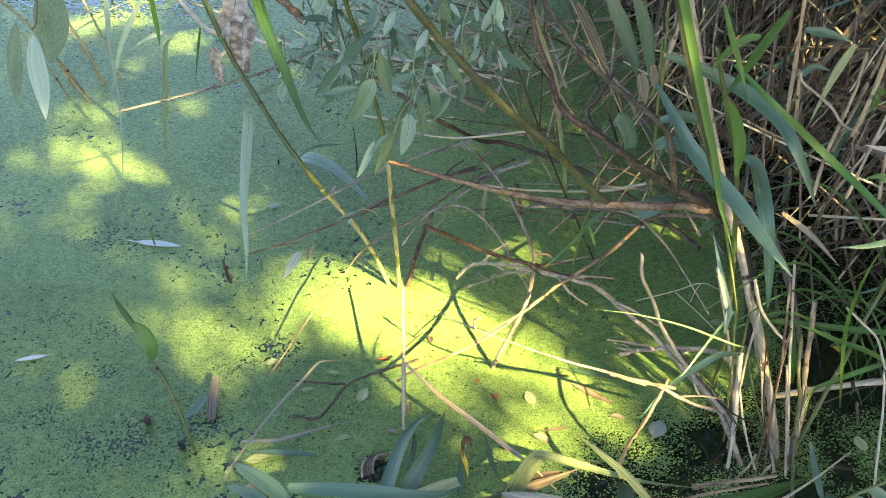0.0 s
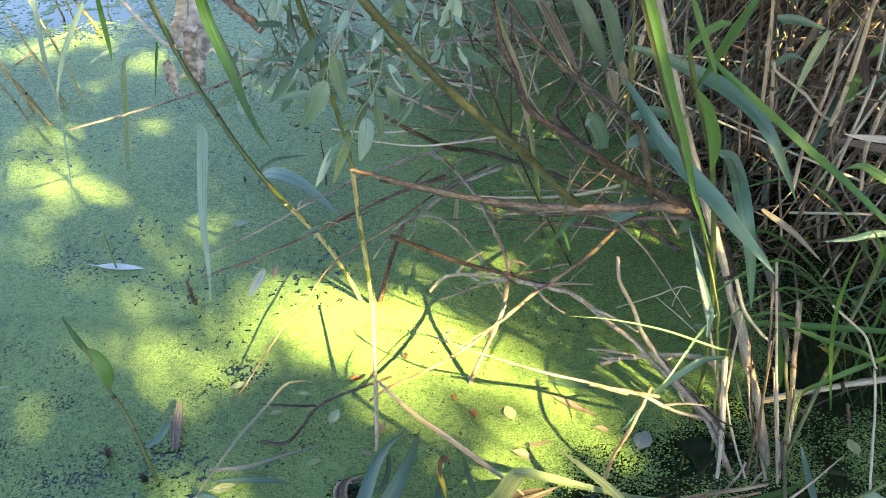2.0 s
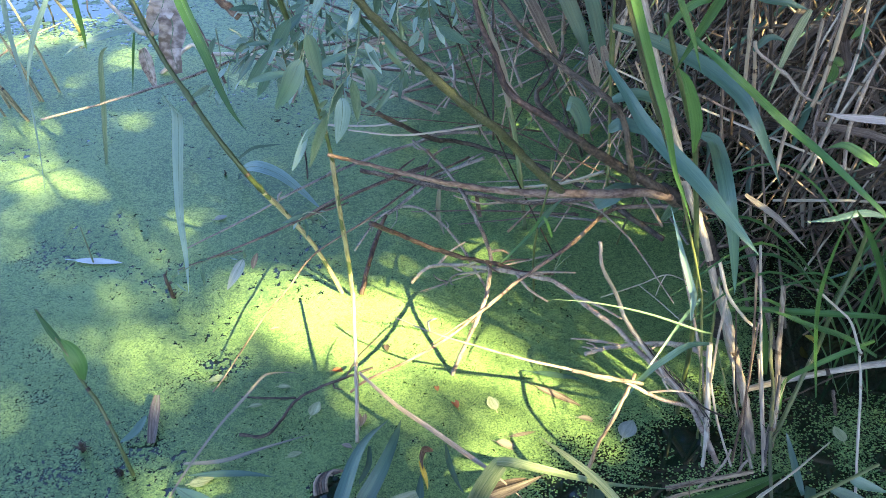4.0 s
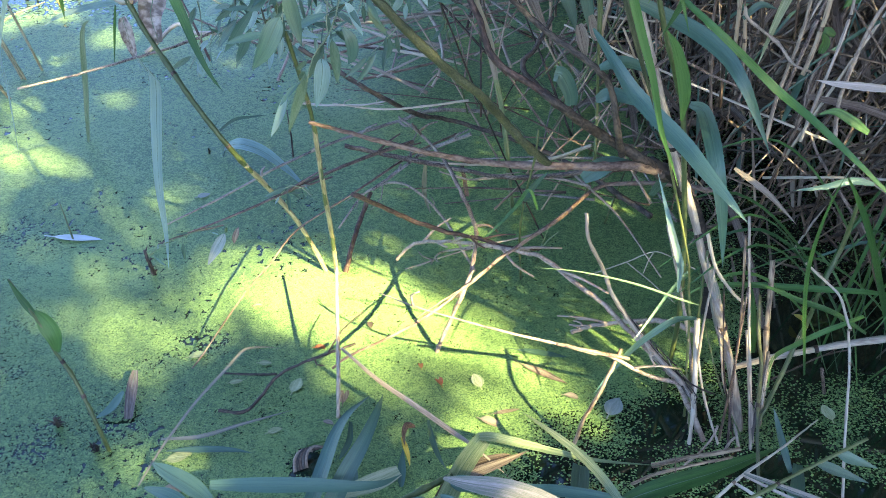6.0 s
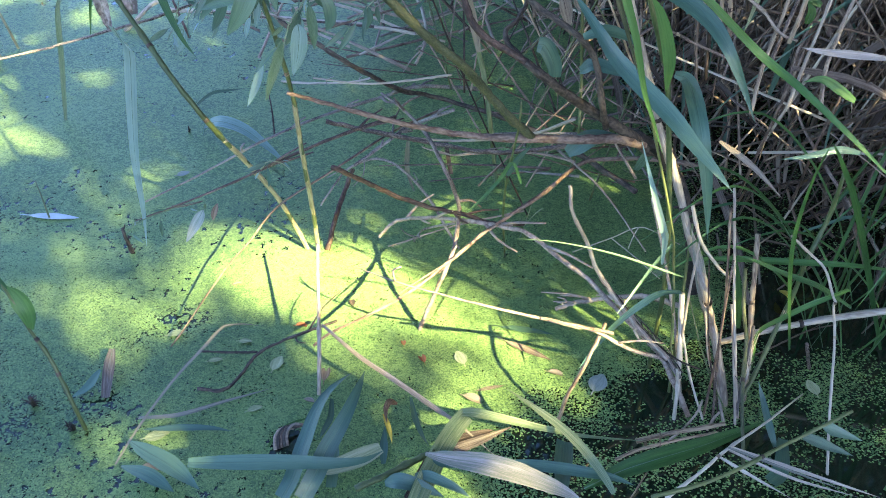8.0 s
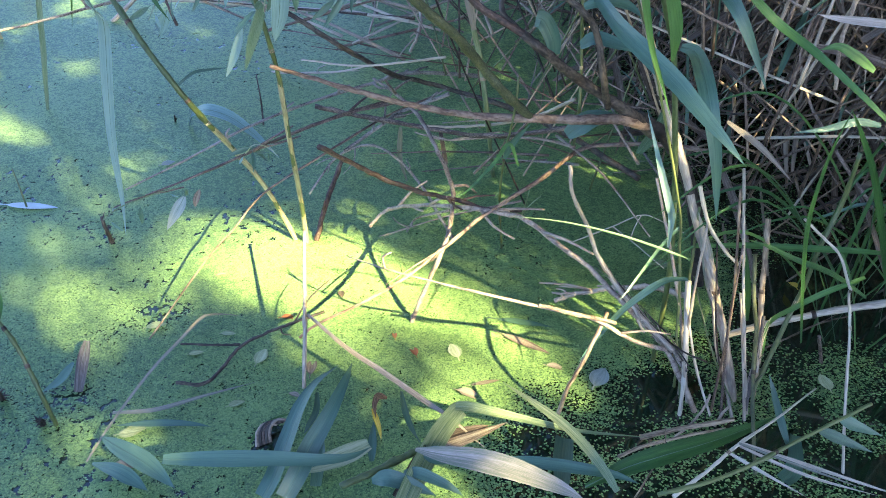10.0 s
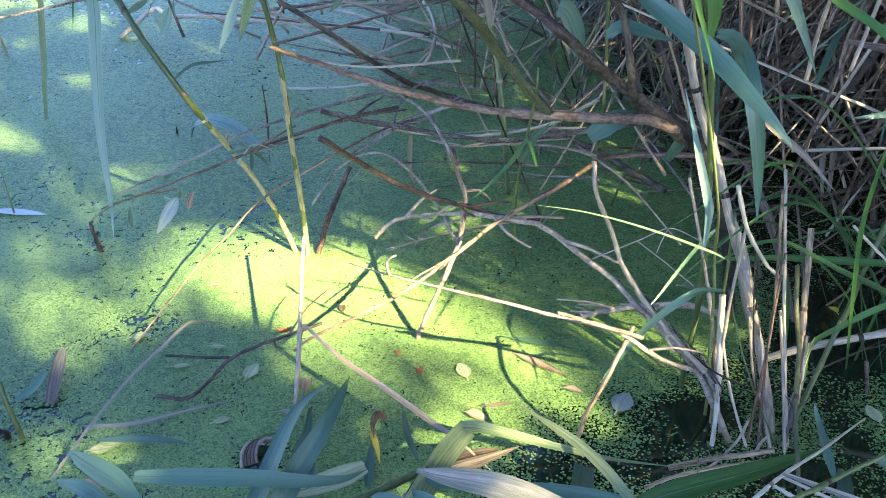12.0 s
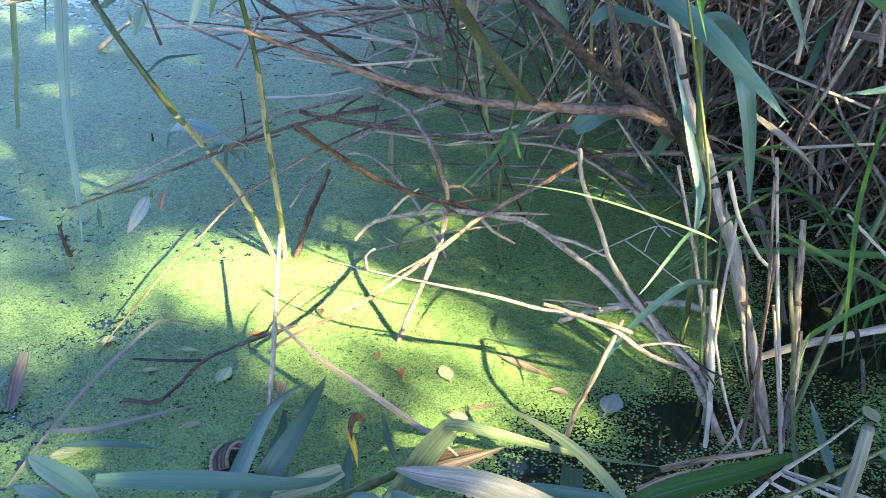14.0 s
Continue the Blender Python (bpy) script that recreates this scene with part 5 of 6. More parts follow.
def shoot(points, r, leaves, label, size=1.0, seed=1, droop=0.35):
    """A thin willow shoot with leaves set alternately along it."""
    rng = random.Random(seed)
    ob = thing("willow_shoot", label, "shoot", "leafy willow shoots", points[0])
    v, f, u, path = tube_data(points, r, r * 0.5, 6, 6, 0.0006, (), rng)
    part("stem", mesh_of("stem", v, f, u, YELLOWING if r < 0.0016 else BARK_OLIVE), ob)
    leaves = int(leaves * 1.25)
    for k in range(leaves):
        i = int((k + 0.5 + rng.uniform(-0.3, 0.3)) / leaves * (len(path) - 2)) + 1
        d = (path[i] - path[i - 1]).normalized()
        out = Vector((rng.uniform(-1, 1), rng.uniform(-1, 0.6), rng.uniform(-1.0, 0.5))).normalized()
        way = (d * 0.5 + out + Vector((0, 0, -droop))).normalized()
        face = Vector((rng.uniform(-0.9, 0.9), rng.uniform(-1, 0), rng.uniform(0.2, 1.0)))
        x = way.cross(face).normalized()
        z = x.cross(way)
        s = size * rng.uniform(0.5, 1.2)
        leaf = new("leaf", SHOOT_LEAVES[rng.choice((0, 0, 1, 1, 2, 3, 3))])
        leaf.parent = ob
        m = Matrix((x, way, z)).transposed().to_4x4()
        leaf.matrix_basis = Matrix.Translation(path[i] - Vector(points[0]) + way * 0.012) @ m @ Matrix.Diagonal((s, s, s, 1))
    return ob


shoot([(0.054, 1.200, 0.700), (0.026, 1.140, 0.665), (0.025, 1.090, 0.637), (0.014, 1.070, 0.610), (-0.005, 1.060, 0.585), (-0.012, 1.050, 0.560)], 0.0014, 9, "green willow shoot with lance-shaped leaves", 1.0, 3)
shoot([(-0.054, 1.250, 0.683), (-0.048, 1.200, 0.649), (-0.048, 1.150, 0.624), (-0.050, 1.120, 0.600), (-0.051, 1.100, 0.595)], 0.0014, 9, "green willow shoot with lance-shaped leaves", 1.05, 4)
shoot([(-0.230, 1.500, 0.587), (-0.179, 1.400, 0.542), (-0.162, 1.350, 0.527), (-0.110, 1.300, 0.532), (-0.035, 1.250, 0.555), (0.035, 1.200, 0.604)], 0.0016, 12, "green willow shoot with lance-shaped leaves", 1.0, 5)
shoot([(-0.149, 1.400, 0.631), (-0.137, 1.350, 0.589), (-0.116, 1.300, 0.550), (-0.102, 1.280, 0.496)], 0.0022, 9, "yellow-green willow shoot with leaves", 1.1, 6)
shoot([(0.096, 1.200, 0.700), (0.104, 1.150, 0.683), (0.109, 1.120, 0.660), (0.116, 1.100, 0.647)], 0.0016, 7, "green willow shoot with pale leaves", 1.0, 8)
shoot([(0.048, 1.200, 0.714), (0.041, 1.180, 0.693), (0.040, 1.160, 0.679)], 0.0014, 4, "green willow shoot tip with pale leaves", 1.0, 9)
shoot([(-0.275, 1.600, 0.448), (-0.256, 1.600, 0.431), (-0.278, 1.600, 0.392), (-0.294, 1.600, 0.358)], 0.0012, 6, "small willow shoot with pale leaves", 0.8, 10)
shoot([(0.076, 1.300, 0.524), (0.068, 1.300, 0.515), (0.050, 1.300, 0.496), (0.037, 1.300, 0.485)], 0.0012, 4, "small willow shoot with drooping leaves", 0.9, 12)
shoot([(-0.135, 1.343, 0.207), (-0.12, 1.34, 0.225), (-0.10, 1.345, 0.22), (-0.085, 1.35, 0.20)], 0.0012, 5, "small green leafy sprig on a reed", 0.75, 13)
shoot([(-0.36, 1.28, 0.12), (-0.33, 1.29, 0.14), (-0.27, 1.30, 0.16), (-0.22, 1.31, 0.17)], 0.0010, 6, "withered leafy twig over the duckweed", 0.6, 14)

shoot([(-0.014, 1.180, 0.700), (-0.021, 1.170, 0.671), (-0.033, 1.160, 0.642), (-0.046, 1.150, 0.617)], 0.0012, 8, "green willow shoot with grey-green leaves", 0.9, 30)
shoot([(0.016, 1.150, 0.676), (0.008, 1.140, 0.642), (0.004, 1.130, 0.607), (0.005, 1.120, 0.577)], 0.0012, 8, "green willow shoot with grey-green leaves", 0.9, 31)
shoot([(-0.100, 1.300, 0.617), (-0.092, 1.290, 0.584), (-0.089, 1.280, 0.549), (-0.090, 1.270, 0.519)], 0.0012, 8, "green willow shoot with grey-green leaves", 0.9, 32)
shoot([(-0.186, 1.450, 0.595), (-0.184, 1.440, 0.561), (-0.178, 1.430, 0.526), (-0.167, 1.420, 0.496)], 0.0012, 8, "green willow shoot with grey-green leaves", 0.8, 33)
shoot([(0.043, 1.220, 0.641), (0.041, 1.210, 0.616), (0.035, 1.200, 0.589), (0.026, 1.190, 0.567)], 0.0012, 6, "green willow shoot with grey-green leaves", 0.8, 34)
shoot([(-0.045, 1.200, 0.626), (-0.058, 1.190, 0.597), (-0.068, 1.180, 0.568), (-0.071, 1.170, 0.544)], 0.0012, 7, "green willow shoot with grey-green leaves", 0.9, 35)
shoot([(-0.184, 1.500, 0.520), (-0.199, 1.490, 0.487), (-0.218, 1.480, 0.451), (-0.240, 1.470, 0.421)], 0.0012, 7, "green willow shoot with grey-green leaves", 0.8, 36)
shoot([(0.075, 1.200, 0.678), (0.068, 1.190, 0.659), (0.065, 1.180, 0.640), (0.067, 1.170, 0.624)], 0.0012, 5, "green willow shoot with grey-green leaves", 0.8, 37)
shoot([(-0.017, 1.250, 0.581), (-0.002, 1.240, 0.568), (0.009, 1.230, 0.555), (0.015, 1.220, 0.544)], 0.0012, 6, "green willow shoot with grey-green leaves", 0.7, 38)
shoot([(-0.102, 1.350, 0.527), (-0.125, 1.340, 0.512), (-0.143, 1.330, 0.497), (-0.153, 1.320, 0.485)], 0.0012, 6, "green willow shoot with grey-green leaves", 0.7, 39)

shoot([(-0.183, 1.45, 0.591), (-0.181, 1.45, 0.524), (-0.194, 1.45, 0.473), (-0.222, 1.45, 0.419)], 0.0012, 9, "thin willow shoot with small grey-green leaves", 0.85, 60)
shoot([(-0.127, 1.36, 0.626), (-0.112, 1.36, 0.564), (-0.11, 1.36, 0.508), (-0.103, 1.36, 0.458)], 0.0012, 9, "thin willow shoot with small grey-green leaves", 0.85, 61)
shoot([(-0.268, 1.5, 0.49), (-0.269, 1.5, 0.437), (-0.285, 1.5, 0.392), (-0.302, 1.5, 0.363)], 0.0012, 6, "thin willow shoot with small grey-green leaves", 0.9, 62)
shoot([(0.002, 1.26, 0.667), (0.028, 1.26, 0.627), (0.035, 1.26, 0.568)], 0.0012, 6, "thin willow shoot with small grey-green leaves", 0.8, 63)
shoot([(0.079, 1.26, 0.668), (0.089, 1.26, 0.62), (0.097, 1.26, 0.569)], 0.0012, 6, "thin willow shoot with small grey-green leaves", 0.9, 64)
shoot([(-0.053, 1.31, 0.63), (-0.046, 1.31, 0.578), (-0.048, 1.31, 0.505)], 0.0012, 7, "thin willow shoot with small grey-green leaves", 0.85, 65)
shoot([(-0.101, 1.4, 0.611), (-0.141, 1.4, 0.556), (-0.161, 1.4, 0.497)], 0.0012, 7, "thin willow shoot with small grey-green leaves", 0.8, 66)
shoot([(0.126, 1.5, 0.557), (0.147, 1.5, 0.497), (0.139, 1.5, 0.434)], 0.0012, 5, "thin willow shoot with small grey-green leaves", 0.9, 67)

# the shoots' largest leaves


def large_willow_leaf(pts, w, mat):
    blade(pts, w, (0.3, -0.9, 0.5), "large grey-green willow leaf on a hanging shoot", mat, "large willow leaves", "willow_leaf", oval=True, fold=0.2)


large_willow_leaf([(0.005, 1.060, 0.585), (0.006, 1.055, 0.573), (0.002, 1.055, 0.549), (-0.006, 1.058, 0.523)], 0.019, REED_PALE)
large_willow_leaf([(-0.035, 1.050, 0.637), (-0.042, 1.045, 0.626), (-0.054, 1.040, 0.603), (-0.071, 1.040, 0.579)], 0.022, REED_LEAF)
large_willow_leaf([(-0.029, 1.070, 0.660), (-0.027, 1.070, 0.646), (-0.023, 1.070, 0.621), (-0.018, 1.070, 0.595)], 0.017, REED_LEAF)
large_willow_leaf([(-0.015, 1.060, 0.566), (-0.021, 1.060, 0.546), (-0.032, 1.060, 0.518), (-0.043, 1.060, 0.487)], 0.012, WILLOW_LEAF)
large_willow_leaf([(-0.044, 1.080, 0.531), (-0.052, 1.080, 0.510), (-0.061, 1.080, 0.489), (-0.071, 1.080, 0.469)], 0.010, REED_PALE)
large_willow_leaf([(0.033, 1.090, 0.640), (0.039, 1.090, 0.630), (0.045, 1.090, 0.615), (0.051, 1.090, 0.600)], 0.010, REED_PALE)
large_willow_leaf([(0.026, 1.100, 0.606), (0.035, 1.100, 0.591), (0.036, 1.100, 0.572), (0.030, 1.100, 0.559)], 0.015, REED_LEAF)
large_willow_leaf([(-0.064, 1.150, 0.645), (-0.076, 1.150, 0.628), (-0.085, 1.150, 0.613), (-0.097, 1.150, 0.605)], 0.018, REED_LEAF)
large_willow_leaf([(-0.102, 1.200, 0.586), (-0.119, 1.200, 0.566), (-0.134, 1.200, 0.545), (-0.148, 1.200, 0.528)], 0.013, REED_LEAF)
large_willow_leaf([(-0.108, 1.200, 0.562), (-0.116, 1.200, 0.545), (-0.125, 1.200, 0.528), (-0.134, 1.200, 0.514)], 0.013, REED_LEAF)
large_willow_leaf([(-0.229, 1.500, 0.468), (-0.237, 1.500, 0.470), (-0.249, 1.500, 0.466), (-0.260, 1.500, 0.457)], 0.016, REED_PALE)
large_willow_leaf([(0.041, 1.150, 0.697), (0.043, 1.150, 0.683), (0.045, 1.150, 0.669)], 0.018, WILLOW_LEAF)
large_willow_leaf([(0.109, 1.150, 0.704), (0.108, 1.150, 0.683), (0.101, 1.150, 0.669), (0.091, 1.150, 0.663)], 0.024, REED_PALE)
large_willow_leaf([(0.108, 1.150, 0.672), (0.105, 1.150, 0.658), (0.096, 1.150, 0.646)], 0.022, WILLOW_LEAF)
large_willow_leaf([(-0.166, 1.400, 0.605), (-0.173, 1.400, 0.583), (-0.180, 1.400, 0.567)], 0.022, REED_PALE)
large_willow_leaf([(0.059, 1.300, 0.510), (0.061, 1.300, 0.492), (0.056, 1.300, 0.473)], 0.014, REED_LEAF)
large_willow_leaf([(-0.303, 1.600, 0.340), (-0.312, 1.600, 0.317), (-0.324, 1.600, 0.292)], 0.020, REED_PALE)

# a shoot that hangs nearer the bank
bank_shoot = thing("willow_shoot", "willow shoot hanging near the bank with large grey-green leaves", "shoot", "leafy willow shoots", (-0.25, 1.25, 1.25))
part("stem", mesh_of("stem", *tube_data([(-0.25, 1.25, 1.25), (-0.31, 1.08, 1.12), (-0.325, 0.93, 0.93), (-0.322, 0.86, 0.80), (-0.332, 0.855, 0.775)], 0.0022, 0.0010, 6, 6)[:3], BARK_OLIVE), bank_shoot)
for pts, w, mat in (([(-0.332, 0.855, 0.772), (-0.331, 0.844, 0.747), (-0.328, 0.834, 0.723), (-0.325, 0.82, 0.698)], 0.018, REED_PALE), ([(-0.344, 0.853, 0.784), (-0.347, 0.841, 0.76), (-0.347, 0.828, 0.737), (-0.347, 0.816, 0.716)], 0.014, WILLOW_LEAF), ([(-0.317, 0.881, 0.812), (-0.317, 0.872, 0.789), (-0.317, 0.861, 0.765), (-0.32, 0.849, 0.744)], 0.032, WILLOW_LEAF)):
    part("leaf", mesh_of("leaf", *blade_data(pts, w, (0.3, -0.9, 0.5), 0.15, oval=True), mat), bank_shoot)
# ---- reeds and leaves at the open far side ----
FAR = "reed blades over the open water"
blade([(-0.191, 1.120, 0.741), (-0.185, 1.120, 0.687), (-0.170, 1.100, 0.660), (-0.149, 1.070, 0.631), (-0.135, 1.050, 0.605), (-0.118, 1.030, 0.580), (-0.102, 1.018, 0.562)], 0.017, (-0.3, -1, 0.3), "long dark green reed leaf curving to a thin tip", GRASS_LEAF, FAR, base=0.9, peak=0.2)
blade([(-0.322, 1.000, 0.769), (-0.326, 1.000, 0.733), (-0.343, 1.020, 0.682), (-0.362, 1.050, 0.633), (-0.392, 1.100, 0.562), (-0.432, 1.150, 0.457), (-0.475, 1.200, 0.356)], 0.0065, (0, -1, 0.2), "narrow green reed leaf hanging down", REED_PALE, FAR, base=0.9, peak=0.2)
blade([(-0.371, 1.200, 0.671), (-0.397, 1.200, 0.633), (-0.417, 1.200, 0.601), (-0.436, 1.200, 0.560), (-0.451, 1.200, 0.518)], 0.0075, (0.2, -1, 0.2), "pale bluish reed leaf hanging down", REED_PALE, FAR)
blade([(-0.492, 1.500, 0.577), (-0.494, 1.500, 0.529), (-0.495, 1.500, 0.479), (-0.498, 1.500, 0.448)], 0.010, (0, -1, 0.2), "narrow green reed leaf hanging down", GRASS_LEAF, FAR)
blade([(-0.705, 1.863, -0.010), (-0.690, 1.866, 0.070), (-0.676, 1.869, 0.140), (-0.656, 1.867, 0.240), (-0.640, 1.860, 0.285), (-0.618, 1.852, 0.305)], 0.013, (0, -1, 0.2), "yellow-green young reed leaf standing in the pond", YELLOWING, FAR, base=0.5, peak=0.5)
blade([(-0.512, 1.750, 0.383), (-0.546, 1.740, 0.380), (-0.586, 1.720, 0.375), (-0.614, 1.700, 0.369), (-0.632, 1.680, 0.360)], 0.012, (0, -0.8, 0.6), "pale green arched reed leaf", REED_PALE, FAR, base=0.8)
blade([(-0.513, 1.750, 0.377), (-0.532, 1.760, 0.317), (-0.560, 1.780, 0.229)], 0.006, (0, -1, 0.2), "thin green leaf hanging from a reed", GRASS_LEAF, FAR)
blade([(-0.441, 1.700, 0.516), (-0.456, 1.700, 0.462), (-0.470, 1.700, 0.416)], 0.010, (0, -1, 0.2), "pale blue-green reed leaf", REED_PALE, FAR)
reed([(-0.36, 1.45, 0.50), (-0.440, 1.600, 0.442), (-0.526, 1.750, 0.407), (-0.617, 1.900, 0.384), (-0.739, 2.100, 0.361)], 0.005, 0.004, "tan dry reed leaning over the pond", DRY_REED, (0.5,), (), "", "dry_reed")
twig([(-0.56, 1.40, 0.37), (-0.48, 1.45, 0.372), (-0.395, 1.484, 0.386), (-0.32, 1.539, 0.391), (-0.25, 1.60, 0.40), (-0.15, 1.68, 0.42)], 0.0020, 0.0032, "pale brown dead branch across the far reeds", SPECKLED, 0, name="dead_branch")


def open_water_reed(pts, r):
    reed(pts, r * 0.9, r * 0.7, "tan and dark brown dead reed standing in the pond", (STRAW if r > 0.0034 else DRY_REED), (0.5,), (), "dead reeds in open water", "dry_reed")


open_water_reed([(-0.969, 2.072, -0.020), (-1.032, 2.089, 0.070), (-1.111, 2.127, 0.180), (-1.178, 2.130, 0.260)], 0.0045)
open_water_reed([(-0.986, 2.177, -0.020), (-1.056, 2.237, 0.100), (-1.101, 2.257, 0.200)], 0.0042)
open_water_reed([(-1.047, 2.097, -0.020), (-1.079, 2.108, 0.050), (-1.176, 2.159, 0.170)], 0.0035)
open_water_reed([(-1.058, 2.147, -0.020), (-1.084, 2.151, 0.070), (-1.137, 2.195, 0.130)], 0.0040)
open_water_reed([(-1.020, 2.132, -0.020), (-1.047, 2.119, 0.070), (-1.103, 2.148, 0.120)], 0.0040)
open_water_reed([(-0.985, 2.186, -0.020), (-1.006, 2.178, 0.090), (-1.058, 2.207, 0.180), (-1.100, 2.230, 0.240)], 0.0035)
open_water_reed([(-0.962, 2.240, -0.020), (-0.998, 2.254, 0.120), (-1.043, 2.292, 0.200), (-1.086, 2.326, 0.280)], 0.0040)
open_water_reed([(-1.070, 2.674, -0.020), (-1.071, 2.641, 0.050), (-1.111, 2.650, 0.110), (-1.144, 2.652, 0.180)], 0.0060)
open_water_reed([(-1.248, 2.813, -0.020), (-1.243, 2.781, 0.060), (-1.300, 2.878, 0.100)], 0.0045)
open_water_reed([(-1.111, 2.838, -0.020), (-1.106, 2.858, 0.050), (-1.130, 2.933, 0.100)], 0.003)
open_water_reed([(-1.204, 2.789, -0.020), (-1.208, 2.778, 0.080), (-1.250, 2.842, 0.150)], 0.0035)
twig([(-1.207, 2.376, 0.030), (-1.176, 2.536, 0.030), (-1.119, 2.658, 0.030)], 0.003, 0.002, "thin dark dead branch by the far reeds", TWIG_GREY, 4)
# a withered leaf rolled and hung over the leaning reed
for pts, w in (([(-0.339, 1.500, 0.596), (-0.342, 1.490, 0.543), (-0.354, 1.480, 0.518), (-0.375, 1.480, 0.488)], 0.042), ([(-0.340, 1.490, 0.534), (-0.329, 1.470, 0.503), (-0.336, 1.460, 0.472), (-0.328, 1.450, 0.431)], 0.042), ([(-0.400, 1.500, 0.454), (-0.398, 1.500, 0.428), (-0.394, 1.500, 0.379)], 0.022)):
    blade(pts, w, (0.3, -1, 0.3), "large crumpled withered brown leaf hanging from a reed", CRUMPLED, "", "withered_leaf", "leaf", base=0.5, fold=0.6, ripple=0.22, rng=RNG, peak=0.4, tip=0.7)

# ---- white roots and branches in the far water ----


def bleached_branch(pts, r):
    twig(pts, r * 0.8, r * 0.5, "bleached dead branch low over the far water", PALE_REED, 3, "bleached dead branches", "dead_branch", 0.003)


bleached_branch([(-0.72, 2.36, 0.0), (-0.64, 2.42, 0.06), (-0.57, 2.342, 0.07), (-0.429, 2.282, 0.091), (-0.25, 2.2, 0.11), (-0.05, 2.1, 0.14), (0.1, 2.0, 0.16)], 0.008)
bleached_branch([(-0.238, 2.068, 0.000), (-0.146, 2.002, 0.030), (-0.051, 1.952, 0.060), (0.012, 1.940, 0.080)], 0.004)
bleached_branch([(0.028, 2.586, 0.100), (0.100, 2.220, 0.150), (0.125, 2.015, 0.170), (0.121, 1.947, 0.150), (0.103, 1.926, 0.120)], 0.007)
bleached_branch([(-0.233, 2.305, 0.120), (-0.086, 2.253, 0.120), (0.060, 2.121, 0.120), (0.170, 2.093, 0.100)], 0.006)
bleached_branch([(-0.108, 2.219, 0.150), (0.023, 2.257, 0.150), (0.164, 2.264, 0.180), (0.253, 2.300, 0.200)], 0.006)
bleached_branch([(-0.084, 2.228, 0.100), (0.035, 2.279, 0.130), (0.163, 2.359, 0.160)], 0.004)
bleached_branch([(-0.038, 2.055, 0.080), (0.062, 2.082, 0.120), (0.175, 2.142, 0.150), (0.290, 2.142, 0.180)], 0.004)

# ---- the thicket of dry reeds ----
STALKS = []
for k in range(10):
    rr = random.Random(50 + k)
    ln = rr.uniform(0.5, 1.1)
    bend = rr.uniform(-0.08, 0.08)
    kink = rr.uniform(0.35, 0.8)
    pts = [(0, 0, 0), (bend * 0.3, 0, ln * 0.3), (bend, 0.02, ln * kink), (bend + rr.uniform(-0.12, 0.12), rr.uniform(-0.1, 0.1), ln)]
    r = rr.uniform(0.0022, 0.0042)
    v, f, u, path = tube_data(pts, r, r * 0.7, 5, 6, 0.0015, (0.25, 0.5, 0.75), rr)
    stem = mesh_of("stem", v, f, u, (DRY_REED, DRY_REED, DRY_REED, PALE_REED, TWIG_GREY)[k % 5])
    leaves = []
    for j in range(rr.randrange(1, 4)):
        q = path[rr.randrange(4, len(path) - 1)]
        s = Vector((rr.uniform(-1, 1), rr.uniform(-1, 1), 0)).normalized()
        ll = rr.uniform(0.12, 0.3)
        leaves.append(mesh_of("leaf_blade", *blade_data([q, q + s * ll * 0.3 + Vector((0, 0, ll * 0.35)), q + s * ll * 0.7 + Vector((0, 0, ll * 0.2)), q + s * ll + Vector((0, 0, -ll * 0.3))], rr.uniform(0.006, 0.013), (0, -0.3, 1), 0.3, 4), REED_LEAF if (k + j) % 5 == 0 else DRY_LEAF))
    STALKS.append((stem, leaves))


def thicket_place(rr):
    """A foot in the plan of the thicket: beyond and beside the willow shrub, not in the open water."""
    while True:
        x, y = rr.uniform(0.35, 2.3), rr.uniform(1.12, 3.6)
        left = 0.62 if y < 1.45 else 0.60 - 0.12 * (y - 1.45)
        if x > left and x < 0.75 + 0.6 * y and (y > 1.28 or x > 0.85):
            return x, y


for k in range(240):
    rr = random.Random(1000 + k)
    x, y = thicket_place(rr)
    stem, leaves = STALKS[rr.randrange(len(STALKS))]
    ob = thing("dry_reed", "tangled brown dry reed in the thicket", "reed", "dry reeds of the thicket")
    tilt = rr.choice((8, 15, 25, 40, 55, 70)) * rr.uniform(0.6, 1.1)
    ob.matrix_basis = Matrix.Translation((x, y, -0.02)) @ Matrix.Rotation(rr.uniform(0, 6.28), 4, "Z") @ Matrix.Rotation(radians(tilt), 4, "X") @ Matrix.Rotation(rr.uniform(0, 6.28), 4, "Z")
    tip = ob.matrix_basis @ Vector(stem.vertices[len(stem.vertices) - 1].co)
    if tip.y < 1.22 or tip.x < (0.66 if tip.y < 1.5 else 0.40) or tip.z < 0:
        flip = Matrix.Translation((x, y, 0)) @ Matrix.Rotation(math.pi, 4, "Z") @ Matrix.Translation((-x, -y, 0))
        ob.matrix_basis = flip @ ob.matrix_basis
    for name, me in [("stem", stem)] + [("leaf_blade", m) for m in leaves]:
        p = new(name, me)
        p.parent = ob


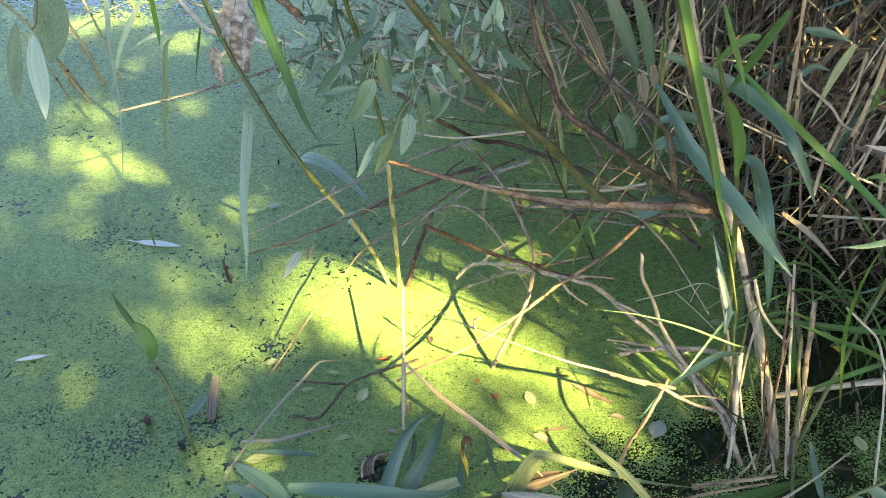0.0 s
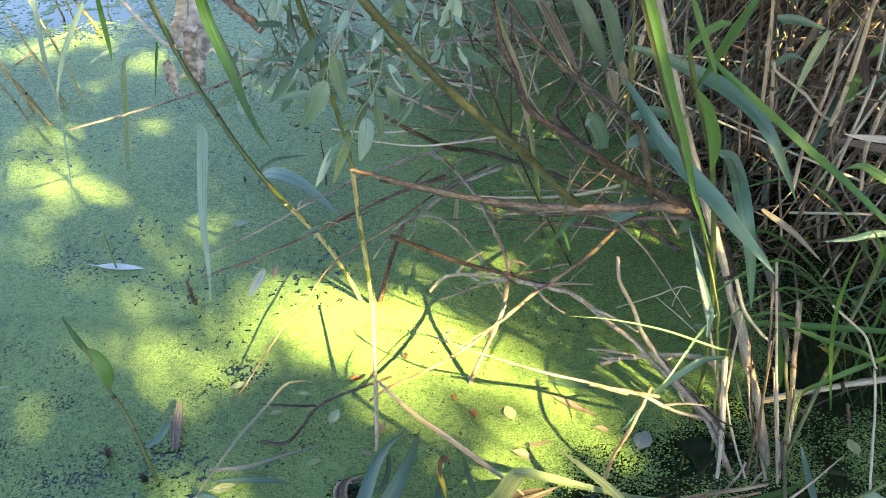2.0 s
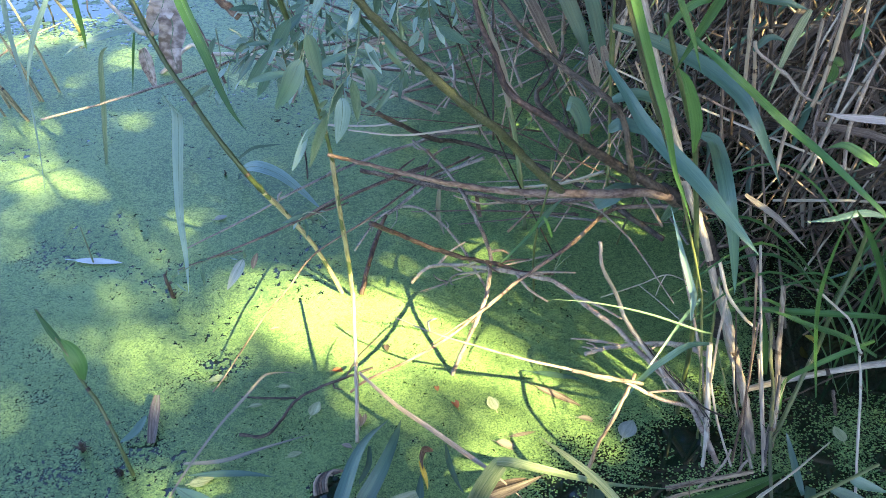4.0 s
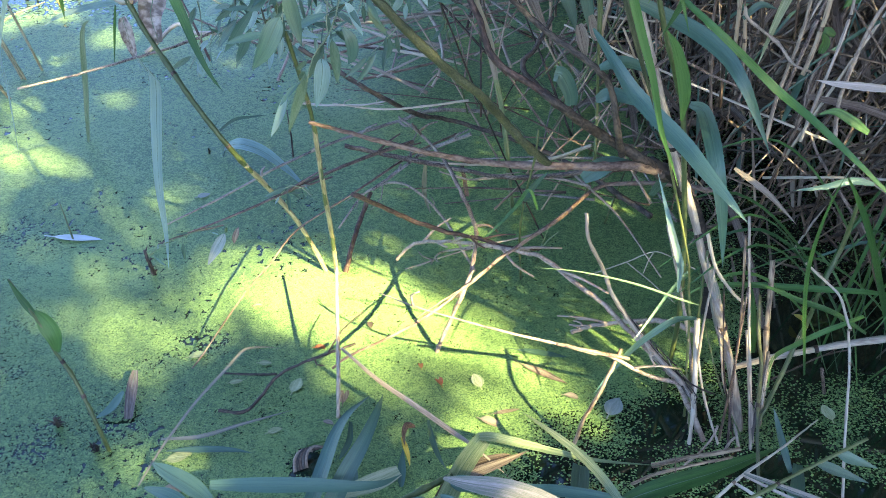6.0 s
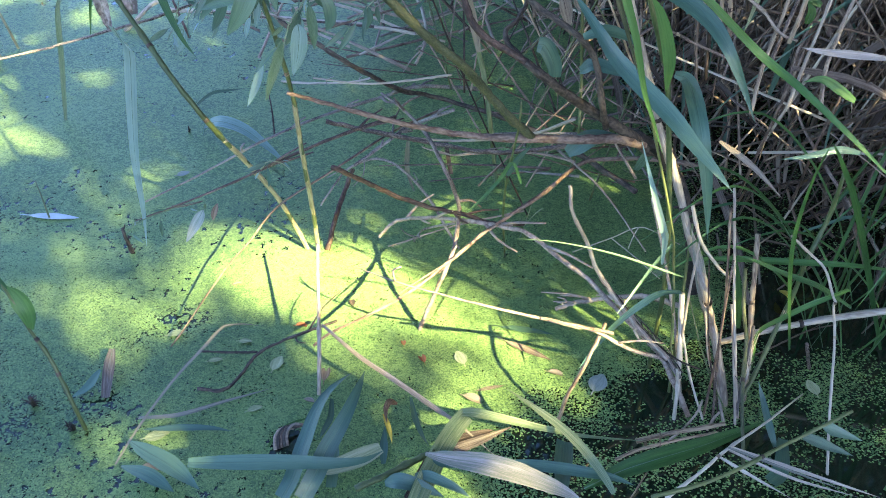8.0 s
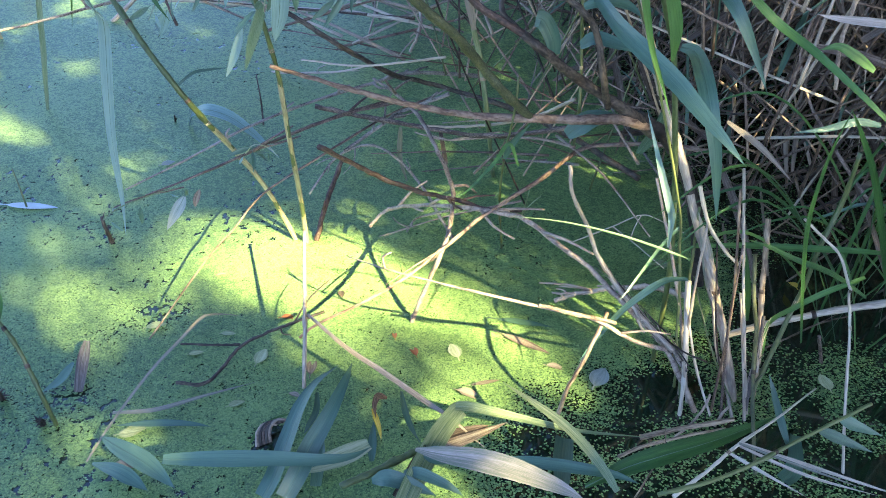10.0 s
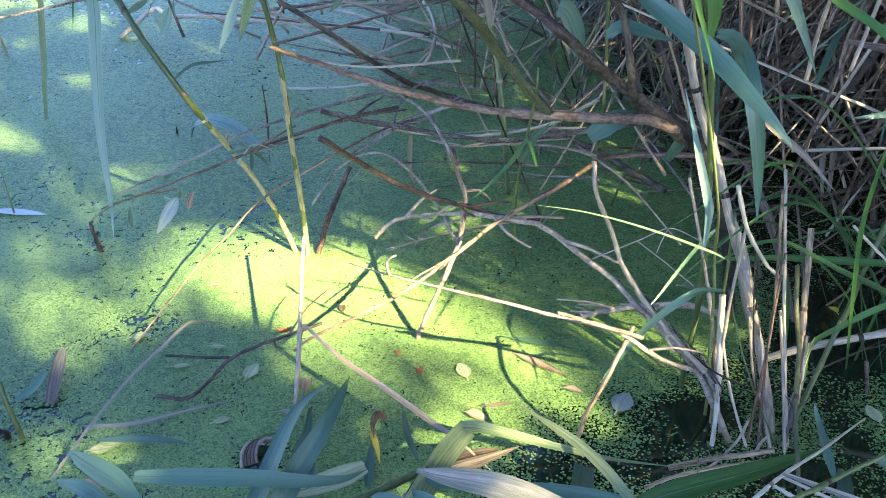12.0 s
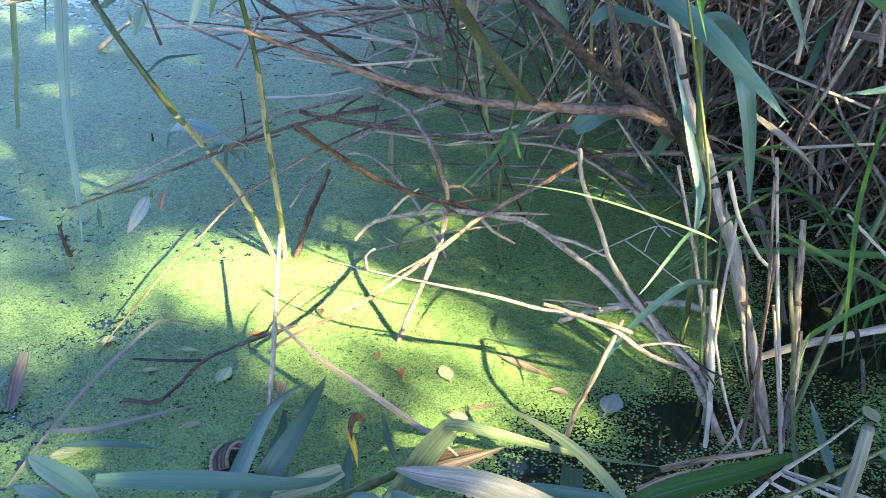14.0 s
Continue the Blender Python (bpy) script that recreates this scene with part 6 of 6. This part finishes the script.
def litter(name, count, seed, mat, label, zmax, width, length, flat):
    """Countless broken reeds and leaves lying through the thicket."""
    rr = random.Random(seed)
    pieces = []
    for k in range(count):
        x, y = thicket_place(rr)
        p = Vector((x, y, rr.uniform(0.0, zmax)))
        a, e = rr.uniform(0, 6.28), rr.uniform(-flat, flat)
        if rr.random() < 0.7 and not width:
            a, e = rr.gauss(0.5, 0.9), rr.uniform(0.6, 1.45)
        d = Vector((math.cos(a) * math.cos(e), math.sin(a) * math.cos(e), math.sin(e)))
        ln = rr.uniform(*length)
        end = p + d * ln
        if end.y < 1.2 or end.x < (0.64 if end.y < 1.5 else 0.34):
            d = Vector((-d.x, -d.y, d.z))
        if width:
            bend = Vector((0, 0, -ln * rr.uniform(0, 0.35)))
            pieces.append(blade_data([p, p + d * ln * 0.5 - bend * 0.3, p + d * ln + bend], rr.uniform(*width), (rr.uniform(-0.6, 0.6), -0.5, 0.8), 0.3, 3))
        else:
            r = rr.uniform(0.0011, 0.0030)
            bow = Vector((rr.uniform(-1, 1), rr.uniform(-1, 1), rr.uniform(-1, 1))) * ln * 0.08
            v, f, u, _ = tube_data([p, p + d * ln * 0.5 + bow, p + d * ln], r, r * 0.7, 2, 5)
            pieces.append((v, f, u))
    tagged(new(name, joined(name, pieces, mat)), label, "reeds", kind="stuff")


litter("reed_litter", 1500, 5, DRY_REED, "tangle of broken brown reeds through the thicket", 0.45, None, (0.3, 1.0), 1.2)
litter("reed_litter", 600, 6, TWIG_GREY, "tangle of broken greyish reeds through the thicket", 0.5, None, (0.2, 0.7), 0.8)
litter("reed_litter", 240, 9, PALE_REED, "scattered bleached reeds through the thicket", 0.55, None, (0.3, 0.9), 1.2)
litter("leaf_litter", 800, 7, DRY_LEAF, "tangle of withered reed leaves through the thicket", 0.6, (0.006, 0.02), (0.12, 0.4), 1.2)
litter("green_leaves", 420, 8, REED_LEAF, "scattered green reed leaves through the thicket", 0.8, (0.004, 0.014), (0.15, 0.45), 1.3)


def reed_stand():
    """Tall dense reeds added out of view beyond the thicket; they block sky light."""
    rr = random.Random(77)
    stems, leaves = [], []
    for k in range(900):
        if k % 2:
            x, y = rr.uniform(1.45, 3.2), rr.uniform(1.6, 4.6)
        else:
            x, y = rr.uniform(-0.1, 3.2), rr.uniform(3.5, 4.6)
        if x < 0.75 + 0.5 * y and y < 3.4:
            continue
        p, h = Vector((x, y, -0.05)), rr.uniform(1.8, 3.0)
        tip = p + Vector((rr.uniform(-0.3, 0.3), rr.uniform(-0.3, 0.3), h))
        v, f, u, _ = tube_data([p, (p + tip) / 2 + Vector((rr.uniform(-0.05, 0.05), 0, 0)), tip], 0.0045, 0.003, 2, 5)
        stems.append((v, f, u))
        for j in range(6):
            q = p + (tip - p) * rr.uniform(0.2, 1.0)
            s = Vector((rr.uniform(-1, 1), rr.uniform(-1, 1), 0)).normalized()
            ln = rr.uniform(0.25, 0.5)
            leaves.append(blade_data([q, q + s * ln * 0.4 + Vector((0, 0, ln * 0.35)), q + s * ln + Vector((0, 0, -ln * 0.1))], rr.uniform(0.015, 0.028), (0, 0, 1), 0.3, 3))
    tagged(new("tall_reeds", joined("tall_reeds", stems, DRY_REED)), "unseen dense stand of tall reeds added behind the thicket", "reeds", kind="stuff")
    tagged(new("tall_reed_leaves", joined("tall_reed_leaves", leaves, REED_LEAF)), "green leaves of the unseen tall reeds added behind the thicket", "reeds", kind="stuff")


reed_stand()


def shading_reeds():
    """Tall reeds added through the thicket, leafy only high out of view, blocking sky."""
    rr = random.Random(78)
    stems, leaves = [], []
    for k in range(520):
        beside = k >= 380
        x, y = (rr.uniform(1.0, 2.4), rr.uniform(0.72, 1.75)) if beside else (rr.uniform(0.80, 3.2), rr.uniform(1.6, 4.4))
        if x < (0.72 + 0.47 * y if beside else 0.62 + 0.12 * y):
            continue
        p, h = Vector((x, y, -0.05)), rr.uniform(2.0, 3.1)
        tip = p + Vector((rr.uniform(-0.3, 0.2), rr.uniform(-0.3, 0.3), h))
        v, f, u, _ = tube_data([p, (p + tip) / 2 + Vector((rr.uniform(-0.05, 0.05), 0, 0)), tip], 0.0036, 0.0024, 2, 5)
        stems.append((v, f, u))
        for j in range(7):
            q = p + (tip - p) * rr.uniform(0.22 if beside else 0.5, 1.0)
            s = Vector((rr.uniform(-1, 1), rr.uniform(-1, 1), 0)).normalized()
            ln = rr.uniform(0.3, 0.55)
            leaves.append(blade_data([q, q + s * ln * 0.4 + Vector((0, 0, ln * 0.35)), q + s * ln + Vector((0, 0, ln * 0.1))], rr.uniform(0.018, 0.032), (0, 0, 1), 0.3, 3))
    tagged(new("living_reeds", joined("living_reeds", stems, DRY_REED)), "stems of tall reeds added to carry shading leaves over the thicket", "reeds", kind="stuff")
    tagged(new("living_reed_leaves", joined("living_reed_leaves", leaves, REED_LEAF)), "unseen green reed tops added over the thicket to shade it", "reeds", kind="stuff")


shading_reeds()

# ---- single stalks and leaves that stand out in the thicket ----


def thicket_reed(pts, r, tone):
    reed(pts, r * 0.72, r * 0.6, "long dry reed standing out in the thicket", tone, (0.5,), (), "long reeds of the thicket", "dry_reed")


thicket_reed([(0.544, 1.250, 0.488), (0.538, 1.250, 0.549), (0.531, 1.250, 0.606), (0.521, 1.250, 0.683)], 0.0042, DRY_REED)
thicket_reed([(0.568, 1.270, 0.468), (0.559, 1.270, 0.522), (0.550, 1.270, 0.565)], 0.0040, DRY_REED)
thicket_reed([(0.594, 1.300, 0.508), (0.580, 1.300, 0.569), (0.566, 1.300, 0.650)], 0.0042, DRY_REED)
thicket_reed([(0.599, 1.150, 0.528), (0.604, 1.150, 0.565), (0.607, 1.150, 0.619), (0.607, 1.150, 0.704)], 0.0044, DRY_REED)
thicket_reed([(0.597, 1.100, 0.460), (0.617, 1.120, 0.557), (0.631, 1.140, 0.608), (0.630, 1.150, 0.676), (0.630, 1.160, 0.707)], 0.0032, PALE_REED)
thicket_reed([(0.525, 1.200, 0.596), (0.534, 1.200, 0.579), (0.573, 1.190, 0.553), (0.596, 1.180, 0.529), (0.618, 1.170, 0.522)], 0.0030, TWIG_GREY)
thicket_reed([(0.556, 1.300, 0.403), (0.541, 1.300, 0.525), (0.535, 1.300, 0.585), (0.526, 1.300, 0.650)], 0.0040, DRY_REED)
thicket_reed([(0.524, 1.200, 0.395), (0.513, 1.220, 0.459), (0.505, 1.250, 0.549), (0.516, 1.300, 0.602)], 0.0034, DRY_REED)
thicket_reed([(0.415, 1.200, 0.505), (0.446, 1.200, 0.526), (0.504, 1.200, 0.501), (0.555, 1.200, 0.479)], 0.0030, TWIG_GREY)
thicket_reed([(0.603, 1.200, 0.471), (0.623, 1.220, 0.538), (0.647, 1.250, 0.598), (0.661, 1.280, 0.642)], 0.0036, TWIG_GREY)
thicket_reed([(0.575, 1.150, 0.428), (0.587, 1.180, 0.482), (0.605, 1.200, 0.556), (0.613, 1.220, 0.619)], 0.0040, DRY_REED)
thicket_reed([(0.667, 1.150, 0.429), (0.655, 1.150, 0.499), (0.664, 1.150, 0.589), (0.678, 1.150, 0.634)], 0.0040, TWIG_GREY)
thicket_reed([(0.312, 1.450, 0.433), (0.307, 1.450, 0.503), (0.305, 1.450, 0.596)], 0.0038, TWIG_GREY)
thicket_reed([(0.356, 1.250, 0.531), (0.351, 1.250, 0.590), (0.343, 1.250, 0.668)], 0.0028, REED_STEM)
thicket_reed([(0.382, 1.400, 0.468), (0.388, 1.400, 0.516), (0.402, 1.420, 0.571), (0.405, 1.420, 0.607)], 0.0050, DRY_REED)


def thicket_leaf(pts, w, mat, label):
    blade(pts, w, (0.2, -0.9, 0.5), label, mat, "leaves in the thicket")


thicket_leaf([(0.700, 1.100, 0.532), (0.660, 1.100, 0.536), (0.620, 1.100, 0.540), (0.594, 1.100, 0.545)], 0.010, BLEACHED, "bleached reed leaf lying across the thicket")
thicket_leaf([(0.585, 1.200, 0.638), (0.576, 1.200, 0.612), (0.567, 1.200, 0.572), (0.558, 1.200, 0.514)], 0.013, YELLOWING, "split fading reed leaf in the thicket")
thicket_leaf([(0.364, 1.050, 0.746), (0.383, 1.050, 0.702), (0.401, 1.050, 0.666), (0.418, 1.050, 0.622)], 0.008, GRASS_LEAF, "narrow green reed leaf over the thicket")
thicket_leaf([(0.429, 1.100, 0.688), (0.412, 1.100, 0.684), (0.392, 1.100, 0.665), (0.378, 1.100, 0.637)], 0.010, GRASS_LEAF, "narrow green reed leaf over the thicket")
thicket_leaf([(0.455, 1.100, 0.722), (0.435, 1.100, 0.679), (0.419, 1.100, 0.641), (0.400, 1.100, 0.597)], 0.013, GRASS_LEAF, "narrow green reed leaf over the thicket")
thicket_leaf([(0.534, 1.250, 0.634), (0.565, 1.250, 0.630), (0.605, 1.250, 0.618)], 0.013, REED_LEAF, "blue-green reed leaf in the thicket")
thicket_leaf([(0.543, 1.250, 0.561), (0.561, 1.250, 0.580), (0.586, 1.250, 0.574)], 0.010, REED_LEAF, "blue-green reed leaf in the thicket")
thicket_leaf([(0.280, 1.400, 0.614), (0.305, 1.400, 0.570), (0.331, 1.400, 0.515), (0.344, 1.400, 0.477)], 0.026, REED_LEAF, "dark blue-green reed leaf behind the limbs")
thicket_leaf([(0.322, 1.400, 0.614), (0.344, 1.400, 0.561), (0.360, 1.400, 0.506), (0.373, 1.400, 0.458)], 0.024, REED_LEAF, "dark blue-green reed leaf behind the limbs")
thicket_leaf([(0.242, 1.500, 0.559), (0.268, 1.500, 0.516), (0.294, 1.500, 0.466), (0.311, 1.500, 0.435)], 0.018, DRY_LEAF, "broad torn pinkish reed sheath")
thicket_leaf([(0.339, 1.350, 0.510), (0.348, 1.350, 0.482), (0.356, 1.350, 0.454)], 0.020, DRY_LEAF, "withered brown leaf cluster")
thicket_leaf([(0.355, 1.350, 0.524), (0.367, 1.350, 0.492), (0.374, 1.350, 0.501)], 0.016, DRY_LEAF, "withered brown leaf cluster")
thicket_leaf([(0.652, 1.050, 0.501), (0.627, 1.050, 0.517), (0.604, 1.050, 0.529), (0.585, 1.050, 0.525)], 0.012, GRASS_LEAF, "bright green reed leaf at the thicket's edge")
thicket_leaf([(0.652, 1.000, 0.461), (0.624, 1.000, 0.465), (0.593, 1.000, 0.456), (0.560, 1.000, 0.451)], 0.009, REED_LEAF, "blue-green sedge leaf at the thicket's edge")
thicket_leaf([(0.682, 1.300, 0.490), (0.683, 1.300, 0.508), (0.675, 1.300, 0.521)], 0.016, GRASS_LEAF, "small yellow-green leaf in the thicket")
thicket_leaf([(0.695, 1.300, 0.517), (0.681, 1.300, 0.524), (0.670, 1.300, 0.521)], 0.012, GRASS_LEAF, "small yellow-green leaf in the thicket")
thicket_leaf([(0.715, 1.300, 0.573), (0.704, 1.300, 0.569), (0.694, 1.300, 0.556)], 0.014, GRASS_LEAF, "small yellow-green leaf in the thicket")
reed([(0.280, 1.611, 0.000), (0.251, 1.450, 0.232), (0.238, 1.440, 0.320), (0.221, 1.420, 0.401), (0.205, 1.400, 0.477), (0.181, 1.380, 0.551), (0.158, 1.360, 0.620)], 0.0045, 0.0042, "yellowish dead reed with torn sheaths", YELLOWING, (0.3, 0.55), [([(0.224, 1.410, 0.391), (0.210, 1.390, 0.462), (0.194, 1.370, 0.519), (0.182, 1.360, 0.564)], 0.014, (0, -1, 0.2), DRY_LEAF, dict(fold=0.5))])

# ---- fine dead twigs round the shrub ----
for k in range(15):
    rr = random.Random(400 + k)
    foot = Vector((rr.uniform(0.30, 0.60), rr.uniform(1.32, 1.75), rr.uniform(0.02, 0.22)))
    a = rr.gauss(2.7, 0.9)
    ln = rr.uniform(0.18, 0.55)
    end = foot + Vector((math.cos(a), math.sin(a) * 0.8, rr.uniform(-0.3, 0.55))) * ln
    end.z = max(end.z, 0.0)
    mid = (foot + end) / 2 + Vector((rr.uniform(-1, 1), rr.uniform(-1, 1), rr.uniform(-0.6, 1))) * ln * 0.018
    twig([foot, mid, end], rr.uniform(0.0014, 0.0030), rr.uniform(0.0006, 0.0012), "fine dead twig spreading low from the shrub", (TWIG_GREY, BARK_BROWN, SPECKLED, TWIG_GREY)[k % 4], k % 3, "fine dead twigs round the shrub")
for k in range(44):
    rr = random.Random(800 + k)
    foot = Vector((rr.uniform(0.16, 0.62), rr.uniform(1.38, 2.1), rr.uniform(0.0, 0.25)))
    ln = rr.uniform(0.25, 0.65)
    end = foot + Vector((rr.uniform(-0.55, 0.55), rr.uniform(-0.25, 0.25), rr.uniform(0.25, 1.0))).normalized() * ln
    mid = (foot + end) / 2 + Vector((rr.uniform(-1, 1), rr.uniform(-1, 1), rr.uniform(-1, 1))) * ln * 0.018
    twig([foot, mid, end], rr.uniform(0.0014, 0.0032), rr.uniform(0.0007, 0.0016), "thin dead shoot rising behind the shrub's limbs", (TWIG_GREY, DRY_REED, BARK_DARK, REED_STEM, DRY_REED, TWIG_GREY)[k % 6], k % 3, "thin dead shoots behind the shrub")
# dark colour stands in for the deep shade between the thicket's reeds
litter("dark_reed_litter", 900, 15, BARK_DARK, "tangle of dark reeds that deepen the thicket's shade", 0.5, None, (0.3, 0.9), 1.2)

# ---- wiry stalks and shreds beside the clump ----
def wire(pts, r, label, mat=None):
    return twig(pts, r, r * 0.7, label, mat or PALE_REED, 0, "wiry stalks beside the clump", "dry_stalk", 0.0003)


wire([(0.400, 1.330, 0.050), (0.455, 1.295, 0.109), (0.496, 1.287, 0.138), (0.530, 1.283, 0.128), (0.570, 1.278, 0.108)], 0.0012, "thin bent pale stalk beside the clump")
wire([(0.455, 1.295, 0.109), (0.485, 1.255, 0.104), (0.521, 1.203, 0.097)], 0.0011, "thin straight pale stalk beside the clump")
wire([(0.496, 1.287, 0.138), (0.488, 1.283, 0.120), (0.480, 1.270, 0.105)], 0.0011, "thin hanging pale stalk beside the clump")
blade([(0.480, 1.055, 0.285), (0.471, 1.047, 0.281), (0.445, 1.015, 0.277), (0.418, 0.980, 0.267), (0.400, 0.958, 0.258), (0.389, 0.947, 0.252)], 0.0042, (0.2, -0.6, 0.8), "narrow green grass leaf beside the clump", REED_LEAF, base=0.5, peak=0.3)


def shaggy_branch(points, count, spread, label, seed):
    """A dead branch whose bark has frayed into a bundle of fibres."""
    rng = random.Random(seed)
    path = smooth_path(points, 4)
    n = len(path) - 1
    pieces = []
    for k in range(count):
        i = rng.randrange(0, n - 3)
        j = min(n, i + rng.randrange(3, 9))
        off = Vector((rng.gauss(0, 1), rng.gauss(0, 1), rng.gauss(0, 1))) * spread
        fray = Vector((rng.gauss(0, 1), rng.gauss(0, 1), rng.gauss(0, 0.6))) * spread * 1.5
        r = rng.uniform(0.0006, 0.0018)
        pieces.append(tube_data([path[i] + off, path[(i + j) // 2] + off * 0.8, path[j] + off * 0.6 + fray], r, r * 0.5, 3, 5)[:3])
    ob = thing("dead_branch", label, "branch", "frayed branches by the clump", points[0])
    part("core", mesh_of("core", *tube_data(points, spread * 0.7, spread * 0.5, 4, 7, spread * 0.25, (), rng)[:3], WITHERED), ob)
    tagged(part("frayed_bark", joined("frayed_bark", pieces, FIBRE), ob), kind="stuff")


shaggy_branch([(0.520, 1.018, 0.062), (0.505, 1.035, 0.080), (0.490, 1.052, 0.092), (0.472, 1.070, 0.105), (0.438, 1.101, 0.135), (0.405, 1.117, 0.175)], 40, 0.0040, "frayed grey-brown dead branch leaning into the clump", 31)
shaggy_branch([(0.610, 1.000, 0.005), (0.612, 1.012, 0.040), (0.618, 1.030, 0.080), (0.624, 1.060, 0.130)], 10, 0.005, "bundle of frayed tan reed shreds at the clump's foot", 33)

# ---- a cut reed by the bank and a thin stub afloat ----
reed([(0.330, 0.395, -0.080), (0.322, 0.405, 0.200), (0.312, 0.420, 0.480), (0.308, 0.424, 0.572)], 0.0021, 0.0018, "grey dry reed cut off close to the bank", GREY_STRAW, (0.6,), (), "", "dry_reed")
reed([(-0.591, 1.472, -0.010), (-0.606, 1.495, 0.030), (-0.622, 1.520, 0.062)], 0.0022, 0.0010, "thin green stub piercing a floating leaf", REED_STEM)

# ---- dead twigs low over the far water ----
for k in range(64):
    rr = random.Random(1300 + k)
    foot = Vector((rr.uniform(-0.45, 0.65), rr.uniform(1.95, 2.9), rr.uniform(0.0, 0.16)))
    a = rr.choice((0.2, 2.9, 0.5, 2.6, 1.6)) + rr.gauss(0, 0.3)
    ln = rr.uniform(0.25, 0.75)
    end = foot + Vector((math.cos(a), math.sin(a) * 0.4, rr.uniform(-0.05, 0.40))) * ln
    mid = (foot + end) / 2 + Vector((rr.uniform(-1, 1), rr.uniform(-1, 1), rr.uniform(-0.3, 1))) * ln * 0.06
    twig([foot, mid, end], rr.uniform(0.0018, 0.0050), rr.uniform(0.0009, 0.0020), "dead twig spreading low over the far water", (PALE_REED, TWIG_GREY, SPECKLED, BARK_BROWN, TWIG_GREY)[k % 5], k % 4, "dead twigs over the far water")
blade([(-0.228, 1.296, 0.158), (-0.236, 1.290, 0.145), (-0.247, 1.282, 0.128), (-0.259, 1.272, 0.108)], 0.018, (0.3, -0.9, 0.4), "pale withered leaf hanging from a thin twig", PALE_LEAF, "", "withered_leaf", oval=True, fold=0.3)
blade([(-0.205, 1.305, 0.165), (-0.212, 1.300, 0.150), (-0.216, 1.297, 0.135)], 0.010, (0.3, -0.9, 0.4), "small curled leaf hanging from a thin twig", DRY_LEAF, "", "withered_leaf", oval=True, fold=0.3)
floating_leaf(-0.387, 1.632, -55, OVAL_PALE, "small pale leaf floating on duckweed", size=0.65)

wire([(0.421, 0.833, 0.03), (0.445, 0.867, 0.03), (0.473, 0.909, 0.03), (0.472, 0.92, 0.06)], 0.0012, "thin tan stalk curved over the dark water", DRY_REED)
thicket_leaf([(0.58, 1.248, 0.328), (0.635, 1.236, 0.291), (0.689, 1.224, 0.241)], 0.010, DRY_LEAF, "long tan dry reed leaf leaning through the clump")
thicket_leaf([(0.546, 1.322, 0.264), (0.541, 1.242, 0.293), (0.536, 1.162, 0.31)], 0.008, DRY_LEAF, "tan dry reed leaf bent behind the clump")
twig([(-0.214, 1.464, 0.523), (-0.24, 1.464, 0.549), (-0.266, 1.464, 0.574), (-0.308, 1.464, 0.614)], 0.0075, 0.0065, "stout reddish brown dead branch leaning from the far water", BARK_BROWN, 1, name="dead_branch")

# ---- single twigs in the tangle under the limb ----
blade([(0.103, 1.508, 0.167), (0.099, 1.545, 0.081), (0.112, 1.598, -0.018)], 0.010, (0.2, -1, 0.3), "pale grey strip of leaf hanging from the limb", GREY_STRAW, "", "withered_leaf", base=0.6, peak=0.3)
blade([(0.173, 1.749, 0.02), (0.183, 1.661, 0.01), (0.189, 1.651, -0.034)], 0.010, (0.2, -1, 0.3), "brown strip of leaf hanging from the limb", DRY_LEAF, "", "withered_leaf", base=0.8, peak=0.4, tip=0.6)
twig([(0.131, 1.448, 0.191), (0.183, 1.413, 0.197), (0.264, 1.412, 0.204), (0.339, 1.406, 0.205), (0.397, 1.394, 0.197)], 0.0014, 0.0028, "long thin grey twig low under the limb", TWIG_GREY, 3)
wire([(0.316, 1.484, -0.064), (0.315, 1.369, 0.078), (0.311, 1.257, 0.205)], 0.0011, "thin dry weed stalk standing in the duckweed", YELLOWING)
wire([(0.315, 1.369, 0.078), (0.329, 1.369, 0.1), (0.345, 1.373, 0.114)], 0.0008, "side shoot of a thin dry weed", YELLOWING)
twig([(0.116, 1.409, 0.009), (0.136, 1.364, 0.071), (0.189, 1.297, 0.135)], 0.0016, 0.0026, "short forked end of a grey dead branch", SPECKLED, 3)
twig([(0.013, 1.413, 0.173), (0.078, 1.483, 0.189), (0.103, 1.527, 0.186), (0.189, 1.543, 0.215)], 0.0030, 0.0036, "dark speckled twig slanting under the limb", SPECKLED, 6)
